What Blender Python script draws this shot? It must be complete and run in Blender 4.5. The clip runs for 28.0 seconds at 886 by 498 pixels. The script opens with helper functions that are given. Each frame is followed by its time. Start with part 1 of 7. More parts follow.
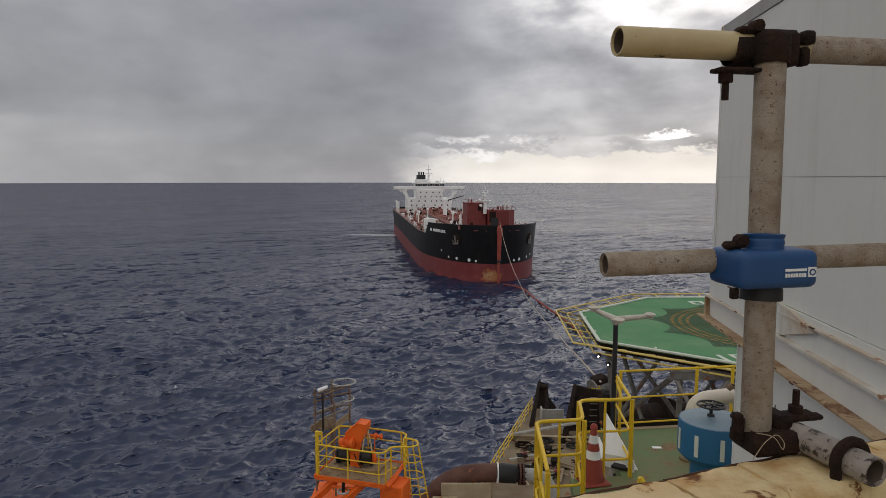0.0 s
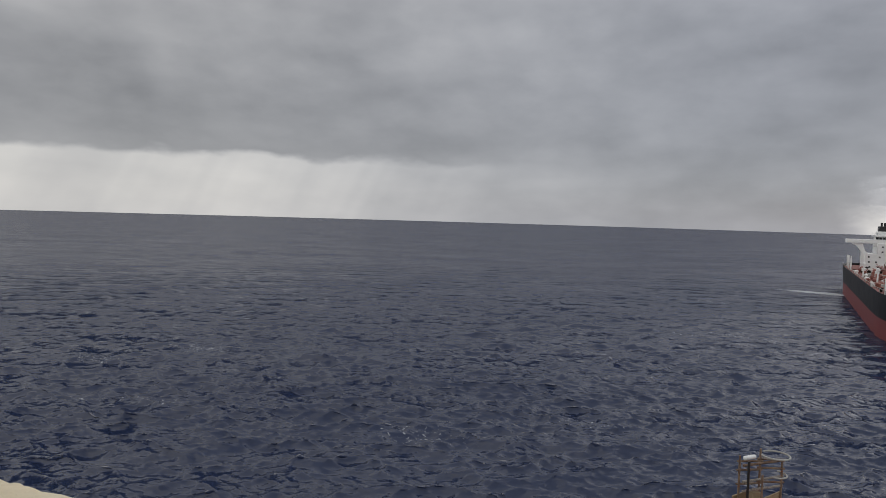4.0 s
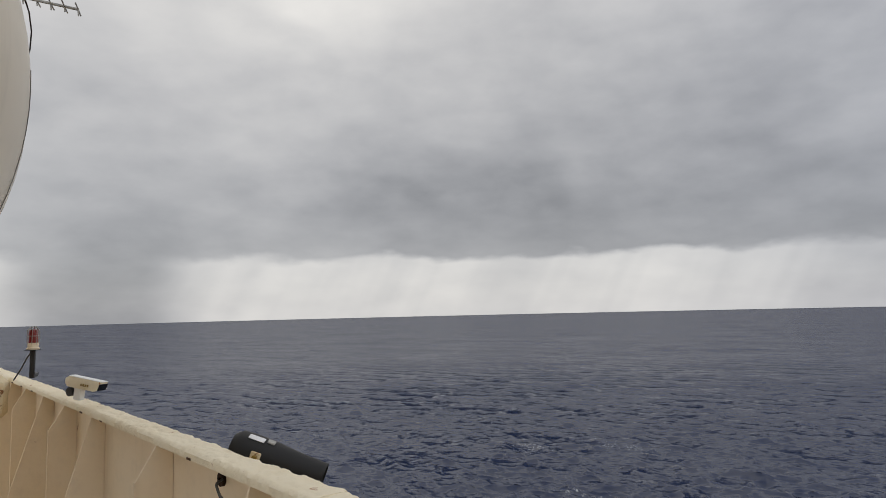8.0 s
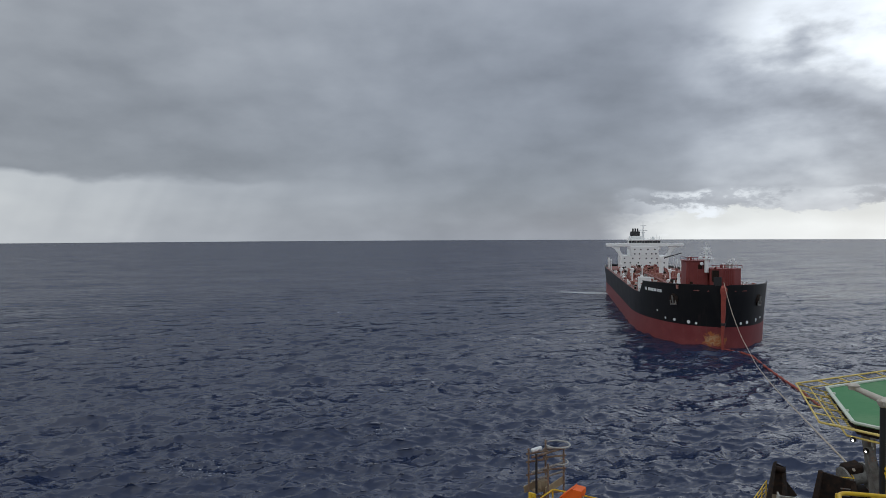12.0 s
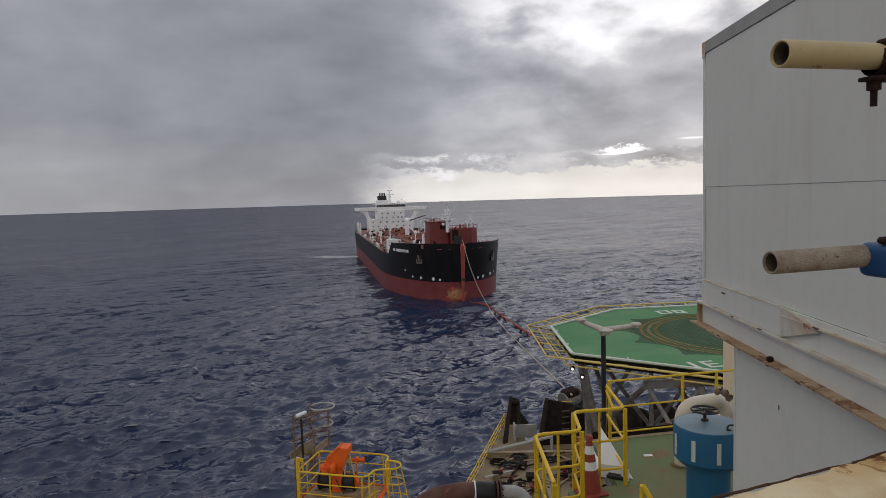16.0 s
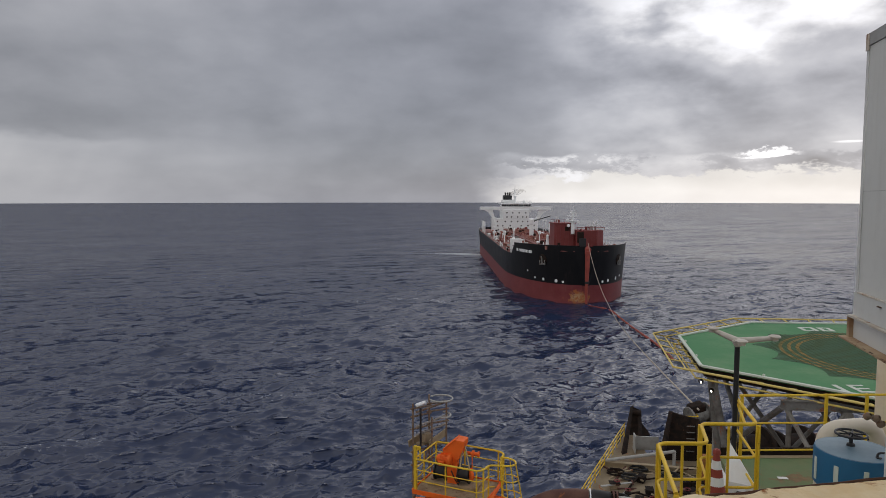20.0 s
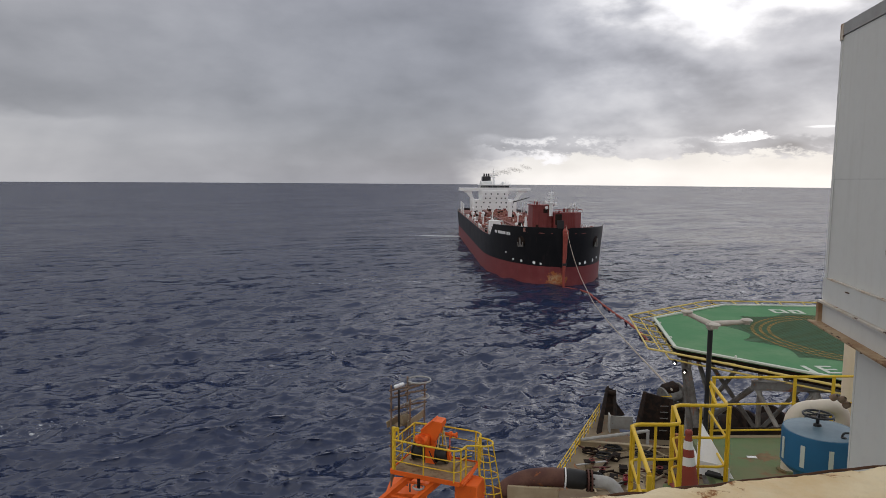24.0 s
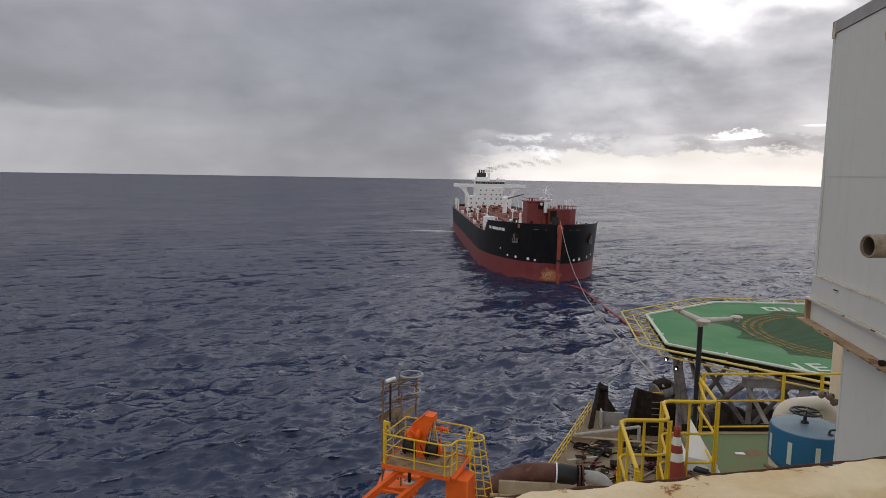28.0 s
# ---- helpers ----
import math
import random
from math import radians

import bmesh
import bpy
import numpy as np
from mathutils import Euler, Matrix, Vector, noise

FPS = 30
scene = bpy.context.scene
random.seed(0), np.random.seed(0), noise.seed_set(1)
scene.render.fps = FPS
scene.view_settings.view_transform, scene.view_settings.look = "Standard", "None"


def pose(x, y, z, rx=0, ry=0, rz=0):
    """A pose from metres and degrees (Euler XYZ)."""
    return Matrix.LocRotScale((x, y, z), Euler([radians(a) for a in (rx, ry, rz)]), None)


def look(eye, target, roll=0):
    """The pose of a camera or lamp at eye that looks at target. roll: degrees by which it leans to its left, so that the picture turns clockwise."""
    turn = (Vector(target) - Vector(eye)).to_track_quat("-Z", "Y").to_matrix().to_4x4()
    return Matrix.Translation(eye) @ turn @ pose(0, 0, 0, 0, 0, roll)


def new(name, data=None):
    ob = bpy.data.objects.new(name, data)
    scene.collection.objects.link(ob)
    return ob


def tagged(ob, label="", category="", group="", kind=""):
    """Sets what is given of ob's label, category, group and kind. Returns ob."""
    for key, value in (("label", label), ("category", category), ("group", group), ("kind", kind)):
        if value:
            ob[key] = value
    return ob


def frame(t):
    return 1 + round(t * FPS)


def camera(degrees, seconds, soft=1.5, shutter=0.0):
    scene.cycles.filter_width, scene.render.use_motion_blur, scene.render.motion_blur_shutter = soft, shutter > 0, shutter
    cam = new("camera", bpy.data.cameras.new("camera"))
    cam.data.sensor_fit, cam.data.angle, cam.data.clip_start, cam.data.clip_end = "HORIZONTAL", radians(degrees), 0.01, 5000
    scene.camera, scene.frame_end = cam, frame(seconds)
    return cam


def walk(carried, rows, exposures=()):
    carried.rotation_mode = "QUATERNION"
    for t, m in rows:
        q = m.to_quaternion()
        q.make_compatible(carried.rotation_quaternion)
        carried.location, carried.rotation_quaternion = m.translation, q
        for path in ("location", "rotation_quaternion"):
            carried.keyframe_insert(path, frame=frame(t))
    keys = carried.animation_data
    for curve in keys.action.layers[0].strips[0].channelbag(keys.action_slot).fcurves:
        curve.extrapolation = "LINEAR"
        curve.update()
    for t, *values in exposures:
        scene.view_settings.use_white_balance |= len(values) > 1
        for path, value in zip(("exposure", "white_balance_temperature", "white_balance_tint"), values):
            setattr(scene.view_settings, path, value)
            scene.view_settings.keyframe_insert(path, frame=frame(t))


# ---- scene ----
cam = camera(67.60, 28.0, soft=0.8)
EYE = 38.0  # the eye's height over the sea
PATH = [
    (0.0, 0.002, 0.002, 0.003, -0.00, -6.17, -0.05),
    (0.5, -0.069, -0.023, 0.009, 0.08, -5.68, 0.10),
    (1.0, -0.114, -0.041, 0.008, 1.09, -6.20, -0.08),
    (1.5, -0.124, -0.044, 0.006, 3.77, -6.21, 0.38),
    (2.0, -0.143, -0.050, 0.010, 7.81, -3.83, 0.25),
    (2.5, -0.145, -0.056, 0.013, 10.35, -1.29, 0.07),
    (3.0, -0.232, -0.010, -0.019, 19.33, -4.51, -0.29),
    (3.5, -0.262, -0.004, -0.020, 29.21, -3.76, -1.04),
    (5.5, -0.184, -0.001, -0.025, 48.45, -2.18, 0.20),
    (6.0, -0.163, -0.001, -0.027, 56.54, -0.88, 1.55),
    (6.5, -0.203, -0.023, -0.035, 63.25, 0.16, 2.38),
    (7.0, -0.185, -0.039, -0.018, 68.01, 1.98, 2.60),
    (7.5, -0.189, -0.051, -0.007, 71.21, 4.12, 1.89),
    (8.0, -0.189, -0.053, -0.000, 70.45, 5.32, 1.33),
    (8.5, -0.227, -0.027, 0.005, 68.85, 4.76, 0.89),
    (9.0, -0.204, -0.022, 0.026, 65.54, 6.18, 0.25),
    (9.5, -0.193, -0.010, 0.031, 59.71, 6.12, -0.16),
    (10.0, -0.183, -0.014, 0.034, 52.54, 5.35, -0.69),
    (10.5, -0.171, -0.021, 0.041, 46.32, 4.49, -1.21),
    (11.0, -0.159, -0.028, 0.054, 37.47, 2.82, -0.45),
    (11.5, -0.155, -0.035, 0.080, 26.05, 0.93, 0.14),
    (12.0, -0.167, -0.104, 0.059, 18.05, -1.20, 0.28),
    (12.5, -0.182, -0.055, -0.045, 11.39, -3.65, 1.73),
    (13.0, -0.282, -0.020, -0.047, 1.38, -4.56, 3.23),
    (13.5, -0.346, -0.064, -0.032, -0.08, -3.60, 2.20),
    (15.5, -0.388, -0.048, -0.008, -0.49, -5.12, 0.27),
    (16.0, -0.371, -0.032, -0.007, -3.42, -4.56, 1.66),
    (16.5, -0.345, -0.038, 0.000, -7.04, -3.51, 2.50),
    (17.0, -0.337, -0.026, -0.009, -4.90, -4.72, 2.20),
    (17.5, -0.348, -0.029, -0.039, -1.17, -4.81, -0.53),
    (18.0, -0.367, -0.048, -0.069, 0.08, -4.09, -0.71),
    (18.5, -0.387, -0.076, -0.077, 0.24, -6.19, -0.49),
    (19.0, -0.377, -0.066, -0.065, 4.27, -3.59, -0.09),
    (19.5, -0.390, -0.090, -0.063, 6.01, -3.14, -0.06),
    (20.0, -0.402, -0.112, -0.051, 7.38, -4.46, -0.01),
    (20.5, -0.408, -0.128, -0.042, 7.35, -5.49, 0.06),
    (21.0, -0.409, -0.136, -0.033, 6.79, -5.70, -0.03),
    (21.5, -0.409, -0.136, -0.025, 5.30, -5.63, 0.07),
    (23.5, -0.408, -0.136, -0.020, 5.15, -6.01, -0.77),
    (24.0, -0.408, -0.136, -0.018, 5.56, -6.05, -0.45),
    (24.5, -0.400, -0.130, -0.016, 5.90, -6.39, 0.16),
    (25.0, -0.390, -0.122, -0.016, 6.29, -6.57, -0.45),
    (25.5, -0.388, -0.122, -0.010, 5.99, -6.38, 0.14),
    (26.0, -0.386, -0.121, -0.006, 5.61, -6.43, -0.23),
    (26.5, -0.380, -0.119, -0.006, 5.55, -6.25, -0.26),
    (27.0, -0.373, -0.115, -0.000, 5.42, -6.39, -0.52),
    (27.5, -0.366, -0.110, -0.008, 5.14, -6.50, -0.39),
    (28.0, -0.365, -0.113, -0.029, 5.14, -6.48, -1.04),
]
walk(cam, [(t, pose(x, y, EYE + z, 90 + pitch, roll, yaw)) for t, x, y, z, yaw, pitch, roll in PATH],
     exposures=[(0.0, 0.1, 6650, 13), (2.0, 0.12, 6450, 14), (3.0, 0.11, 6400, 12), (3.5, 0.12, 6450, 12), (5.5, 0.40, 6600, 11), (6.0, 0.42, 6600, 12), (7.0, 0.41, 6600, 13), (8.0, 0.33, 6500, 12), (9.5, 0.30, 6350, 12), (11.0, 0.36, 6000, 11), (12.0, 0.06, 6000, 9), (13.0, 0.06, 6300, 11), (16.3, 0.0, 6450, 14), (17.2, 0.03, 6450, 14), (20.0, 0.1, 6400, 14), (21.0, 0.15, 6350, 12), (24.0, 0.21, 6450, 14), (28.0, 0.21, 6500, 15)])

# ---------------------------------------------------------------- sky and light


class Graph:
    """Short arithmetic on the sockets of a node tree."""

    def __init__(self, tree):
        self.t = tree

    def put(self, socket, v):
        if isinstance(v, (int, float, tuple)):
            socket.default_value = v
        else:
            self.t.links.new(v, socket)

    def m(self, op, a, b=0.0, c=0.0):
        n = self.t.nodes.new("ShaderNodeMath")
        n.operation = op
        for s, v in zip(n.inputs, (a, b, c)):
            self.put(s, v)
        return n.outputs[0]

    def add(self, a, b):
        return self.m("ADD", a, b)

    def mul(self, a, b):
        return self.m("MULTIPLY", a, b)

    def smooth(self, v, lo, hi):
        n = self.t.nodes.new("ShaderNodeMapRange")
        n.interpolation_type = "SMOOTHSTEP"
        for s, x in zip(n.inputs, (v, lo, hi, 0.0, 1.0)):
            self.put(s, x)
        return n.outputs[0]

    def bump2(self, x, y, cx, cy, rx, ry):
        """A soft spot of height 1 at (cx, cy)."""
        a = self.mul(self.add(x, -cx), 1 / rx)
        b = self.mul(self.add(y, -cy), 1 / ry)
        return self.m("EXPONENT", self.mul(self.add(self.mul(a, a), self.mul(b, b)), -1.0))

    def mix(self, f, a, b):
        n = self.t.nodes.new("ShaderNodeMix")
        n.data_type = "RGBA"
        self.put(n.inputs[0], f)
        for s, v in ((n.inputs[6], a), (n.inputs[7], b)):
            self.put(s, (*v, 1.0) if isinstance(v, tuple) and len(v) == 3 else v)
        return n.outputs[2]

    def lerp(self, f, a, b):
        return self.add(self.mul(self.add(1.0, self.mul(f, -1.0)), a), self.mul(f, b))

    def noise(self, vec, scale, detail=4.0, rough=0.5, dist=0.0):
        n = self.t.nodes.new("ShaderNodeTexNoise")
        self.put(n.inputs["Vector"], vec)
        for k, v in (("Scale", scale), ("Detail", detail), ("Roughness", rough), ("Distortion", dist)):
            n.inputs[k].default_value = v
        return n.outputs["Fac"]

    def vec(self, x, y, z):
        n = self.t.nodes.new("ShaderNodeCombineXYZ")
        for s, v in zip(n.inputs, (x, y, z)):
            self.put(s, v)
        return n.outputs[0]

    def ramp(self, f, stops):
        n = self.t.nodes.new("ShaderNodeValToRGB")
        e = n.color_ramp.elements
        while len(e) < len(stops):
            e.new(0.5)
        for el, (p, c) in zip(e, stops):
            el.position, el.color = p, (*c, 1.0)
        self.put(n.inputs[0], f)
        return n.outputs[0]


SUN_AZ, SUN_EL = -26.0, 24.0  # degrees, azimuth to the left of +y


def make_world():
    world = bpy.data.worlds.new("overcast_sky")
    scene.world = world
    world.use_nodes = True
    nt = world.node_tree
    nt.nodes.clear()
    g = Graph(nt)
    tc = nt.nodes.new("ShaderNodeTexCoord").outputs["Generated"]
    sep = nt.nodes.new("ShaderNodeSeparateXYZ")
    nt.links.new(tc, sep.inputs[0])
    x, y, z = sep.outputs
    deg = 180 / math.pi
    az = g.mul(g.m("ARCTAN2", g.mul(x, -1.0), y), deg)
    el = g.mul(g.m("ARCSINE", z), deg)
    # cloud fields on a flat layer overhead, so that they crowd towards the horizon
    inv = g.m("DIVIDE", 1.0, g.add(g.m("MAXIMUM", z, 0.0), 0.22))
    layer = g.vec(g.mul(x, inv), g.mul(y, inv), 0.0)
    n1 = g.noise(layer, 1.1, 5.0, 0.45, 0.1)

    def lit(kx, ky, seed, scale, detail, rough):
        """Heaped cloud: its density, and how it falls off towards the light, up and to the right."""
        p = g.vec(g.mul(az, kx), g.mul(el, ky), seed)
        q = g.vec(g.mul(g.add(az, -1.3), kx), g.mul(g.add(el, 1.5), ky), seed)
        d = g.noise(p, scale, detail, rough)
        return d, g.add(d, g.mul(g.noise(q, scale, detail, rough), -1.0))

    n2, l2 = lit(0.17, 0.30, 0.0, 0.36, 8.0, 0.50)
    n3, _ = lit(0.19, 0.40, 7.0, 1.3, 5.0, 0.45)
    warp = g.mul(g.add(n2, -0.5), 1.0)
    e = g.add(el, g.mul(warp, 4.0))
    a = g.add(az, g.mul(g.add(n1, -0.5), 16.0))
    # luminance of the deck of cloud, brighter to the sun's side and overhead
    cloud = g.add(0.315, g.mul(g.smooth(el, 9.0, 45.0), 0.20))
    cloud = g.add(cloud, g.mul(g.smooth(az, 50.0, 85.0), 0.08))
    cloud = g.add(cloud, g.mul(g.smooth(el, 15.0, 24.0), g.mul(g.smooth(az, 30.0, 60.0), 0.03)))
    cloud = g.add(cloud, g.mul(g.add(n1, -0.5), 0.12))
    cloud = g.add(cloud, g.mul(g.add(n2, -0.5), 0.17))
    cloud = g.add(cloud, g.mul(l2, 0.16))
    cloud = g.add(cloud, g.mul(g.smooth(g.m("ABSOLUTE", az), 105.0, 150.0), 0.28))
    cloud = g.add(cloud, g.mul(g.add(n3, -0.5), 0.08))
    # the squall: a dark mass ahead, and the dark base to the left
    cloud = g.add(cloud, g.mul(g.bump2(a, e, 9.0, 7.0, 15.0, 5.5), -0.045))
    cloud = g.add(cloud, g.mul(g.bump2(a, e, 1.5, 13.5, 6.5, 3.8), -0.085))
    cloud = g.add(cloud, g.mul(g.bump2(a, e, 70.0, 8.0, 26.0, 4.5), -0.10))
    cloud = g.add(cloud, g.mul(g.bump2(a, e, 24.0, 25.5, 8.0, 3.5), 0.26))
    cloud = g.add(cloud, g.mul(g.bump2(a, e, 82.0, 26.0, 8.0, 4.0), 0.10))
    cloud = g.add(cloud, g.mul(g.bump2(az, el, 97.0, 1.0, 7.0, 6.0), -0.12))
    # broken heaped cloud to the right, bright where it thins
    broken = g.smooth(a, 3.0, -7.0)
    h1, k1 = lit(0.16, 0.32, 4.0, 0.55, 8.0, 0.50)
    h2, k2 = lit(0.21, 0.44, 9.0, 1.3, 6.0, 0.46)
    heap = g.vec(g.mul(az, 0.21), g.mul(el, 0.44), 4.0)
    heaps = g.add(0.40, g.add(g.mul(g.smooth(h1, 0.40, 0.60), 0.10), g.mul(k1, 0.48)))
    heaps = g.add(heaps, g.add(g.mul(g.add(h2, -0.5), 0.12), g.mul(k2, 0.12)))
    heaps = g.add(heaps, g.mul(g.bump2(a, e, -7.0, 6.5, 9.0, 3.0), -0.06))
    gap = g.mul(g.smooth(g.add(el, g.mul(g.add(h1, -0.5), 22.0)), 12.5, 16.5), g.mul(g.smooth(g.add(az, g.mul(g.add(h1, -0.5), 14.0)), -2.0, -9.0), g.smooth(el, 30.0, 19.0)))
    heaps = g.add(heaps, g.mul(gap, 0.46))
    cloud = g.lerp(broken, cloud, heaps)
    # clear strip under the cloud base, with rain shafts hanging through it
    side = g.smooth(g.add(az, g.mul(g.add(h2, -0.5), 9.0)), 5.2, -2.8)
    er = g.add(el, g.mul(g.add(h2, -0.5), 2.4))
    h4 = g.noise(heap, 5.5, 5.0, 0.6, 0.1)
    tuft = g.add(h2, g.mul(g.add(h4, -0.5), 0.45))
    band_right = g.mul(g.smooth(er, 3.9, 3.3), side)
    strip_right = g.mul(g.smooth(g.add(el, g.mul(g.add(tuft, -0.5), 3.2)), 2.2, 1.8), side)
    rim = g.add(g.mul(k2, 0.45), g.mul(g.smooth(tuft, 0.47, 0.58), g.lerp(g.smooth(az, -9.0, -4.0), 0.10, 0.30)))
    base_left = g.smooth(g.add(el, g.mul(g.add(n3, -0.5), 2.6)), 5.1, 4.1)
    strip_left = g.mul(base_left, g.mul(g.smooth(az, 14.0, 48.0), g.add(1.0, g.mul(g.mul(g.smooth(az, 89.0, 95.0), g.smooth(az, 106.0, 101.0)), -1.0))))
    shaft = g.noise(g.vec(g.add(az, g.mul(el, 0.5)), g.mul(el, 0.05), 0.0), 0.16, 3.0, 0.5)
    strip_left = g.mul(strip_left, g.add(0.72, g.mul(g.smooth(shaft, 0.35, 0.62), 0.28)))
    lum = g.m("MAXIMUM", cloud, 0.10)
    lum = g.lerp(strip_left, lum, g.add(g.lerp(g.smooth(az, 20.0, 55.0), 0.33, 0.49), g.mul(n3, 0.12)))
    lum = g.lerp(band_right, lum, g.add(0.45, rim))
    lum = g.lerp(strip_right, lum, g.add(0.70, g.add(g.mul(g.smooth(el, 1.6, 0.2), 0.12), g.mul(g.add(n3, -0.5), 0.25))))
    low = g.smooth(g.add(el, g.mul(g.add(h2, -0.5), 0.6)), 3.0, 3.15)
    spark = g.mul(low, g.bump2(az, g.add(el, g.add(g.mul(g.add(h2, -0.5), 1.6), g.mul(g.add(h4, -0.5), 2.2))), -18.6, 3.2, 2.5, 0.60))
    spark = g.add(spark, g.mul(g.bump2(az, el, -24.0, 4.1, 1.8, 0.16), 0.6))
    lum = g.add(lum, g.mul(g.smooth(spark, 0.3, 0.75), 0.60))
    lum = g.m("MINIMUM", lum, 1.15)
    # under the horizon the sky goes on as the sea's own grey
    tint = g.mix(g.smooth(lum, 0.15, 0.75), (0.93, 0.97, 1.05), (1.0, 1.0, 0.975))
    tint = g.mix(g.mul(strip_right, 0.8), tint, (1.02, 1.0, 0.91))
    warm = g.mix(g.smooth(az, -10.0, 70.0), (0.97, 0.99, 1.03), (1.02, 1.005, 0.97))
    mul1 = nt.nodes.new("ShaderNodeVectorMath")
    mul1.operation = "MULTIPLY"
    nt.links.new(tint, mul1.inputs[0])
    nt.links.new(warm, mul1.inputs[1])
    mul2 = nt.nodes.new("ShaderNodeVectorMath")
    mul2.operation = "SCALE"
    nt.links.new(mul1.outputs[0], mul2.inputs[0])
    nt.links.new(lum, mul2.inputs["Scale"])
    sky = nt.nodes.new("ShaderNodeTexSky")
    sky.sky_type, sky.sun_disc = "NISHITA", False
    sky.sun_elevation, sky.sun_rotation = radians(SUN_EL), radians(-SUN_AZ)
    bg1 = nt.nodes.new("ShaderNodeBackground")
    nt.links.new(mul2.outputs[0], bg1.inputs[0])
    bg2 = nt.nodes.new("ShaderNodeBackground")
    nt.links.new(sky.outputs[0], bg2.inputs[0])
    bg2.inputs[1].default_value = 0.10
    mixs = nt.nodes.new("ShaderNodeMixShader")
    mixs.inputs[0].default_value = 0.96  # cloud cover
    nt.links.new(bg2.outputs[0], mixs.inputs[1])
    nt.links.new(bg1.outputs[0], mixs.inputs[2])
    out = nt.nodes.new("ShaderNodeOutputWorld")
    nt.links.new(mixs.outputs[0], out.inputs[0])


make_world()
sun = new("sun", bpy.data.lights.new("sun", "SUN"))
sun.data.energy, sun.data.angle, sun.data.color = 0.26, radians(70), (1.0, 0.96, 0.9)
_a, _e = radians(SUN_AZ), radians(SUN_EL)
sun.matrix_world = look((-math.sin(_a) * math.cos(_e) * 100, math.cos(_a) * math.cos(_e) * 100, 40 + math.sin(_e) * 100), (0, 0, 40))

# ---------------------------------------------------------------- materials
def mat(name, base, rough=0.6, metal=0.0, second=None, amount=0.5, scale=3.0, bump=0.1, bscale=40.0, rust=0.0, rscale=4.0, rust_col=(0.16, 0.055, 0.02), spec=0.5, vary=0.0, streak=0.0):
    """Paint or metal with blotches, fine relief and, where asked, rust and streaks."""
    m = bpy.data.materials.new(name)
    m.use_nodes = True
    nt = m.node_tree
    g = Graph(nt)
    b = nt.nodes["Principled BSDF"]
    co = nt.nodes.new("ShaderNodeTexCoord").outputs["Object"]
    n = g.noise(co, scale, 5.0, 0.6)
    fine = g.noise(co, scale * 9, 3.0, 0.6)
    second = second or tuple(c * 0.7 for c in base)
    col = g.mix(g.mul(g.smooth(n, 0.35, 0.72), amount), base, second)
    col = g.mix(g.mul(g.smooth(fine, 0.45, 0.75), amount * 0.4), col, tuple(c * 0.8 for c in base))
    if streak:
        mp = nt.nodes.new("ShaderNodeMapping")
        nt.links.new(co, mp.inputs[0])
        mp.inputs["Scale"].default_value = (1.0, 1.0, 0.08)
        s = g.noise(mp.outputs[0], 7.0, 4.0, 0.65)
        col = g.mix(g.mul(g.smooth(s, 0.52, 0.75), streak), col, tuple(0.45 * c + 0.3 * r for c, r in zip(base, (0.35, 0.22, 0.1))))
    if rust:
        r = g.noise(co, rscale, 8.0, 0.68, 0.4)
        k = g.smooth(r, 0.72 - rust * 0.4, 0.78 - rust * 0.4)
        rc = g.mix(fine, rust_col, tuple(min(1, c * 2.4) for c in rust_col))
        col = g.mix(k, col, rc)
        nt.links.new(g.lerp(k, rough, 0.9), b.inputs["Roughness"])
    else:
        nt.links.new(g.add(rough - 0.08, g.mul(n, 0.16)), b.inputs["Roughness"])
    if vary:
        oi = nt.nodes.new("ShaderNodeObjectInfo").outputs["Random"]
        col = g.mix(g.mul(oi, vary), col, tuple(c * 0.45 for c in base))
    nt.links.new(col, b.inputs["Base Color"])
    b.inputs["Metallic"].default_value = metal
    b.inputs["Specular IOR Level"].default_value = spec
    if bump:
        bn = nt.nodes.new("ShaderNodeBump")
        bn.inputs["Strength"].default_value = bump
        bn.inputs["Distance"].default_value = 0.01
        nt.links.new(g.noise(co, bscale, 4.0, 0.6), bn.inputs["Height"])
        nt.links.new(bn.outputs[0], b.inputs["Normal"])
    return m


# ---------------------------------------------------------------- mesh helpers
def finish(bm, mats, name, smooth=False):
    me = bpy.data.meshes.new(name)
    bmesh.ops.recalc_face_normals(bm, faces=bm.faces)
    bm.to_mesh(me)
    bm.free()
    for q in (mats if isinstance(mats, (list, tuple)) else [mats]):
        me.materials.append(q)
    if smooth:
        me.shade_smooth()
        me.set_sharp_from_angle(angle=radians(40))
    return me


def part(name, bm, material, parent=None, label="", smooth=True, at=None):
    """One bmesh as one mesh object, under a thing or under a part."""
    ob = new(name, finish(bm, material, name, smooth))
    if parent is not None:
        ob.parent = parent
    if at is not None:
        ob.matrix_basis = at
    return tagged(ob, label)


def thing(name, label, category, at=None, group="", kind=""):
    ob = new(name)
    ob.empty_display_size = 0.2
    if at is not None:
        ob.matrix_basis = at
    return tagged(ob, label, category, group, kind)


def box(bm, lo, hi, bevel=0.0, m=None):
    lo, hi = Vector(lo), Vector(hi)
    r = bmesh.ops.create_cube(bm, size=1.0, matrix=Matrix.Translation((lo + hi) / 2) @ Matrix.Diagonal((*(hi - lo), 1)))
    vs = r["verts"]
    if bevel:
        es = list({e for v in vs for e in v.link_edges})
        rr = bmesh.ops.bevel(bm, geom=es, offset=bevel, segments=1, affect="EDGES")
        vs = list({v for f in rr["faces"] for v in f.verts} | {v for v in vs if v.is_valid})
    if m is not None:
        bmesh.ops.transform(bm, matrix=m, verts=vs)
    return bm


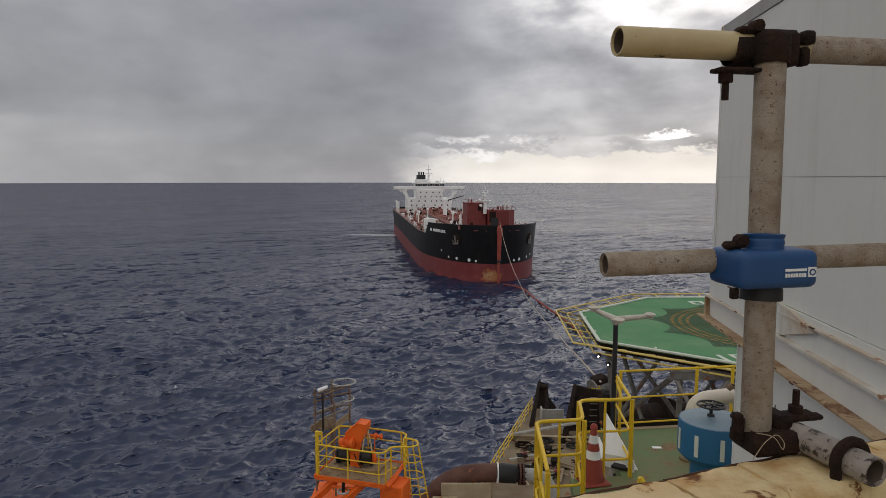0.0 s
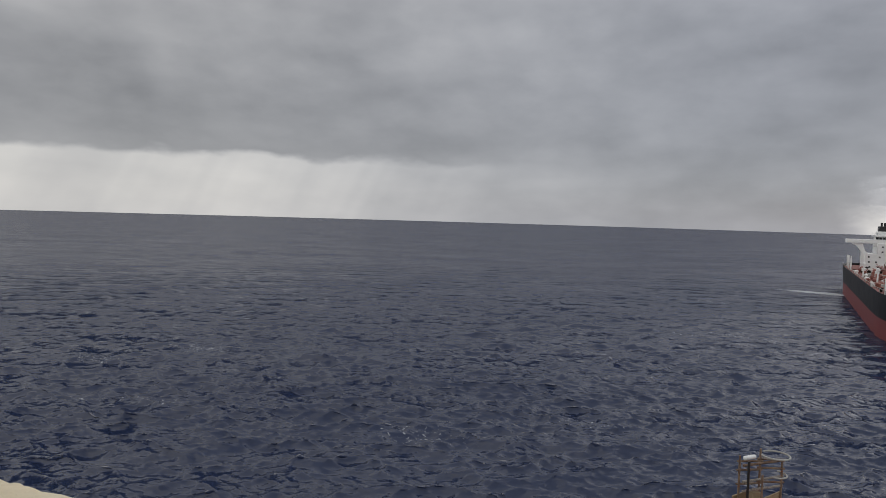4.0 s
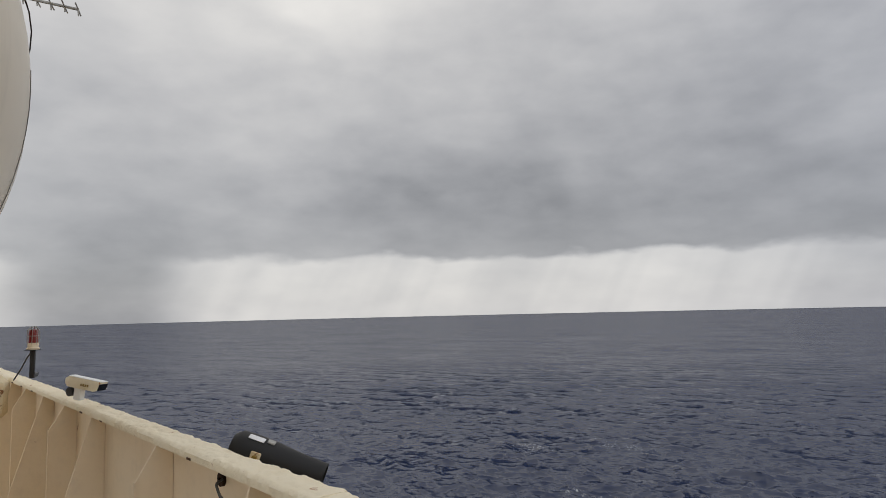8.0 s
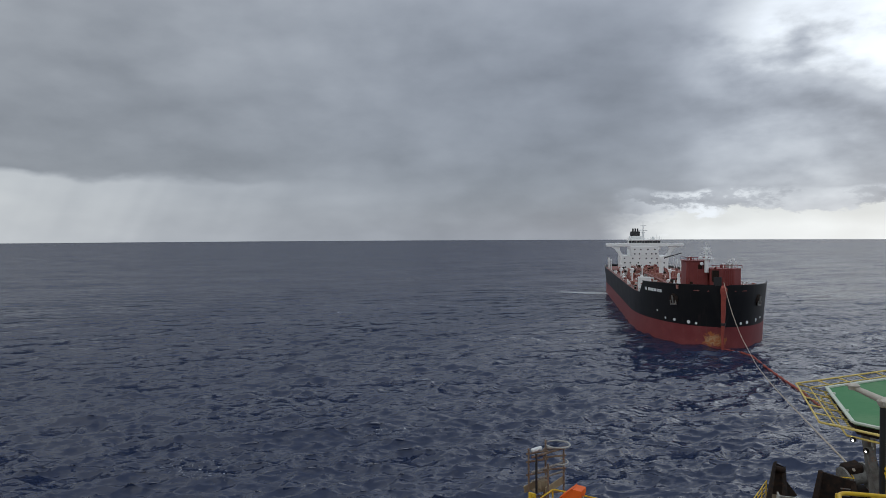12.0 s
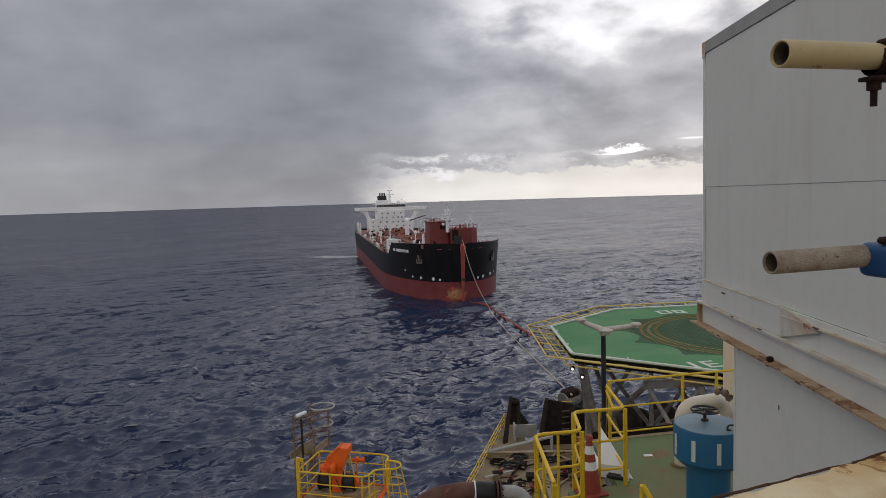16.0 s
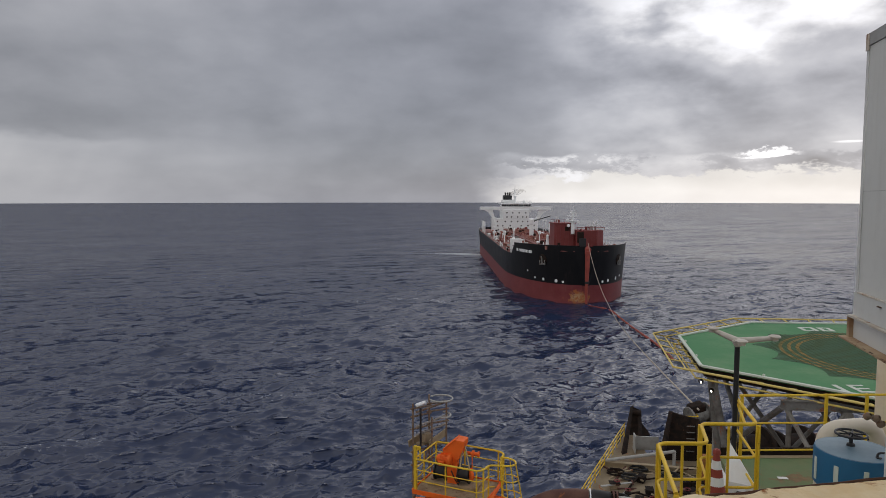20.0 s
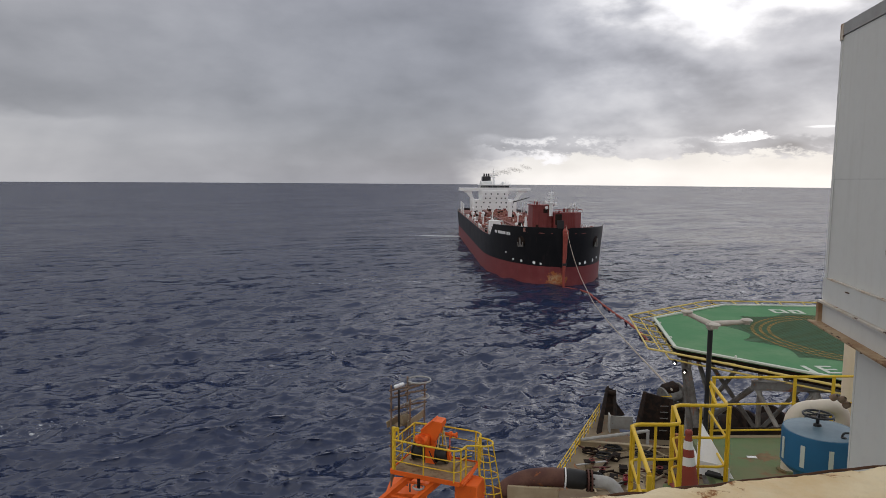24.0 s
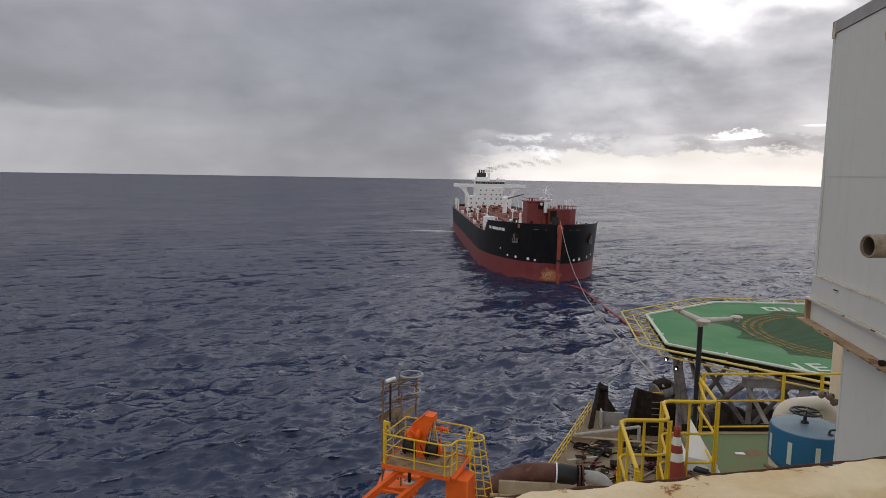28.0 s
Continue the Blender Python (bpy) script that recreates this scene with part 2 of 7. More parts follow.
def boxed(lo, hi, bevel=0.0, m=None):
    return box(bmesh.new(), lo, hi, bevel, m)


def rod(bm, pts, r=0.025, n=8, cap=True, closed=False):
    """A round bar along a polyline."""
    pts = [Vector(p) for p in pts]
    k = len(pts)
    rings = []
    up = None
    for i, p in enumerate(pts):
        if closed:
            d = (pts[(i + 1) % k] - pts[i - 1])
        else:
            d = pts[min(i + 1, k - 1)] - pts[max(i - 1, 0)]
        d.normalize()
        if up is None:
            up = Vector((0, 0, 1)) if abs(d.z) < 0.9 else Vector((1, 0, 0))
        s = d.cross(up).normalized()
        up = s.cross(d).normalized()
        c = 1.0
        if 0 < i < k - 1 or closed:
            a, b = (p - pts[i - 1]).normalized(), (pts[(i + 1) % k] - p).normalized()
            c = 1 / max(0.5, math.cos(a.angle(b, 0) / 2))
        rr = r[i] if isinstance(r, (list, tuple)) else r
        rings.append([bm.verts.new(p + (s * math.cos(t) * (c if c > 1.02 else 1) + up * math.sin(t)) * rr) for t in (2 * math.pi * j / n for j in range(n))])
    for i in range(k if closed else k - 1):
        q, w = rings[i], rings[(i + 1) % k]
        for j in range(n):
            bm.faces.new((q[j], q[(j + 1) % n], w[(j + 1) % n], w[j]))
    if cap and not closed:
        bm.faces.new(rings[0][::-1])
        bm.faces.new(rings[-1])
    return bm


def rodded(pts, r=0.025, n=8, cap=True, closed=False):
    return rod(bmesh.new(), pts, r, n, cap, closed)


def rounded(pts, rad=0.1, seg=4):
    """The polyline with its corners rounded."""
    pts = [Vector(p) for p in pts]
    out = [pts[0]]
    for a, b, c in zip(pts, pts[1:], pts[2:]):
        u, v = (a - b), (c - b)
        d = min(rad, u.length * 0.45, v.length * 0.45)
        p, q = b + u.normalized() * d, b + v.normalized() * d
        for i in range(seg + 1):
            t = i / seg
            out.append((1 - t) ** 2 * p + 2 * t * (1 - t) * b + t * t * q)
    return out + [pts[-1]]


def lathe(bm, profile, n=24, m=None):
    """A body of revolution about z; profile: (radius, height) from bottom to top."""
    rings = []
    for r, h in profile:
        if r < 1e-5:
            v = bm.verts.new((0, 0, h))
            rings.append([v] * n)
        else:
            rings.append([bm.verts.new((r * math.cos(2 * math.pi * j / n), r * math.sin(2 * math.pi * j / n), h)) for j in range(n)])
    for q, w in zip(rings, rings[1:]):
        for j in range(n):
            f = [q[j], q[(j + 1) % n], w[(j + 1) % n], w[j]]
            f = list(dict.fromkeys(f))
            if len(f) > 2:
                bm.faces.new(f)
    if m is not None:
        bmesh.ops.transform(bm, matrix=m, verts=list({v for r in rings for v in r}))
    return bm


def lathed(profile, n=24, m=None):
    return lathe(bmesh.new(), profile, n, m)


def prism(bm, poly, z0, z1, m=None):
    """An upright prism over a plan polygon."""
    a = [bm.verts.new((x, y, z0)) for x, y in poly]
    b = [bm.verts.new((x, y, z1)) for x, y in poly]
    k = len(poly)
    bm.faces.new(a[::-1])
    bm.faces.new(b)
    for i in range(k):
        bm.faces.new((a[i], a[(i + 1) % k], b[(i + 1) % k], b[i]))
    if m is not None:
        bmesh.ops.transform(bm, matrix=m, verts=a + b)
    return bm


def frame_from(p, q, up=(0, 0, 1)):
    """A pose at p whose x axis points to q."""
    x = (Vector(q) - Vector(p)).normalized()
    y = Vector(up).cross(x).normalized()
    z = x.cross(y)
    m = Matrix((x, y, z)).transposed().to_4x4()
    m.translation = p
    return m


def beam(bm, p, q, w=0.2, h=0.3, t=0.02):
    """An H-beam from p to q."""
    m = frame_from(p, q)
    L = (Vector(q) - Vector(p)).length
    box(bm, (0, -w / 2, h / 2 - t), (L, w / 2, h / 2), m=m)
    box(bm, (0, -w / 2, -h / 2), (L, w / 2, -h / 2 + t), m=m)
    box(bm, (0, -t / 2, -h / 2 + t), (L, t / 2, h / 2 - t), m=m)
    return bm


M = {}
M["yellow"] = mat("yellow_paint", (0.78, 0.52, 0.030), 0.5, second=(0.62, 0.37, 0.022), rust=0.22, rscale=9.0, spec=0.35)
M["orange"] = mat("orange_paint", (0.86, 0.145, 0.014), 0.55, second=(0.66, 0.10, 0.012), rust=0.14, rscale=6.0, spec=0.3)
M["cream"] = mat("cream_bulwark_paint", (0.86, 0.73, 0.54), 0.6, second=(0.80, 0.65, 0.45), amount=0.6, scale=2.0, rust=0.15, rscale=5.0, streak=0.2)
M["wallgrey"] = mat("grey_panel_paint", (0.67, 0.675, 0.645), 0.55, second=(0.60, 0.60, 0.56), amount=0.45, scale=0.9, bump=0.04, streak=0.14)
M["wallrust"] = mat("grey_ledge_paint", (0.64, 0.62, 0.56), 0.55, second=(0.46, 0.32, 0.19), amount=0.8, rust=0.33, rscale=6.0, rust_col=(0.17, 0.085, 0.04), streak=0.4)
M["flangerust"] = mat("rust_stained_flange", (0.42, 0.31, 0.19), 0.75, second=(0.26, 0.14, 0.065), amount=1.0, scale=4.0, bump=0.4, rust=0.45, rscale=6.0, rust_col=(0.11, 0.055, 0.028))
M["tube"] = mat("galvanised_tube", (0.40, 0.34, 0.27), 0.8, 0.0, second=(0.25, 0.18, 0.125), scale=30.0, amount=0.95, bump=0.6, bscale=300.0, rust=0.33, rscale=170.0, rust_col=(0.06, 0.03, 0.018))
M["tubecream"] = mat("cream_tube_paint", (0.52, 0.42, 0.23), 0.5, second=(0.38, 0.28, 0.14), scale=8.0, rust=0.22, rscale=30.0, rust_col=(0.05, 0.03, 0.02))
M["rusty"] = mat("rusty_clamp_steel", (0.020, 0.013, 0.011), 0.9, 0.0, second=(0.055, 0.026, 0.016), scale=20.0, amount=0.8, bump=0.9, bscale=120.0, spec=0.2)
M["blueplastic"] = mat("blue_plastic", (0.010, 0.070, 0.21), 0.5, second=(0.010, 0.045, 0.13), scale=12.0, amount=0.3, bump=0.03)
M["white"] = mat("white_paint", (0.86, 0.87, 0.86), 0.5, second=(0.76, 0.76, 0.74), amount=0.4, streak=0.15)
M["black"] = mat("black_paint", (0.012, 0.012, 0.014), 0.5, second=(0.03, 0.03, 0.03), amount=0.5)
# dirty steel, taken near black to hold the shade under the helideck too
M["dark"] = mat("dark_dirty_shaded_steel", (0.016, 0.013, 0.012), 0.9, 0.0, second=(0.045, 0.026, 0.017), amount=0.8, rust=0.2, rscale=5.0, rust_col=(0.07, 0.03, 0.015), spec=0.15)
M["green"] = mat("green_deck_paint", (0.062, 0.225, 0.088), 0.85, second=(0.13, 0.27, 0.125), amount=0.8, scale=0.45, bump=0.15, rust=0.12, rscale=0.9, rust_col=(0.10, 0.16, 0.08))
M["deckgreen"] = mat("worn_green_deck", (0.135, 0.21, 0.085), 0.8, second=(0.20, 0.165, 0.080), amount=1.0, scale=0.9, rust=0.38, rscale=1.3, rust_col=(0.13, 0.085, 0.042))
M["steelgrey"] = mat("grey_girder_paint", (0.21, 0.205, 0.19), 0.7, second=(0.06, 0.05, 0.04), amount=0.7, rust=0.35, rscale=2.0)
M["tank"] = mat("blue_tank_paint", (0.012, 0.125, 0.26), 0.5, second=(0.010, 0.09, 0.185), amount=0.5, scale=3.0, rust=0.1, rscale=5.0)


# ---------------------------------------------------------------- the sea
WIND = Vector((0.62, -0.785, 0.0))  # the way the waves run
# rafts and lines of lasting foam: x, y, half length, half width, turn in degrees, thickness
FOAM = ((-40, 241, 30, 1.9, -4, 0.44), (-62, 233, 14, 1.6, 6, 0.34), (-12, 236, 9, 1.8, 8, 0.34), (-47, 440, 22, 6.0, -6, 0.85), (-36, 437, 10, 5.0, -12, 0.9), (-80, 338, 45, 4.0, 5, 0.20), (-130, 342, 40, 4.5, -6, 0.20),
        (21, 235.5, 5, 1.3, 0, 0.32), (34, 258, 1.6, 9, 12, 0.24), (-166, 82, 9, 7, 30, 0.36), (-158, 108, 13, 7, 20, 0.36), (-120, 70, 12, 6, 25, 0.28), (-70, 90, 14, 6, 20, 0.28), (-48, 118, 12, 5, 10, 0.28), (-150, 295, 14, 6, 10, 0.24), (-134, 63, 3, 1.6, 10, 0.34))


def sea_material():
    m = bpy.data.materials.new("sea_water")
    m.use_nodes = True
    nt = m.node_tree
    g = Graph(nt)
    nt.nodes.remove(nt.nodes["Principled BSDF"])
    co = nt.nodes.new("ShaderNodeTexCoord").outputs["Object"]
    sp = nt.nodes.new("ShaderNodeSeparateXYZ")
    nt.links.new(co, sp.inputs[0])
    x, y = sp.outputs[0], sp.outputs[1]
    # along the crests, and along the wind
    along = g.add(g.mul(x, -WIND.y), g.mul(y, WIND.x))
    wind = g.add(g.mul(x, WIND.x), g.mul(y, WIND.y))
    w = g.vec(g.mul(along, 0.40), wind, 0.0)
    att = nt.nodes.new("ShaderNodeAttribute")
    att.attribute_name = "foam"
    grain = g.noise(g.vec(g.mul(along, 0.7), wind, 0.0), 1.5, 6.0, 0.72, 0.5)
    patch = g.noise(w, 0.02, 3.0, 0.5)
    crest = g.mul(g.smooth(g.add(att.outputs["Fac"], g.mul(g.add(grain, -0.5), 1.3)), 0.90, 1.08), g.smooth(patch, 0.42, 0.58))
    geo = nt.nodes.new("ShaderNodeNewGeometry")
    wp = nt.nodes.new("ShaderNodeSeparateXYZ")
    nt.links.new(geo.outputs["Position"], wp.inputs[0])
    raft = 0.0
    for cx, cy, rx, ry, turn, k in FOAM:
        c, d = math.cos(radians(turn)), math.sin(radians(turn))
        u = g.add(g.mul(g.add(wp.outputs[0], -cx), c), g.mul(g.add(wp.outputs[1], -cy), d))
        v = g.add(g.mul(g.add(wp.outputs[1], -cy), c), g.mul(g.add(wp.outputs[0], -cx), -d))
        v = g.add(v, g.mul(g.add(patch, -0.5), 3.0 * ry))
        raft = g.add(raft, g.mul(g.bump2(u, v, 0.0, 0.0, rx, ry), k))
    raft = g.smooth(g.add(g.m("MINIMUM", raft, 0.8), g.mul(g.add(grain, -0.5), 2.2)), 0.42, 0.62)
    foam = g.mul(g.m("MAXIMUM", crest, raft), 0.85)
    tone = g.noise(w, 0.006, 4.0, 0.55)
    water = g.mix(tone, (0.0195, 0.0300, 0.068), (0.0240, 0.0355, 0.080))
    # ripples finer than the mesh: slopes mostly along the wind
    total = geo.outputs["Normal"]
    for scale, k in ((0.010, 0.32), (0.035, 0.52), (0.11, 0.72), (0.34, 0.70), (1.1, 0.85), (3.6, 0.40)):
        n = nt.nodes.new("ShaderNodeTexNoise")
        nt.links.new(w, n.inputs["Vector"])
        n.inputs["Scale"].default_value, n.inputs["Detail"].default_value, n.inputs["Roughness"].default_value, n.inputs["Distortion"].default_value = scale, 3.0, 0.60, 0.5
        cs = nt.nodes.new("ShaderNodeSeparateXYZ")
        nt.links.new(n.outputs["Color"], cs.inputs[0])
        p, q = g.mul(g.add(cs.outputs[0], -0.5), 2 * k), g.mul(g.add(cs.outputs[1], -0.5), 1.1 * k)
        v = g.vec(g.add(g.mul(p, WIND.x), g.mul(q, -WIND.y)), g.add(g.mul(p, WIND.y), g.mul(q, WIND.x)), 0.0)
        d = nt.nodes.new("ShaderNodeVectorMath")
        d.operation = "ADD"
        nt.links.new(total, d.inputs[0])
        nt.links.new(v, d.inputs[1])
        total = d.outputs[0]
    nn = nt.nodes.new("ShaderNodeVectorMath")
    nn.operation = "NORMALIZE"
    nt.links.new(total, nn.inputs[0])
    # body colour under a gloss that the waves' own masking holds back at low angles
    body = nt.nodes.new("ShaderNodeBsdfDiffuse")
    nt.links.new(g.mix(foam, water, (0.60, 0.63, 0.66)), body.inputs["Color"])
    gloss = nt.nodes.new("ShaderNodeBsdfGlossy")
    gloss.inputs["Roughness"].default_value = 0.08
    fres = nt.nodes.new("ShaderNodeFresnel")
    fres.inputs["IOR"].default_value = 1.33
    for s in (gloss.inputs["Normal"], fres.inputs["Normal"]):
        nt.links.new(nn.outputs[0], s)
    f0 = fres.outputs[0]
    f = g.m("DIVIDE", g.mul(f0, GLOSS_GAIN), g.add(1.0, g.mul(f0, GLOSS_CAP)))
    streak = g.noise(w, 0.022, 5.0, 0.6)
    f = g.mul(f, g.add(0.72, g.mul(streak, 0.5)))
    f = g.mul(f, g.add(1.0, g.mul(foam, -1.0)))
    mx = nt.nodes.new("ShaderNodeMixShader")
    g.put(mx.inputs[0], f)
    nt.links.new(body.outputs[0], mx.inputs[1])
    nt.links.new(gloss.outputs[0], mx.inputs[2])
    nt.links.new(mx.outputs[0], nt.nodes["Material Output"].inputs[0])
    return m


GLOSS_GAIN, GLOSS_CAP = 2.9, 6.3
M["sea"] = sea_material()


def make_sea():
    rng = np.random.default_rng(5)
    rows = [0.0, 12.0]
    r = 24.0
    while r < 4900.0:
        rows.append(r)
        r += min(max(0.42, 1.5 * r * r / (1171 * 38)), r * 0.02)
    rows.append(4900.0)
    rows = np.array(rows)
    # finer to the side that is seen
    fine = np.arange(-52.0, 118.0, 0.13)
    coarse = np.arange(118.0, 308.0, 2.5)
    th = np.radians(np.concatenate([fine, coarse]))
    nr, na = len(rows), len(th)
    R, A = np.meshgrid(rows, th, indexing="ij")
    X, Y = -R * np.sin(A), R * np.cos(A)
    cell = np.maximum(np.gradient(rows)[:, None], R * np.radians(0.13))
    Z = np.zeros_like(X)
    dx, dy = np.zeros_like(X), np.zeros_like(X)
    steep = np.zeros_like(X)
    main = math.atan2(WIND.y, WIND.x)
    count = 92
    for i in range(count):
        lam = 1.1 * (17 / 1.1) ** ((i + rng.random()) / count)
        ang = main + rng.normal(0, 0.50)
        k = 2 * math.pi / lam
        amp = 0.0200 * lam ** 0.56 * (0.6 + 0.8 * rng.random())
        ph = rng.random() * 6.283
        arg = k * (X * math.cos(ang) + Y * math.sin(ang)) + ph
        fade = np.clip((lam / cell - 1.6) / 2.4, 0, 1) * np.clip((2600 - R) / 1500, 0, 1)
        s, c = np.sin(arg) * fade, np.cos(arg) * fade
        Z += amp * s
        dx += amp * math.cos(ang) * c
        dy += amp * math.sin(ang) * c
        steep += amp * k * s
    X, Y = X + 1.25 * dx, Y + 1.25 * dy
    co = np.stack([X, Y, Z], -1).reshape(-1, 3)
    i, j = np.meshgrid(np.arange(nr - 1), np.arange(na), indexing="ij")
    a, b = i * na + j, i * na + (j + 1) % na
    quads = np.stack([a, a + na, b + na, b], -1).reshape(-1, 4)
    me = bpy.data.meshes.new("sea")
    me.vertices.add(len(co))
    me.vertices.foreach_set("co", co.ravel())
    me.loops.add(quads.size)
    me.loops.foreach_set("vertex_index", quads.ravel().astype(np.int32))
    me.polygons.add(len(quads))
    me.polygons.foreach_set("loop_start", np.arange(0, quads.size, 4, dtype=np.int32))
    me.update(calc_edges=True)
    att = me.attributes.new("foam", "FLOAT", "POINT")
    near = steep[rows < 160]
    att.data.foreach_set("value", np.clip(steep.ravel() / (3.4 * near.std()), 0, 1).astype(np.float32))
    me.materials.append(M["sea"])
    me.shade_smooth()
    return tagged(new("sea", me), "dark navy choppy open sea with scattered whitecaps", "sea", kind="structure")


sea = make_sea()


# ---------------------------------------------------------------- the tanker (x across, y aft of the stem, z over the sea)
M["deckred"] = mat("oxide_red_deck", (0.19, 0.050, 0.040), 0.7, second=(0.27, 0.11, 0.085), amount=0.9, scale=0.4)
M["housered"] = mat("dark_red_house_paint", (0.19, 0.028, 0.025), 0.55, second=(0.24, 0.05, 0.045), amount=0.6, scale=0.5)
M["pipepink"] = mat("faded_red_pipe_paint", (0.30, 0.105, 0.08), 0.6, second=(0.40, 0.22, 0.17), amount=0.7, scale=0.6)
M["pipebrown"] = mat("rusty_brown_pipe", (0.085, 0.030, 0.022), 0.75, second=(0.15, 0.07, 0.045), amount=0.8, scale=0.9, rust=0.3, rscale=1.4)
M["hoseorange"] = mat("orange_hose_rubber", (0.33, 0.060, 0.04), 0.7, second=(0.20, 0.04, 0.03), amount=0.6, scale=0.8)
M["glassdark"] = mat("dark_window_glass", (0.015, 0.018, 0.022), 0.1)
M["rope"] = mat("pale_hawser_rope", (0.45, 0.40, 0.33), 0.9, second=(0.35, 0.25, 0.18), amount=0.6)
M["steelpale"] = mat("pale_grey_steel", (0.42, 0.42, 0.40), 0.6, second=(0.3, 0.28, 0.25), amount=0.6, rust=0.12)


def hull_paint(name, base, second, stain):
    """Hull paint in plates, with rust and dirt running down and a rubbed patch at the stem."""
    m = mat(name, base, 0.5, second=second, amount=0.7, scale=0.22, bump=0.04, bscale=1.5)
    nt = m.node_tree
    g = Graph(nt)
    b = nt.nodes["Principled BSDF"]
    old = b.inputs["Base Color"].links[0].from_socket
    co = nt.nodes.new("ShaderNodeTexCoord").outputs["Object"]
    sp = nt.nodes.new("ShaderNodeSeparateXYZ")
    nt.links.new(co, sp.inputs[0])
    mp = nt.nodes.new("ShaderNodeMapping")
    nt.links.new(co, mp.inputs[0])
    mp.inputs["Scale"].default_value = (1.0, 1.0, 0.12)
    run = g.smooth(g.noise(mp.outputs[0], 0.6, 5.0, 0.65), 0.55, 0.75)
    col = g.mix(g.mul(run, 0.35 if stain else 0.10), old, (0.16, 0.10, 0.08))
    b.inputs["Specular IOR Level"].default_value = 0.22
    blot = g.noise(co, 0.7, 6.0, 0.7, 0.4)
    spot = g.bump2(sp.outputs[0], sp.outputs[2], -2.0, 2.2, 5.5, 3.2)
    rub = g.smooth(g.add(g.mul(spot, 0.50), blot), 0.80, 0.88)
    rub = g.mul(rub, g.smooth(sp.outputs[1], 9.0, 5.0))
    col = g.mix(g.mul(rub, stain), col, g.mix(g.smooth(blot, 0.4, 0.6), (0.55, 0.37, 0.19), (0.42, 0.14, 0.04)))
    nt.links.new(col, b.inputs["Base Color"])
    return m


M["hullblack"] = hull_paint("black_hull_paint", (0.0045, 0.0045, 0.006), (0.009, 0.009, 0.010), 0.0)
M["hullred"] = hull_paint("red_boot_topping", (0.19, 0.040, 0.042), (0.25, 0.066, 0.066), 0.8)

BOOT = 6.7  # height of the boot-topping's edge


def half_deck(s):
    w = 24.0 * math.sqrt(max(0.0, 1 - (1 - min(max(s, 0), 50) / 50) ** 2))
    return w * (1 - 0.28 * max(0, (s - 235) / 40) ** 2)


def half_water(s):
    w = 24.0 * math.sqrt(max(0.0, 1 - (1 - min(max(s - 2.0, 0), 56) / 56) ** 2))
    return w * (1 - 0.55 * max(0, (s - 215) / 60) ** 2)


def half(s, z):
    k = min(1, max(0, z / 19.0)) ** 1.4
    return half_water(s) * (1 - k) + half_deck(s) * k


def rim(s):
    """Height of the hull's upper edge, aft of the stem."""
    if s < 30:
        return 20.7 - 0.7 * s / 30
    if s < 35:
        return 20.0 - 4.4 * (s - 30) / 5
    return 15.6


TANKER = pose(20.0, 237.0, 0.0, 0, 0, 7.8)


def on_hull(side, s, z, out=0.12):
    """A pose on the shell plating: x along it, y outwards."""
    d = 0.5
    p = Vector((side * half(s, z), s, z))
    t = (Vector((side * half(s + d, z), s + d, z)) - Vector((side * half(s - d, z), s - d, z))).normalized()
    up = (Vector((side * half(s, z + d), s, z + d)) - p).normalized()
    n = t.cross(up).normalized() * (1 if side < 0 else -1)
    n = n if n.x * side > 0 or n.y < 0 else -n
    x = up.cross(n).normalized()
    m = Matrix((x, n, up)).transposed().to_4x4()
    m.translation = p + n * out
    return m


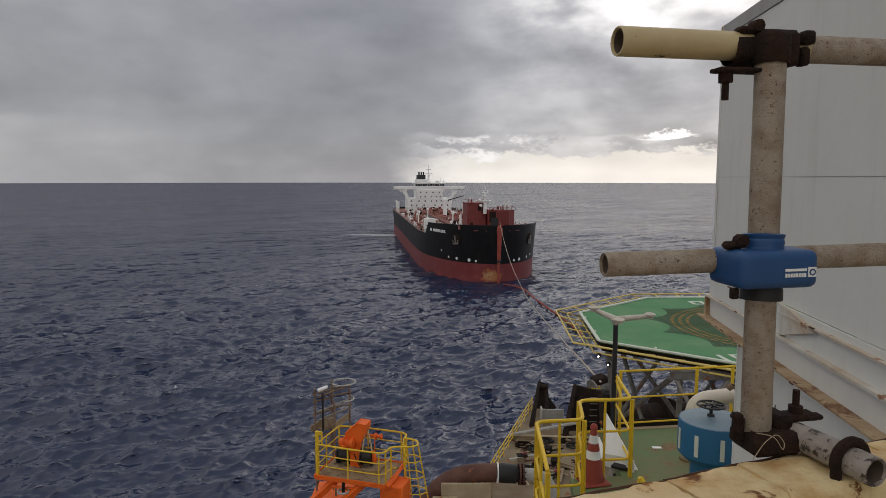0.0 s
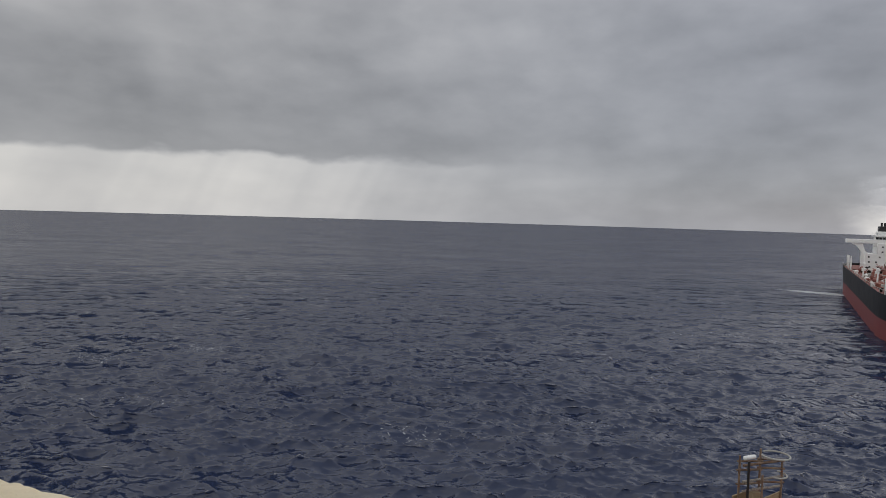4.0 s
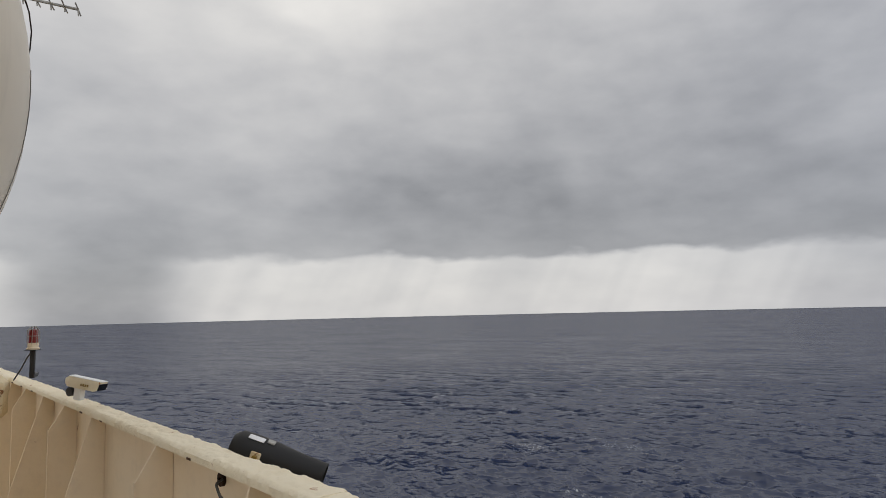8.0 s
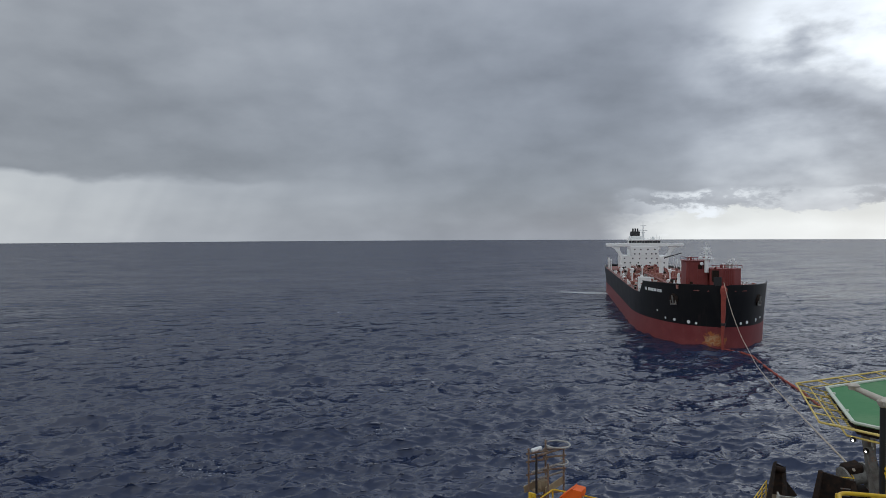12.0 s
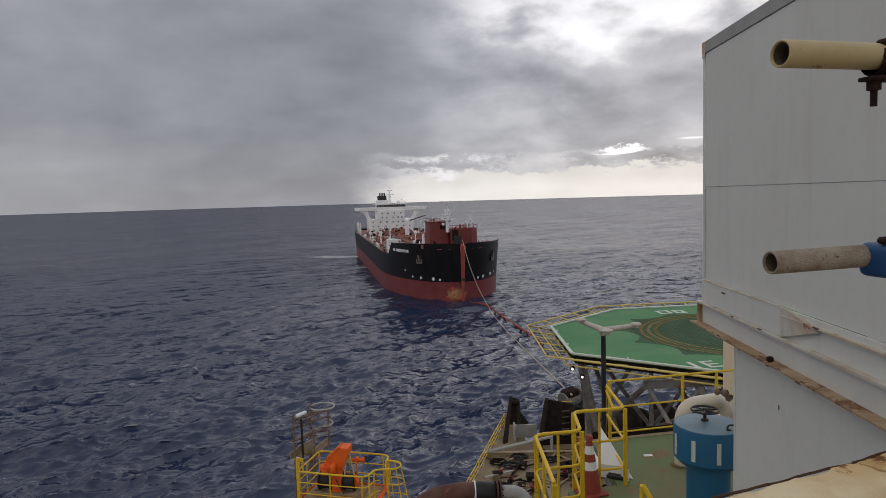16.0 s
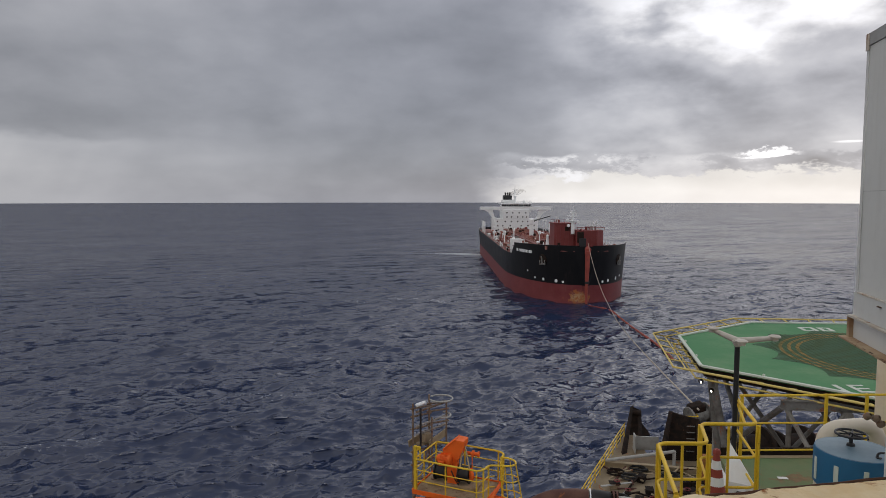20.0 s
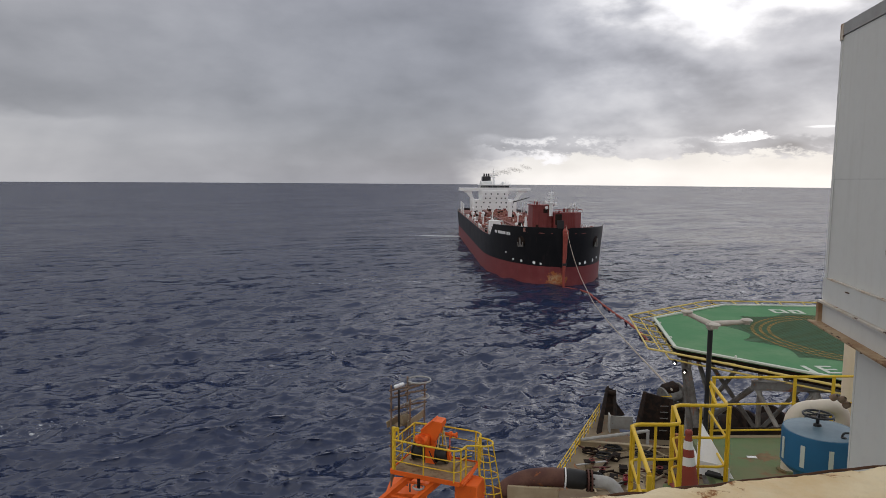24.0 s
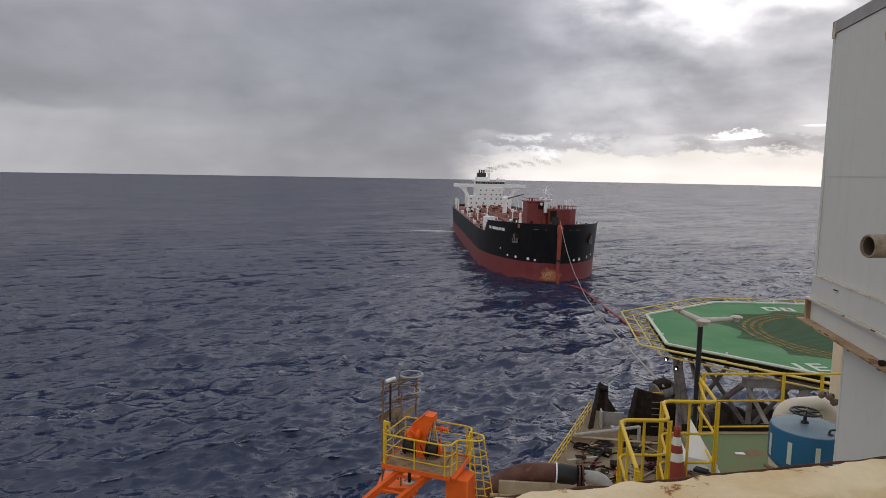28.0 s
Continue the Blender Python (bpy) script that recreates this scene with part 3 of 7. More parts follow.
def make_tanker():
    t = thing("tanker", "black and red shuttle tanker with white bridge, moored by the bow", "ship", TANKER)
    S = [0.0, 0.3, 0.8, 1.6, 3, 5, 7, 9, 12, 15, 20, 25, 30, 32.5, 35, 42, 50, 65, 100, 140, 180, 215, 235, 255, 270]
    levels = [-4.0, 0.0, 1.7, 3.4, 5.0, BOOT, 9.0, 11.5, 14.0, 16.5, 19.0, 20.0]
    for name, lo, hi, m, lab in (("upper_hull", 5, 11, "hullblack", "black painted upper hull"), ("boot_topping", 0, 5, "hullred", "faded red lower hull, rubbed at the stem")):
        bm = bmesh.new()
        rings = []
        for s in S:
            zs = [z if z <= BOOT else BOOT + (z - BOOT) / (20.0 - BOOT) * (rim(s) - BOOT) for z in levels[lo:hi + 1]]
            rings.append([[bm.verts.new((sd * half(s, z), s, z)) for z in zs] for sd in (-1, 1)])
        n = hi - lo
        for a, b in zip(rings, rings[1:]):
            for sd in (0, 1):
                for i in range(n):
                    bm.faces.new((a[sd][i], b[sd][i], b[sd][i + 1], a[sd][i + 1]))
        for i in range(n):
            bm.faces.new((rings[-1][0][i], rings[-1][1][i], rings[-1][1][i + 1], rings[-1][0][i + 1]))
        bmesh.ops.remove_doubles(bm, verts=bm.verts, dist=0.001)
        part(name, bm, M[m], t, lab)
    # decks
    for name, ss, z in (("forecastle_deck", [0.8, 3, 7, 12, 20, 30, 33], 19.0), ("main_deck", [30, 42, 65, 140, 215, 235, 255, 269.5], 14.3)):
        bm = bmesh.new()
        prism(bm, [(-half(s, z) + 0.1, s) for s in ss] + [(half(s, z) - 0.1, s) for s in ss[::-1]], z - 0.3, z)
        part(name, bm, M["deckred"], t, "oxide red steel deck", smooth=False)
    part("forecastle_bulkhead", boxed((-21.6, 32.6, 14.3), (21.6, 33.0, 18.9)), M["deckred"], t)
    # rim bar round the forecastle
    for sd in (-1, 1):
        ss = [0.2, 1.6, 5, 9, 15, 20, 25, 30]
        part("bulwark_rail", rodded([(sd * (half(s, rim(s)) + 0.05), s, rim(s) + 0.1) for s in ss], 0.22, 6), M["hullblack"], t)
        ss = [36, 60, 100, 150, 200, 262]
        rail = part("side_rail", rodded([(sd * (half(s, 15.6) - 0.3), s, 16.7) for s in ss], 0.09, 5), M["steelpale"], t)
        for k in range(24):
            s = 37 + k * 9.6
            x = sd * (half(s, 15.6) - 0.3)
            part("stanchion", rodded([(x, s, 14.3), (x, s, 16.75)], 0.10, 5), M["steelpale"], rail)
    # bow loading house
    part("bow_house_tower", boxed((-9.4, 12, 19), (-1.9, 22, 28.3), 0.25), M["housered"], t, "dark red steel deckhouse")
    bm = bmesh.new()
    prism(bm, [(-1.9, 9), (0.6, 7.4), (5.5, 7.4), (8.2, 10), (8.2, 20), (-1.9, 20)], 19.0, 26.0)
    part("bow_house", bm, M["housered"], t, "dark red steel deckhouse", smooth=False)
    part("roof_edge", boxed((-9.8, 11.6, 28.3), (-1.6, 22.4, 28.6)), M["housered"], t)
    for x0, y0, x1, z in ((-9.4, 12, -1.9, 28.6), (-1.7, 7.6, 8.0, 26.0)):
        rail = part("roof_rail", rodded([(x0, y0 + 9, z + 1.1), (x0, y0, z + 1.1), (x1, y0, z + 1.1), (x1, y0 + 9, z + 1.1)], 0.08, 5), M["housered"], t)
        for k in range(7):
            x = x0 + (x1 - x0) * k / 6
            part("stanchion", rodded([(x, y0, z), (x, y0, z + 1.1)], 0.08, 5), M["housered"], rail)
    for k in range(5):
        part("stiffener", boxed((-8.6 + k * 1.5, 11.8, 19.2), (-8.45 + k * 1.5, 12.0, 28.1)), M["housered"], t)
    for k in range(6):
        part("stiffener", boxed((2.0 + k * 0.62, 7.2, 19.2), (2.12 + k * 0.62, 7.4, 25.8)), M["housered"], t)
    part("tower_door", boxed((-8.2, 11.86, 19.0), (-7.2, 12.02, 21.2), 0.03), M["dark"], t, "dark steel door")
    part("vent_louvre", boxed((-5.6, 11.84, 25.6), (-3.6, 12.02, 27.2), 0.05), M["dark"], t)
    # no hollow here: a dark block whose colour stands for the recess's shade
    part("hose_recess_block", boxed((-1.6, 7.0, 21.5), (0.5, 8.9, 25.4), 0.1), M["dark"], t, "solid dark block, coloured as a shaded recess over the hose chute")
    part("hose_davit", rodded([(-0.6, 8.6, 26.0), (-0.6, 6.2, 26.6), (-0.6, 4.6, 25.8)], 0.28, 8), M["housered"], t)
    for x, y, w, h in ((3.0, 12.5, 1.6, 1.2), (5.6, 14.0, 2.0, 1.5), (-7.4, 16.0, 1.4, 1.1)):
        z0 = 28.6 if x < 0 else 26.0
        part("roof_locker", boxed((x - w / 2, y, z0), (x + w / 2, y + 1.2, z0 + h), 0.08), M["housered" if w < 2 else "steelpale"], t)
    # a black block, its colour in place of the opening's shade
    part("loading_hatch_block", boxed((-1.3, 6.9, 19.0), (1.3, 7.35, 23.2), 0.1), M["black"], t, "solid black block, coloured as a shaded loading opening")
    mast = part("fore_mast", lathed([(0.75, 0), (0.7, 4.2), (0.95, 4.3), (0.95, 5.0), (0.45, 5.1), (0.35, 7.6), (0.12, 7.7), (0.08, 10.5), (0, 10.5)], 12, pose(-2.8, 11, 24.5)), M["white"], t, "white signal mast")
    for z0, r0 in ((29.2, 1.5), (31.0, 1.25), (32.3, 0.9)):
        top = part("mast_platform", lathed([(0, 0), (r0, 0), (r0, 0.12), (0, 0.12)], 14, pose(-2.8, 11, z0)), M["white"], mast)
        part("platform_rail", rodded([(-2.8 + r0 * math.cos(v), 11 + r0 * math.sin(v), z0 + 0.9) for v in np.linspace(0, 2 * math.pi, 15)[:-1]], 0.06, 5, closed=True), M["white"], top)
        for v in np.linspace(0, 2 * math.pi, 7)[:-1]:
            part("stanchion", rodded([(-2.8 + r0 * math.cos(v), 11 + r0 * math.sin(v), z0), (-2.8 + r0 * math.cos(v), 11 + r0 * math.sin(v), z0 + 0.9)], 0.06, 5), M["white"], top)
    part("yard", rodded([(-5.0, 11, 31.2), (-0.6, 11, 31.2)], 0.12, 5), M["white"], mast)
    part("yard", rodded([(-4.2, 11, 33.0), (-1.4, 11, 33.0)], 0.08, 5), M["white"], mast)
    for x, z in ((-4.8, 29.6), (-4.5, 27.6), (-1.0, 29.0)):
        part("searchlight", lathed([(0, -0.5), (0.55, -0.4), (0.6, 0.4), (0.4, 0.6), (0, 0.6)], 10, pose(x, 10.8, z, 90)), M["white"], mast)
    for x, y, z, h in ((4.6, 10, 26, 2.8), (6.0, 11, 26, 3.4), (7.2, 12, 26, 2.2), (3.0, 12, 26, 1.6), (-8.2, 13, 28.6, 1.6), (9.6, 13, 19, 2.4), (11.5, 15, 19, 2.0)):
        part("vent_post", lathed([(0.22, 0), (0.2, h * 0.75), (0.42, h * 0.78), (0.42, h), (0, h)], 8, pose(x, y, z)), M["white"], t)
    part("vent_cowl", lathed([(1.1, 0), (0.75, 1.2), (0.45, 3.2), (0.5, 4.8), (0, 5.2)], 10, pose(-11.6, 14, 19)), M["white"], t, "white tapered vent cowl")
    for x, y in ((-13, 8), (12.5, 9), (-15, 17), (14.5, 18), (-17, 25)):
        part("mooring_bitts", lathed([(0.5, 0), (0.45, 1.1), (0.6, 1.15), (0.6, 1.35), (0, 1.35)], 10, pose(x, y, 19.0)), M["pipepink"], t)
    # hose hanging at the stem
    hose = part("bow_hose", rodded([(0.2, -0.2, 20.2), (0.2, -1.1, 19.8), (0.1, -1.2, 17.0), (0.0, -1.0, 10.0), (-0.1, -0.8, 4.0), (0.0, -0.7, -0.5)], [0.75, 0.95, 0.85, 0.7, 0.5, 0.45], 10), M["hoseorange"], t, "orange red loading hose")
    part("hose_coupling", lathed([(0.7, -0.6), (1.05, -0.5), (1.05, 0.5), (0.7, 0.6)], 10, pose(0.15, -1.2, 18.6)), M["hoseorange"], hose)
    part("hose_coupling", lathed([(0.5, -0.5), (0.75, -0.4), (0.75, 0.4), (0.5, 0.5)], 10, pose(0.0, -1.0, 8.0)), M["black"], hose)
    # anchors, each on a raised disc darkened to paint in its pocket's shade
    for sd in (-1, 1):
        m = on_hull(sd, 10.0, 15.2, 0.0)
        pocket = part("anchor_pocket_disc", lathed([(0, 0.35), (1.5, 0.35), (2.0, 0.2), (2.1, -0.2)], 14, m @ pose(0, 0, 0, -90)), M["dark"], t, "raised dark disc, coloured as the shade of an anchor pocket")
        bm = boxed((-0.25, 0.35, -1.7), (0.25, 0.8, 1.4), 0.06, m)
        box(bm, (-1.5, 0.35, -1.9), (1.5, 0.75, -1.3), 0.1, m)
        box(bm, (-1.5, 0.35, -1.4), (-1.1, 0.7, -0.2), 0.1, m)
        box(bm, (1.1, 0.35, -1.4), (1.5, 0.7, -0.2), 0.1, m)
        part("anchor", bm, M["steelgrey"], pocket, "grey stockless anchor")
    # painted marks low on the bow, and the name as plain bars
    for sd, s, z, r in ((-1, 15.0, 8.0, 0.42), (-1, 10.8, 7.9, 0.55), (-1, 6.0, 7.8, 0.62), (-1, 4.2, 7.6, 0.42), (1, 3.6, 7.8, 0.45), (1, 5.4, 8.0, 0.6), (1, 10.0, 8.3, 0.6), (1, 14.0, 8.8, 0.4), (-1, 19.5, 10.2, 0.35)):
        part("hull_mark", lathed([(0, 0.06), (r, 0.06), (r, -0.1)], 12, on_hull(sd, s, z, 0.04) @ pose(0, 0, 0, -90)), M["white"], t, "white painted hull mark")
    k = 0
    for w in (0.8, 0.9, 0, 1.0, 0.9, 1.0, 0.9, 0.8, 0.9, 0.5, 0.9, 1.0):
        k += 1.15
        if w:
            part("name_bar", boxed((-w / 2, -0.02, -0.55), (w / 2, 0.06, 0.55), 0, on_hull(-1, 28.6 - k * 0.92, 17.6, 0.05)), M["white"], t, "white lettering bar")
    # gear on the main deck
    rng = random.Random(11)
    for x, r in ((-5.5, 0.45), (-3.9, 0.45), (-2.2, 0.6), (0.2, 0.6), (2.4, 0.5), (4.4, 0.45)):
        part("cargo_pipe", rodded([(x, 36, 16.4), (x, 130, 16.4), (x, 208, 16.4)], r, 7), M["pipepink"], t)
    for k in range(17):
        s = 39 + k * 10
        rack = part("pipe_rack", boxed((-7.2, s, 14.3), (-6.9, s + 0.3, 17.6)), M["pipepink"], t)
        part("rack_beam", boxed((-7.2, s, 17.3), (6.2, s + 0.35, 17.7)), M["pipepink"], rack)
    for k in range(150):
        s, x = 40 + rng.random() * 165, rng.uniform(-7.5, 7.5)
        h = 2.6 + rng.random() * 2.2
        if k % 2:
            part("pipe_riser", lathed([(0.35, 0), (0.3, h * 0.6), (0.75, h * 0.62), (0.75, h * 0.72), (0.25, h * 0.8), (0.2, h), (0, h)], 7, pose(x, s, 14.3)), M[("dark", "pipepink", "housered", "white", "pipebrown")[k % 5]], t)
        else:
            part("valve_station", boxed((x - 0.7, s - 1.2, 14.3), (x + 0.7, s + 1.2, 14.3 + h), 0.1), M[("dark", "housered", "pipepink")[rng.randrange(3)]], t)
    part("catwalk", boxed((-9.4, 36, 17.2), (-8.0, 206, 17.4)), M["deckred"], t)
    part("catwalk_rail", boxed((-9.4, 36, 18.3), (-9.25, 206, 18.45)), M["pipepink"], t)
    for k in range(260):
        s = 37 + rng.random() ** 1.3 * 168
        x = rng.choice((-1, -1, 1)) * (7.5 + rng.random() * 14.2)
        h = 0.8 + rng.random() * 2.2
        if k % 3:
            part("deck_valve", lathed([(0.5, 0), (0.5, h * 0.6), (0.9, h * 0.62), (0.9, h * 0.8), (0.3, h * 0.9), (0, h)], 7, pose(x, s, 14.3)), M[("pipepink", "white", "deckred", "pipepink", "dark")[k % 5]], t)
        else:
            part("deck_box", boxed((x - 0.9, s - 1.0, 14.3), (x + 0.9, s + 1.0, 14.3 + h), 0.08), M[("pipepink", "steelpale", "white")[rng.randrange(3)]], t)
    for x, s, h in ((-19, 60, 6), (-19.5, 95, 7), (-20, 150, 7), (-6, 70, 8), (9, 90, 9), (-12, 120, 7), (13, 130, 8), (-18.5, 46, 5), (16, 60, 6), (-10, 48, 5)):
        part("vent_riser", lathed([(0.35, 0), (0.3, h * 0.85), (0.7, h * 0.87), (0.7, h), (0, h + 0.4)], 8, pose(x, s, 14.3)), M["white"], t, "pale vent riser")
    part("store_locker", boxed((-22.4, 40.0, 14.3), (-17.8, 43.6, 20.9), 0.15), M["white"], t, "white deck locker")
    crane = part("hose_crane", lathed([(1.3, 0), (1.1, 9), (1.5, 9.2), (1.5, 11.5), (0, 12)], 12, pose(-1.5, 128, 14.3)), M["white"], t, "white hose handling crane")
    part("jib", rodded([(-1.5, 128, 25.0), (9, 128, 28.0)], [0.4, 0.2], 6), M["black"], crane, "dark crane jib")
    # accommodation and bridge
    house = part("accommodation", boxed((-14.6, 212, 14.3), (14.6, 238, 23.6), 0.25), M["white"], t, "white accommodation block")
    part("upper_house", boxed((-8.8, 212, 23.6), (8.8, 236, 30.0), 0.25), M["white"], house)
    for z, xs in ((16.4, (-12, -8, -4, 0, 4, 8, 12)), (19.2, (-12.4, -9, -4, 3.4, 8, 12)), (22.0, (-12.6, -7.4, -3.2, 1.0, 4.4, 7.6, 12.2)), (25.0, (-6.2, -3.2, 1.0, 4.4, 7.0)), (27.8, (-6.2, -2.4, 2.0, 6.4))):
        for x in xs:
            part("window", boxed((x - 0.42, 211.85, z - 0.42), (x + 0.42, 212.05, z + 0.42)), M["glassdark"], house)
    for z, hw in ((17.8, 14.6), (20.6, 14.6), (23.5, 14.6), (26.4, 8.8)):
        part("storey_ledge", boxed((-hw, 211.8, z - 0.06), (hw, 212.0, z + 0.06)), M["white"], house)
    wing = part("bridge_wing", boxed((-24.2, 212.5, 29.6), (24.2, 217.5, 31.9), 0.2), M["white"], t, "white bridge wings spanning the beam")
    for sd in (-1, 1):
        # curved gusset with an open eye against the house
        bm = bmesh.new()
        outer = [(21.8, 29.7), (18.8, 28.2), (16.9, 25.9), (15.7, 23.4), (15.0, 20.4), (14.8, 14.4)]
        inner = [(15.6, 29.7), (15.2, 27.6), (14.4, 25.4), (13.2, 24.0), (12.2, 23.5), (12.2, 14.4)]
        for (a, b), (c, d) in zip(zip(outer, outer[1:]), zip(inner, inner[1:])):
            vs = [[bm.verts.new((sd * p[0], y, p[1])) for p in (a, b, d, c)] for y in (213.2, 215.6)]
            for i in range(4):
                bm.faces.new((vs[0][i], vs[0][(i + 1) % 4], vs[1][(i + 1) % 4], vs[1][i]))
            bm.faces.new(vs[0])
            bm.faces.new(vs[1])
        part("wing_gusset", bm, M["white"], wing, smooth=False)
        part("house_web", boxed((sd * 10.2 if sd < 0 else 8.7, 213.2, 27.9), (-8.7 if sd < 0 else sd * 10.2, 215.6, 29.7)), M["white"], wing)
        for s in (206, 221, 231):
            part("davit", boxed((sd * 21.4 - 0.35, s, 14.3), (sd * 21.4 + 0.35, s + 0.8, 22.0), 0.08), M["white"], t, "white davit post")
    wheel = part("wheelhouse", boxed((-9.8, 212.8, 31.9), (9.8, 224, 33.6), 0.2), M["white"], t)
    part("wheelhouse_roof", boxed((-10.8, 212.2, 33.6), (10.8, 225, 34.1), 0.1), M["white"], wheel)
    for k in range(12):
        x = -9.0 + k * 1.636
        part("window", boxed((x - 0.7, 212.65, 32.1), (x + 0.7, 212.85, 33.3)), M["glassdark"], wheel)
    rail = part("monkey_rail", rodded([(-10.4, 224, 35.2), (-10.4, 212.6, 35.2), (10.4, 212.6, 35.2), (10.4, 224, 35.2)], 0.09, 5), M["white"], wheel)
    for k in range(11):
        part("stanchion", rodded([(-10.4 + k * 2.08, 212.6, 34.1), (-10.4 + k * 2.08, 212.6, 35.2)], 0.09, 5), M["white"], rail)
    for x, h in ((-9.2, 2.6), (-5.5, 1.4), (4.2, 1.8), (7.6, 3.2), (9.6, 2.2)):
        part("aerial", rodded([(x, 215, 34.1), (x, 215, 34.1 + h)], 0.12, 5), M["white"], wheel)
    part("dome", lathed([(0.3, 0), (0.8, 0.5), (0.9, 1.2), (0.5, 1.9), (0, 2.1)], 12, pose(5.8, 217, 34.1)), M["white"], wheel, "small white aerial dome")
    radar = part("radar_mast", lathed([(0.8, 0), (0.6, 4.5), (1.2, 4.6), (1.2, 5.0), (0.4, 5.1), (0.3, 9.0), (0.16, 9.1), (0.12, 12.4), (0, 12.4)], 8, pose(-0.2, 219, 34.1)), M["white"], t, "white radar mast")
    part("radar_bar", boxed((-3.0, 218.7, 40.0), (2.6, 219.3, 40.5)), M["white"], radar)
    part("radar_bar", boxed((-2.0, 218.7, 43.0), (1.8, 219.2, 43.4)), M["white"], radar)
    funnel = part("funnel", boxed((-7.0, 232, 14.3), (0.5, 244, 36.5), 0.3), M["white"], t, "white funnel casing with black top")
    part("funnel_top", boxed((-6.2, 233, 36.5), (-0.6, 243, 39.6), 0.3), M["black"], funnel)
    for x in (-5.0, -3.4, -1.9):
        part("exhaust_pipe", lathed([(0.55, 0), (0.55, 2.0), (0.4, 2.0), (0.4, 0.4), (0, 0.4)], 10, pose(x, 235.5, 39.6)), M["black"], funnel)
    return t


tanker = make_tanker()


def mooring():
    """The hawser from the bow to the stern, and the hose afloat."""
    pts = [(20.3, 236.2, 22.0), (20.8, 225, 16.6), (21.25, 215, 12.9), (21.6, 200, 9.6), (21.7, 185, 8.3), (21.1, 165, 8.0), (19.2, 130, 10.9), (17.6, 100, 14.0), (15.6, 75, 17.4), (13.0, 53, 21.3)]
    t = thing("mooring_hawser", "pale mooring hawser hanging in a long curve", "rope")
    part("rope", rodded(rounded(pts, 12, 3), 0.085, 6), M["rope"], t)
    pts = [(20.4, 235.6, 0.0), (25.0, 229, 0.25), (27.4, 222.5, 0.3), (28.9, 203.4, 0.3), (30.7, 187.8, 0.3), (32.3, 176, 0.3), (33.4, 163, 0.2), (34.0, 156, -0.6)]
    h = thing("floating_hose", "orange floating loading hose trailing on the water", "hose")
    part("hose", rodded(rounded(pts, 8, 3), 0.20, 8), M["hoseorange"], h)
    for p, q in zip(pts[1:], pts[2:]):
        for k in range(3):
            c = Vector(p).lerp(Vector(q), (k + 0.5) / 3)
            part("hose_float", lathed([(0.2, -1.6), (0.32, -1.3), (0.32, 1.3), (0.2, 1.6)], 10, frame_from(c, q) @ pose(0, 0, 0, 0, 90)), M["hoseorange"], h)


mooring()


# ---------------------------------------------------------------- the platform: bulwark, wall, scaffold
Z = EYE
TOP = Z - 0.45   # upper face of the bulwark's cap
FLOOR = Z - 1.62
M["capflake"] = mat("flaking_cream_cap_paint", (0.80, 0.70, 0.50), 0.7, second=(0.60, 0.43, 0.20), amount=0.75, scale=3.5, bump=1.0, bscale=22.0, rust=0.33, rscale=13.0, rust_col=(0.13, 0.055, 0.02), spec=0.3)
M["caprust"] = mat("rust_stained_ochre_cap_paint", (0.74, 0.60, 0.34), 0.75, second=(0.44, 0.22, 0.06), amount=0.9, scale=9.0, bump=0.5, bscale=60.0, rust=0.36, rscale=13.0, rust_col=(0.11, 0.045, 0.016), spec=0.25)
M["capochre"] = mat("weathered_ochre_cap_paint", (0.80, 0.68, 0.45), 0.7, second=(0.62, 0.42, 0.19), amount=0.8, scale=6.0, bump=0.5, bscale=40.0, rust=0.28, rscale=12.0, rust_col=(0.16, 0.065, 0.022), spec=0.28)
M["capcream"] = mat("chipped_cream_cap_paint", (0.86, 0.77, 0.58), 0.65, second=(0.78, 0.66, 0.45), amount=0.6, scale=3.5, bump=0.6, bscale=26.0, rust=0.22, rscale=11.0, rust_col=(0.22, 0.09, 0.03), spec=0.3)
M["scab"] = mat("brown_rust_scab", (0.09, 0.04, 0.02), 0.9, second=(0.05, 0.025, 0.015), scale=30.0)
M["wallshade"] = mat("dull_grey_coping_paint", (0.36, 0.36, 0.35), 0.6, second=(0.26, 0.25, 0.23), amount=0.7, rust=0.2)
M["radome"] = mat("off_white_radome_shell", (0.72, 0.65, 0.53), 0.4, second=(0.64, 0.56, 0.44), amount=0.5, scale=0.8, streak=0.2, bump=0.02)
M["lensred"] = mat("red_beacon_glass", (0.22, 0.015, 0.012), 0.15)
M["rubber"] = mat("black_rubber", (0.012, 0.012, 0.012), 0.6)
M["deckbeige"] = mat("worn_beige_deck", (0.27, 0.215, 0.135), 0.85, second=(0.14, 0.09, 0.05), amount=0.9, scale=0.3, rust=0.3, rscale=0.9)
M["bore"] = mat("rusty_tube_bore", (0.10, 0.075, 0.06), 0.9, second=(0.16, 0.12, 0.10), scale=40.0)
M["floorbounce"] = mat("worn_beige_bounce_floor", (0.58, 0.48, 0.35), 0.8, second=(0.40, 0.31, 0.21), amount=0.7, scale=0.6, rust=0.2)
M["hullside"] = mat("dark_platform_hull", (0.06, 0.045, 0.04), 0.8, second=(0.12, 0.06, 0.04), amount=0.8, scale=0.3, rust=0.3, rscale=0.5)
M["rustorange"] = mat("rusty_orange_paint", (0.38, 0.14, 0.035), 0.7, second=(0.20, 0.08, 0.03), amount=0.9, scale=2.0, rust=0.4, rscale=4.0)
M["beige"] = mat("beige_panel_paint", (0.42, 0.34, 0.22), 0.7, second=(0.30, 0.22, 0.13), amount=0.7, scale=1.0, rust=0.3, rscale=1.5)
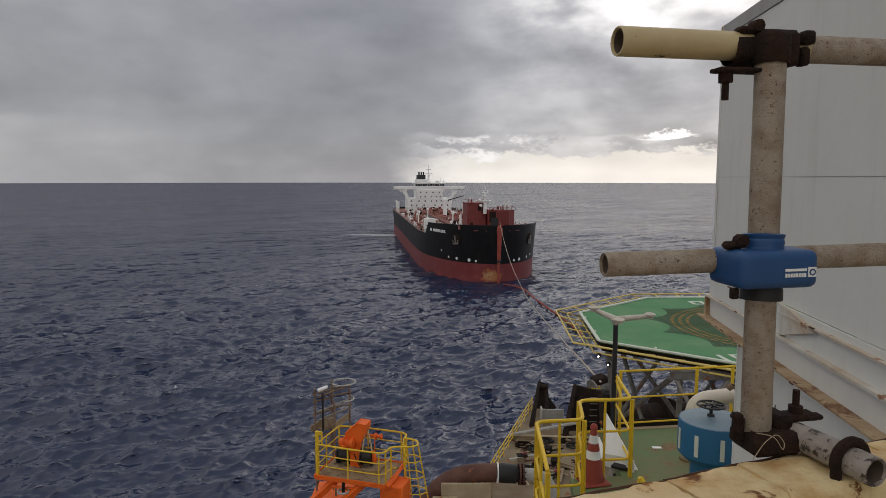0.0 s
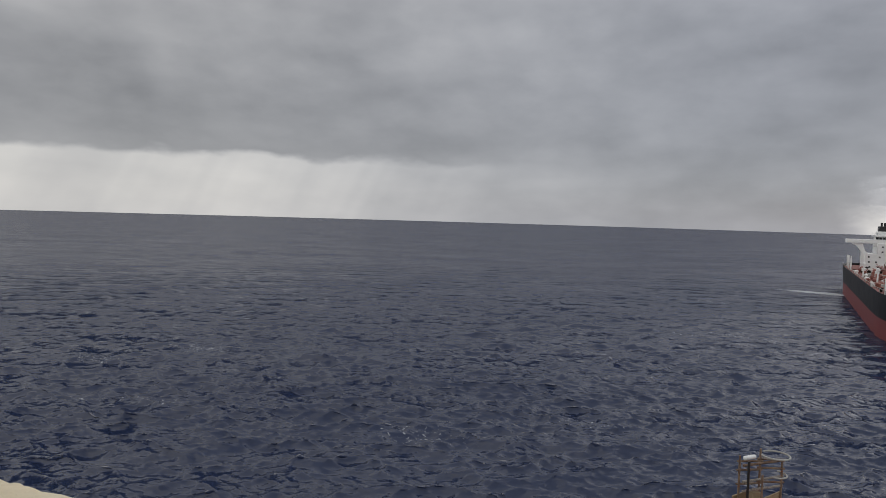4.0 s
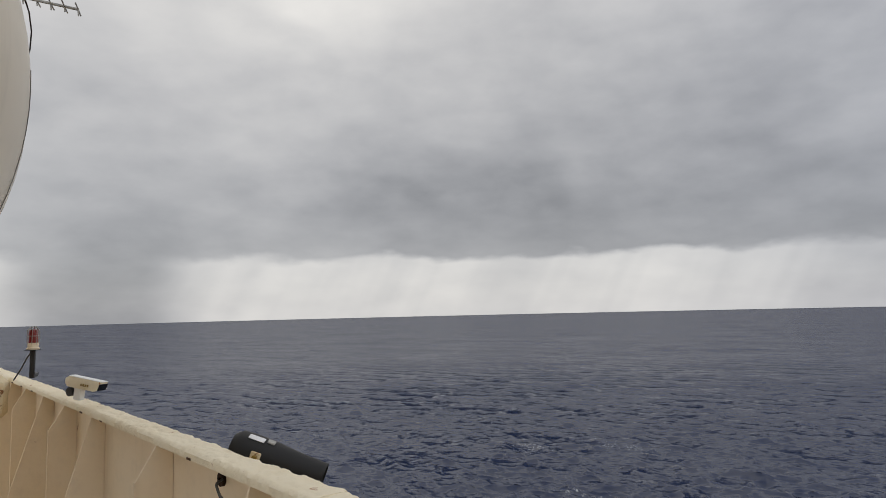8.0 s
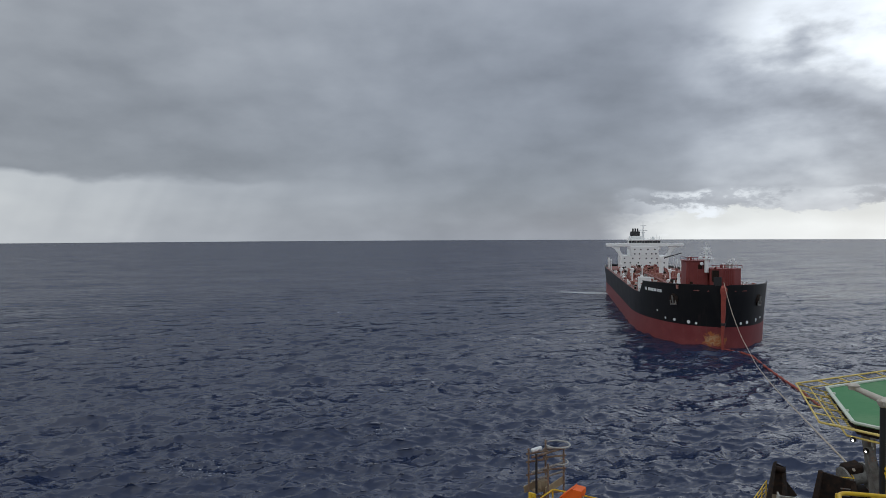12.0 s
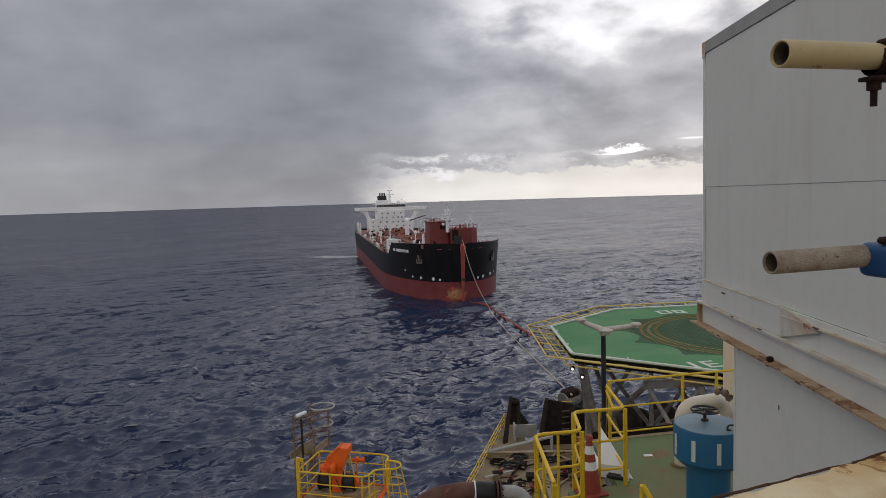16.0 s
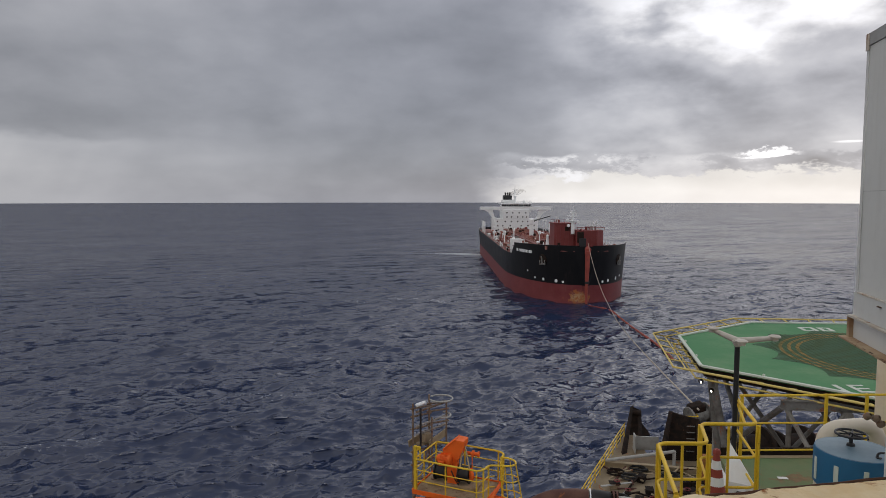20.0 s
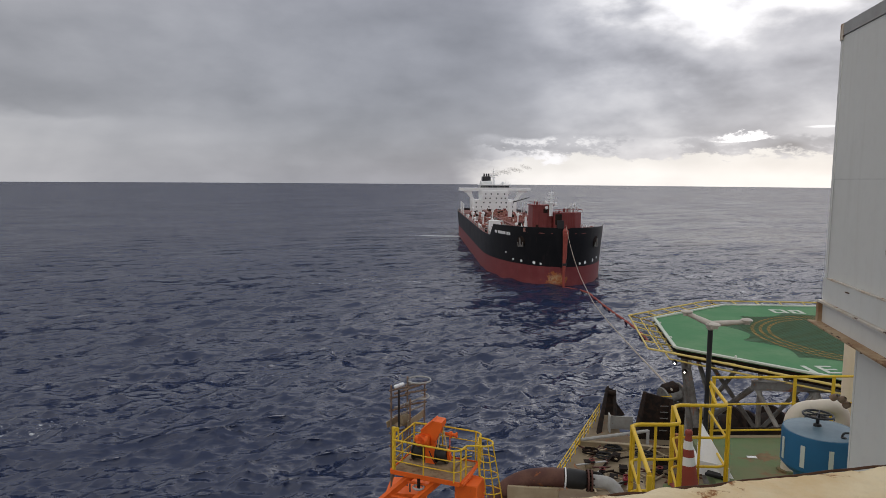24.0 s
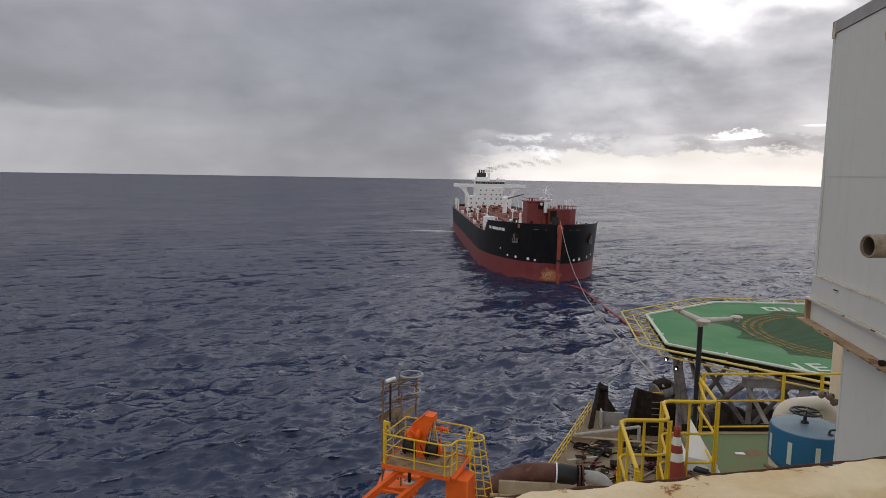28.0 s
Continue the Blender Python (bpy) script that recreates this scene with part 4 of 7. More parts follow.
M["coneorange"] = mat("faded_cone_plastic", (0.33, 0.055, 0.035), 0.6, second=(0.26, 0.05, 0.035), amount=0.5, scale=5.0)
M["plank"] = mat("weathered_plank", (0.36, 0.28, 0.18), 0.85, second=(0.24, 0.18, 0.11), amount=0.8, scale=4.0)
M["wornwhite"] = mat("worn_white_over_black_tube", (0.36, 0.325, 0.29), 0.65, second=(0.20, 0.165, 0.145), amount=0.9, scale=26.0, bump=0.4, bscale=120.0, rust=0.46, rscale=48.0, rust_col=(0.035, 0.028, 0.025))
M["netgreen"] = mat("dark_green_netted_paint", (0.034, 0.115, 0.055), 0.8, second=(0.06, 0.14, 0.065), amount=0.6, scale=1.0)
M["antennapaint"] = mat("grimy_off_white_plastic", (0.58, 0.54, 0.47), 0.6, second=(0.42, 0.36, 0.30), amount=0.7, scale=7.0)
M["netrope"] = mat("landing_net_rope", (0.10, 0.13, 0.06), 0.9)
M["markyellow"] = mat("ochre_deck_marking", (0.33, 0.20, 0.035), 0.75, second=(0.22, 0.16, 0.04), amount=0.6, scale=2.0)
M["markwhite"] = mat("chalky_white_marking", (0.62, 0.66, 0.58), 0.75, second=(0.45, 0.52, 0.42), amount=0.6, scale=2.0)
M["wire"] = mat("pale_tie_wire", (0.45, 0.36, 0.25), 0.6)
M["redpaint"] = mat("red_valve_paint", (0.26, 0.02, 0.03), 0.5, rust=0.15)
M["lamp_glow"] = bpy.data.materials.new("floodlight_glow")
M["lamp_glow"].use_nodes = True
_b = M["lamp_glow"].node_tree.nodes["Principled BSDF"]
_b.inputs["Emission Color"].default_value = (1.0, 0.93, 0.75, 1)
_b.inputs["Emission Strength"].default_value = 6.0

BULWARK = [((-9.6, -2.64), (-1.9, 0.29)), ((-1.9, 0.29), (-0.5, 0.675)), ((-0.5, 0.675), (0.34, 0.9615)), ((0.34, 0.9615), (0.47, 1.016)), ((0.47, 1.016), (0.72, 1.100)), ((0.72, 1.100), (2.3, 1.632))]  # outer edge of the cap, in plan


def make_cap(L, m, seed, width=0.142):
    """A broad flat cap with flaked, wavy edges and a rolled inner lip."""
    bm = bmesh.new()
    n = max(8, int(L / 0.012))
    prof = [(0.0, -0.028), (0.0, -0.006), (-0.006, 0.0)] + [(-0.006 - 0.0102 * j, 0.0) for j in range(1, 12)] + [(-0.128, -0.002), (-0.14, -0.012), (-0.142, -0.032)]
    last = len(prof) - 3
    rings = []
    for i in range(n + 1):
        x = L * i / n
        a = noise.noise(Vector((x * 9, seed, 0))) * 0.013 + noise.noise(Vector((x * 31, seed, 3))) * 0.005
        a += -0.012 * max(0, noise.noise(Vector((x * 2.3, seed, 9)))) ** 0.5 if noise.noise(Vector((x * 2.3, seed, 9))) > 0.12 else 0
        b = noise.noise(Vector((x * 12, seed, 5))) * 0.003
        ring = []
        for k, (y, z) in enumerate(prof):
            y *= width / 0.142
            yy = y + (a if k < 3 else b if k >= last else 0)
            zz = z
            if 1 < k <= last:
                zz += 0.0016 * math.tanh(7 * noise.noise(Vector((x * 16, y * 26, seed)))) + 0.0011 * math.tanh(6 * noise.noise(Vector((x * 45, y * 60, seed + 5)))) + 0.0025 * noise.noise(Vector((x * 6, y * 9, seed + 2)))
            ring.append(bm.verts.new(m @ Vector((x, yy, zz))))
        rings.append(ring)
    for p, q in zip(rings, rings[1:]):
        for k in range(len(prof) - 1):
            bm.faces.new((p[k], p[k + 1], q[k + 1], q[k]))
        bm.faces.new((p[-1], p[0], q[0], q[-1]))
    bm.faces.new(rings[0])
    bm.faces.new(rings[-1])
    return bm


def make_bulwark():
    bw = thing("wall_bulwark", "cream painted steel bulwark with flaking rusty cap and brackets", "bulwark", kind="structure")
    for k, ((x0, y0), (x1, y1)) in enumerate(BULWARK):
        m = frame_from((x0, y0, TOP), (x1, y1, TOP))
        L = math.hypot(x1 - x0, y1 - y0)
        W = (0.106, 0.128, 0.095, 0.112, 0.116, 0.112)[k]
        part("cap", make_cap(L, m, k * 7 + 1, W), M["caprust" if k >= 3 else "capochre" if k == 2 else "capcream"], bw, "flaking ochre cap rail with rust stains" if k >= 2 else "flaking cream cap rail with rust spots")
        part("plate", boxed((0, -0.034, -1.17), (L, -0.024, -0.030), 0, m), M["cream"], bw)
        if k >= 2:
            part("inner_plate", boxed((0, -W - 0.004, -1.17), (L, -W + 0.002, -0.062), 0, m), M["cream"], bw)
            part("slot_bar", boxed((0, -W - 0.010, -0.062), (L, -W + 0.004, -0.052), 0, m), M["cream"], bw)
            xs = np.linspace(0, L, int(L / 0.02))
            part("rust_edge", rodded([m @ Vector((x, 0.004 + 0.004 * noise.noise(Vector((x * 14, k, 1))), -0.005 + 0.003 * noise.noise(Vector((x * 20, k, 7))))) for x in xs], 0.0022, 5), M["scab"], bw, "dark rusted outer edge")
        if k < 2:
            # brackets: wide gussets and narrow ones with a knuckle, by turns
            xs = [-7.0, -6.35, -5.75, -5.15, -4.55, -3.97, -3.03, -2.25, -1.48]
            for i, bx in enumerate(xs):
                if not x0 < bx < x1:
                    continue
                s = (bx - x0) / (x1 - x0) * L
                bm = bmesh.new()
                if i % 2 == 1:
                    poly = [(-0.036, -0.034), (-0.098, -0.034), (-0.43, -1.17), (-0.036, -1.17)]
                else:
                    poly = [(-0.036, -0.034), (-0.098, -0.034), (-0.172, -0.16), (-0.172, -1.17), (-0.036, -1.17)]
                for t0, t1 in ((0.0, 0.011),):
                    a = [bm.verts.new(m @ Vector((s + t0, y, z))) for y, z in poly]
                    b = [bm.verts.new(m @ Vector((s + t1, y, z))) for y, z in poly]
                    bm.faces.new(a)
                    bm.faces.new(b[::-1])
                    for j in range(len(poly)):
                        bm.faces.new((a[j], a[(j + 1) % len(poly)], b[(j + 1) % len(poly)], b[j]))
                br = part("bracket", bm, M["cream"], bw, smooth=False)
                if i % 2 == 0:
                    part("flange", boxed((s - 0.002, -0.178, -1.17), (s + 0.016, -0.1725, -0.16), 0, m), M["cream"], br)
    # rust scabs and drip marks on the cap's inner lip
    rng = random.Random(3)
    (x0, y0), (x1, y1) = BULWARK[0]
    m = frame_from((x0, y0, TOP), (x1, y1, TOP))
    for k in range(8):
        s = 3.2 + rng.random() * 5.0
        w = 0.014 + rng.random() * 0.05
        part("rust_scab", boxed((s, -0.1078, -0.034), (s + w, -0.1035, -0.029 + rng.random() * 0.005), 0.001, m), M["scab"], bw, "dark rust scab")
    return bw


make_bulwark()
# unseen walkway floor, its beige lifted to bounce light onto the bulwark
_bm = bmesh.new()
prism(_bm, [(-9.6, -9), (2.3, -9), (2.3, 1.57), (-0.5, 0.62), (-1.9, 0.24), (-9.6, -2.70)], FLOOR - 0.1, FLOOR)
ob = part("floor", _bm, M["floorbounce"], None, "worn beige walkway deck, unseen, pale to bounce light up")
tagged(ob, category="floor", kind="structure")
# an invented wall behind the eye, unseen, kept low and white for its light
ob = part("wall_back_invented", boxed((-12, -9.3, FLOOR), (8, -9.0, FLOOR + 2.6)), M["white"], None, "plain invented wall, unseen, white to throw light back")
tagged(ob, category="wall", kind="structure")


def make_wall():
    w = thing("wall_funnel_casing", "large grey panelled casing with a rusty ledge and sloping coping", "wall", kind="structure")
    m = frame_from((2.84, 6.90, Z), (2.84 - 0.095 * 6, 6.90 - 6, Z), (0, 0, 1))
    # local: x towards the eye along the wall, y into the wall, z up from the eye's height
    def wb(name, lo, hi, mt, label="", bevel=0.0):
        return part(name, boxed(lo, hi, bevel, m), M[mt], w, label, smooth=False)
    wb("upper_panel", (0.0, 0.0, 0.012), (9.0, 3.0, 1.40), "wallgrey")
    wb("upper_panel", (0.004, 0.003, -0.98), (9.0, 3.0, 0.008), "wallgrey")
    wb("seam_filler", (0.012, 0.008, 0.006), (8.9, 2.9, 0.014), "wallshade")
    wb("corner_strip", (-0.006, -0.006, -0.98), (0.05, 0.0, 1.40), "wallgrey")
    wb("coping", (-0.01, -0.012, 1.404), (9.0, 3.0, 1.52), "wallshade", "darker grey coping strip")
    wb("corner_cap", (-0.014, -0.016, 1.36), (0.06, -0.012, 1.52), "wallrust")
    # ledge: a lying channel girder with two flanges, stepped down at the gusset
    wb("ledge_web", (0.0, -0.02, -1.44), (9.0, 0.0025, -0.985), "wallgrey")
    wb("ledge_top_flange", (0.15, -0.045, -0.985), (1.86, -0.0205, -0.97), "wallrust")
    wb("ledge_box", (0.15, -0.04, -1.21), (1.86, -0.0205, -0.986), "wallgrey")
    wb("ledge_top_flange", (1.86, -0.055, -1.045), (9.0, -0.0205, -1.03), "wallrust")
    wb("ledge_mid_flange", (-0.02, -0.07, -1.235), (9.0, -0.0205, -1.215), "wallrust", "white flange with rusty edge")
    wb("ledge_bottom_flange", (-0.05, -0.13, -1.455), (9.0, 0.06, -1.44), "flangerust", "broad rusty bottom flange")
    wb("ledge_end_plate", (-0.03, -0.06, -1.44), (0.03, -0.0205, -1.236), "flangerust", "rusted end plate")
    bm = bmesh.new()
    tri = [(1.86, -0.975), (1.86, -1.21), (1.875, -1.21), (2.45, -1.06), (1.98, -0.975)]
    a = [bm.verts.new(m @ Vector((x, -0.022, z))) for x, z in tri]
    b = [bm.verts.new(m @ Vector((x, -0.05, z))) for x, z in tri]
    bm.faces.new(a), bm.faces.new(b)
    for j in range(len(tri)):
        bm.faces.new((a[j], a[(j + 1) % 5], b[(j + 1) % 5], b[j]))
    part("gusset", bm, M["wallrust"], w, smooth=False)
    for x in (3.9, 5.2):
        wb("stiffener", (x, -0.066, -1.44), (x + 0.012, -0.0205, -1.236), "wallrust")
    rng = random.Random(8)
    for k in range(16):
        x = 0.3 + rng.random() * 4.2
        z, y = rng.choice(((-1.44, -0.125), (-1.03, -0.058), (-1.215, -0.072), (-1.455, -0.133)))
        wb("rust_scab", (x, y - 0.004, z - 0.006), (x + 0.02 + rng.random() * 0.06, y + 0.012, z + 0.001 + rng.random() * 0.004), "scab", "dark rust scab", 0.002)
    for x, s in ((1.75, 0.045),):
        wb("rusty_lug", (x, -0.11, -1.44), (x + s, -0.06, -1.395), "rusty", "dark rusted lug", 0.01)
    wb("lower_panel", (0.85, 0.0, -4.07), (9.0, 3.0, -1.456), "wallgrey")
    wb("corner_strip", (0.842, -0.005, -4.07), (0.875, -0.0005, -1.46), "wallgrey")
    for x, z in ((1.75, -1.85), (2.3, -2.3), (2.9, -2.0), (1.6, -2.6), (3.4, -2.5)):
        wb("paint_chip", (x, -0.004, z), (x + 0.012, -0.0005, z + 0.04), "rusty")
    return w


make_wall()


# ---------------------------------------------------------------- scaffold tubes, clamps and cover
def hollow(p, q, r, wall=0.004, n=28):
    """A hollow tube from p to q, with a slightly rounded rim."""
    m = frame_from(p, q) @ pose(0, 0, 0, 0, 90)
    L = (Vector(q) - Vector(p)).length
    ri = r - wall
    return lathed([(ri, L), (r, L), (r, 0.002), (r - 0.001, 0.0), (ri + 0.001, 0.0), (ri, 0.002), (ri, L)], n, m)


def make_scaffold():
    sc = thing("scaffold_rail", "rusty scaffold tube guard rail clamped above the bulwark", "scaffold")
    ve, vt = (0.5245, 1.0695, Z - 0.418), (0.5402, 1.117, Z + 0.226)
    part("standard_tube", hollow(ve, vt, 0.0242), M["tube"], sc, "pitted grey brown upright tube")
    part("top_tube", hollow((0.279, 1.0846, Z + 0.219), (0.615, 1.163, Z + 0.2215), 0.0236), M["tubecream"], sc, "chipped cream painted tube with open end")
    part("top_tube_rest", hollow((0.600, 1.1595, Z + 0.2213), (2.1, 1.50, Z + 0.232), 0.0232), M["tube"], sc, "pitted grey brown tube")
    part("mid_tube", hollow((0.269, 1.0911, Z - 0.1404), (2.1, 1.38, Z - 0.112), 0.0206), M["tube"], sc, "pitted grey brown tube with open end")
    part("ledger_tube", hollow((0.636, 0.928, Z - 0.4255), (0.573, 1.130, Z - 0.4255), 0.0225), M["wornwhite"], sc, "worn white tube with black flakes")
    for nm, p, q, r in (("top_tube_bore", (0.279, 1.0846, Z + 0.219), (0.615, 1.163, Z + 0.2215), 0.0193), ("mid_tube_bore", (0.269, 1.0911, Z - 0.1404), (2.1, 1.38, Z - 0.112), 0.0163), ("ledger_bore", (0.636, 0.928, Z - 0.4255), (0.573, 1.130, Z - 0.4255), 0.0182)):
        part(nm, lathed([(0, 0.16), (r, 0.16), (r, 0.004), (r - 0.0006, 0.004), (r - 0.0006, 0.159), (0, 0.159)], 24, frame_from(p, q) @ pose(0, 0, 0, 0, 90)), M["bore"], sc, "dark rusty inside of the tube")
    # upper clamp: two saddles, hinge, bolt with wing nut
    c = (Vector(vt) + Vector((0.012, 0.02, -0.012)))
    m = frame_from(c, c + Vector((0.35, 0.074, 0.003)))
    cl = part("clamp", boxed((-0.042, -0.030, -0.028), (0.034, 0.036, 0.030), 0.008, m), M["rusty"], sc, "dark rusted right angle coupler")
    part("saddle", lathed([(0.0250, -0.022), (0.0280, -0.018), (0.0280, 0.018), (0.0250, 0.022)], 20, frame_from(c + Vector((-0.055, -0.001, 0.0)), c + Vector((0.35, 0.085, 0.003))) @ pose(0, 0, 0, 0, 90)), M["rusty"], cl)
    part("saddle", lathed([(0.0270, -0.024), (0.0300, -0.020), (0.0300, 0.020), (0.0270, 0.024)], 20, frame_from(vt, ve) @ pose(0.016, 0, 0, 0, 90)), M["rusty"], cl)
    bm = boxed((-0.070, -0.016, 0.024), (-0.028, 0.012, 0.036), 0.005, m)
    lathe(bm, [(0, -0.012), (0.010, -0.010), (0.010, 0.010), (0, 0.012)], 10, m @ pose(-0.040, -0.01, 0.036, 90))
    part("hinge", bm, M["rusty"], cl)
    bm = boxed((-0.114, -0.030, -0.040), (-0.030, 0.004, -0.033), 0.002, m)
    lathe(bm, [(0, -0.084), (0.0058, -0.084), (0.0058, -0.056), (0.0115, -0.056), (0.0115, -0.040), (0, -0.040)], 8, m @ pose(-0.094, -0.012, 0))
    part("bolt", bm, M["rusty"], cl)
    bm = boxed((0.040, -0.028, 0.008), (0.062, -0.006, 0.030), 0.004, m)
    box(bm, (0.040, -0.024, -0.026), (0.056, 0.0, 0.004), 0.004, m)
    part("lug", bm, M["rusty"], cl)
    # blue moulded cover over the middle coupler
    p = Vector(ve).lerp(Vector(vt), 0.425)
    p.z = Z - 0.143
    m = frame_from(p, p + Vector((0.36, 0.056, 0.004)))
    bm = boxed((-0.068, -0.050, -0.031), (0.068, 0.054, 0.031))
    bmesh.ops.bevel(bm, geom=bm.edges[:], offset=0.017, segments=4, affect="EDGES", profile=0.6)
    bmesh.ops.transform(bm, matrix=m, verts=bm.verts)
    cover = part("coupler_cover", bm, M["blueplastic"], sc, "blue moulded plastic coupler cover")
    up = frame_from(ve, vt) @ pose(0, 0, 0, 0, 90)
    h = 0.425 * (Vector(vt) - Vector(ve)).length
    part("collar", lathed([(0.030, h + 0.028), (0.033, h + 0.030), (0.031, h + 0.036), (0.033, h + 0.042), (0.031, h + 0.047), (0.034, h + 0.054), (0.030, h + 0.056), (0.027, h + 0.056)], 24, up), M["blueplastic"], cover)
    part("collar", lathed([(0.027, h - 0.054), (0.033, h - 0.054), (0.033, h - 0.036), (0.030, h - 0.030)], 24, up), M["rubber"], cover, "blackened lower collar")
    bm = boxed((0.006, -0.0512, -0.002), (0.043, -0.0500, 0.002), 0, m)
    box(bm, (0.046, -0.0512, -0.012), (0.060, -0.0500, 0.004), 0, m)
    for k in range(8):
        box(bm, (0.006 + k * 0.0047, -0.0512, -0.0115), (0.0093 + k * 0.0047, -0.0500, -0.0055), 0, m)
    part("label_print", bm, M["white"], cover, "white printed maker's mark in plain shapes")
    part("label_ring", lathed([(0.0032, -0.0006), (0.0055, -0.0006), (0.0055, 0.0004), (0.0032, 0.0004)], 14, m @ pose(0.053, -0.0516, -0.004, 90)), M["blueplastic"], cover)
    part("coupler_lug", boxed((-0.070, -0.030, -0.048), (-0.058, -0.018, -0.030), 0.002, m), M["rusty"], cover, "dark rusted lug")
    bm = boxed((-0.070, -0.012, 0.030), (-0.040, 0.012, 0.043), 0.005, m)
    lathe(bm, [(0, -0.010), (0.011, -0.008), (0.011, 0.008), (0, 0.010)], 10, m @ pose(-0.044, -0.006, 0.044, 90))
    part("coupler_ear", bm, M["rusty"], cover, "dark rusted coupler ear")
    # foot clamp
    c = Vector((0.536, 1.074, Z - 0.417))
    m = frame_from(c, c + Vector((0.3, 0.05, 0)))
    bm = boxed((-0.040, -0.046, -0.032), (0.050, 0.036, 0.006), 0.010, m)
    box(bm, (0.014, -0.020, -0.010), (0.050, 0.036, 0.026), 0.008, m)
    box(bm, (0.030, -0.016, 0.014), (0.098, 0.018, 0.025), 0.004, m)
    box(bm, (0.080, -0.010, 0.012), (0.112, 0.012, 0.021), 0.004, m)
    box(bm, (-0.058, -0.016, -0.012), (-0.038, 0.000, 0.030), 0.005, m)
    box(bm, (-0.062, -0.020, 0.024), (-0.044, -0.002, 0.036), 0.004, m)
    foot = part("foot_clamp", bm, M["rusty"], sc, "dark rusted coupler on the cap")
    part("bolt", lathed([(0.0125, 0.024), (0.0125, 0.037), (0.0062, 0.038), (0.0062, 0.064), (0, 0.064)], 6, m @ pose(0.064, 0.002, 0)), M["rusty"], foot)
    part("tie_wire", rodded(rounded([c + Vector(q) for q in ((-0.036, -0.052, -0.030), (-0.018, -0.050, -0.002), (0.004, -0.046, 0.012), (0.016, -0.048, -0.004), (0.012, -0.052, -0.016), (-0.002, -0.050, 0.008), (-0.030, -0.046, 0.012))], 0.01, 3), 0.0007, 5), M["wire"], foot, "thin pale tie wire")
    # strap hook over the lying tube
    m = frame_from((0.636, 0.928, Z - 0.4255), (0.573, 1.130, Z - 0.4255))
    arc = [(0.044, 0.030 * math.cos(a), 0.030 * math.sin(a)) for a in np.linspace(-0.5, math.pi + 0.5, 12)]
    bm = bmesh.new()
    rod(bm, [m @ Vector(q) for q in [(0.044, 0.027, -0.10)] + arc + [(0.044, -0.027, -0.05)]], 0.0085, 8)
    part("hook_strap", bm, M["rusty"], sc, "dark hook bent over the tube")
    return sc


make_scaffold()


# ---------------------------------------------------------------- fittings on the bulwark
def make_radome():
    d = 4.0
    a, e = radians(128.0), radians(15.0)
    c = Vector((-0.19 - d * math.cos(e) * math.sin(a), -0.05 + d * math.cos(e) * math.cos(a), Z + d * math.sin(e)))
    r = d * math.sin(radians(24.3))
    t = thing("radome", "large off-white satellite radome with dark panel seams", "radome", Matrix.Translation(c))
    bm = bmesh.new()
    bmesh.ops.create_uvsphere(bm, u_segments=64, v_segments=40, radius=r)
    part("shell", bm, M["radome"], t)
    ring = [(1.0008 * r * math.cos(u), 1.0008 * r * math.sin(u), 0.04) for u in np.linspace(0, 2 * math.pi, 65)[:-1]]
    part("seam", rodded(ring, 0.0035, 5, closed=True), M["dark"], t, "dark joint between the shell halves", at=pose(0, 0, 0.08 * r, 6, -9))
    for u in (-20, 40, 100, 160, 220, 280):
        arc = [(1.0008 * r * math.cos(v), 0.0, 1.0008 * r * math.sin(v)) for v in np.linspace(-1.3, 0.05, 24)]
        part("seam", rodded(arc, 0.002, 5), M["steelgrey"], t, at=pose(0, 0, 0, 0, 0, u))
    part("pedestal", lathed([(0.6, FLOOR - c.z), (0.5, FLOOR - c.z + 0.3), (0.5, -0.8 * r), (0.75, -0.72 * r)], 20), M["white"], t)


make_radome()


def make_yagi():
    t = thing("yagi_antenna", "small pale comb antenna on a thin boom", "antenna")
    p, q = Vector((-5.0, -1.40, Z + 2.125)), Vector((-5.0, -0.88, Z + 2.06))
    part("boom", rodded([p, q], 0.010, 8), M["steelpale"], t)
    for k in range(6):
        c = p.lerp(q, 0.22 + k * 0.155)
        el = part("element", rodded([c + Vector((0.10, 0, 0.0)), c + Vector((-0.10, 0, -0.0))], 0.005, 6), M["steelpale"], t)
        part("tip", rodded([c, c + Vector((0.0, 0.004, -0.035 - 0.01 * (k % 2)))], 0.005, 6), M["steelpale"], el)
    part("mast", rodded([p, p + Vector((0, -0.3, 0.02)), p + Vector((0, -0.35, -3.7))], 0.02, 8), M["steelpale"], t)


make_yagi()


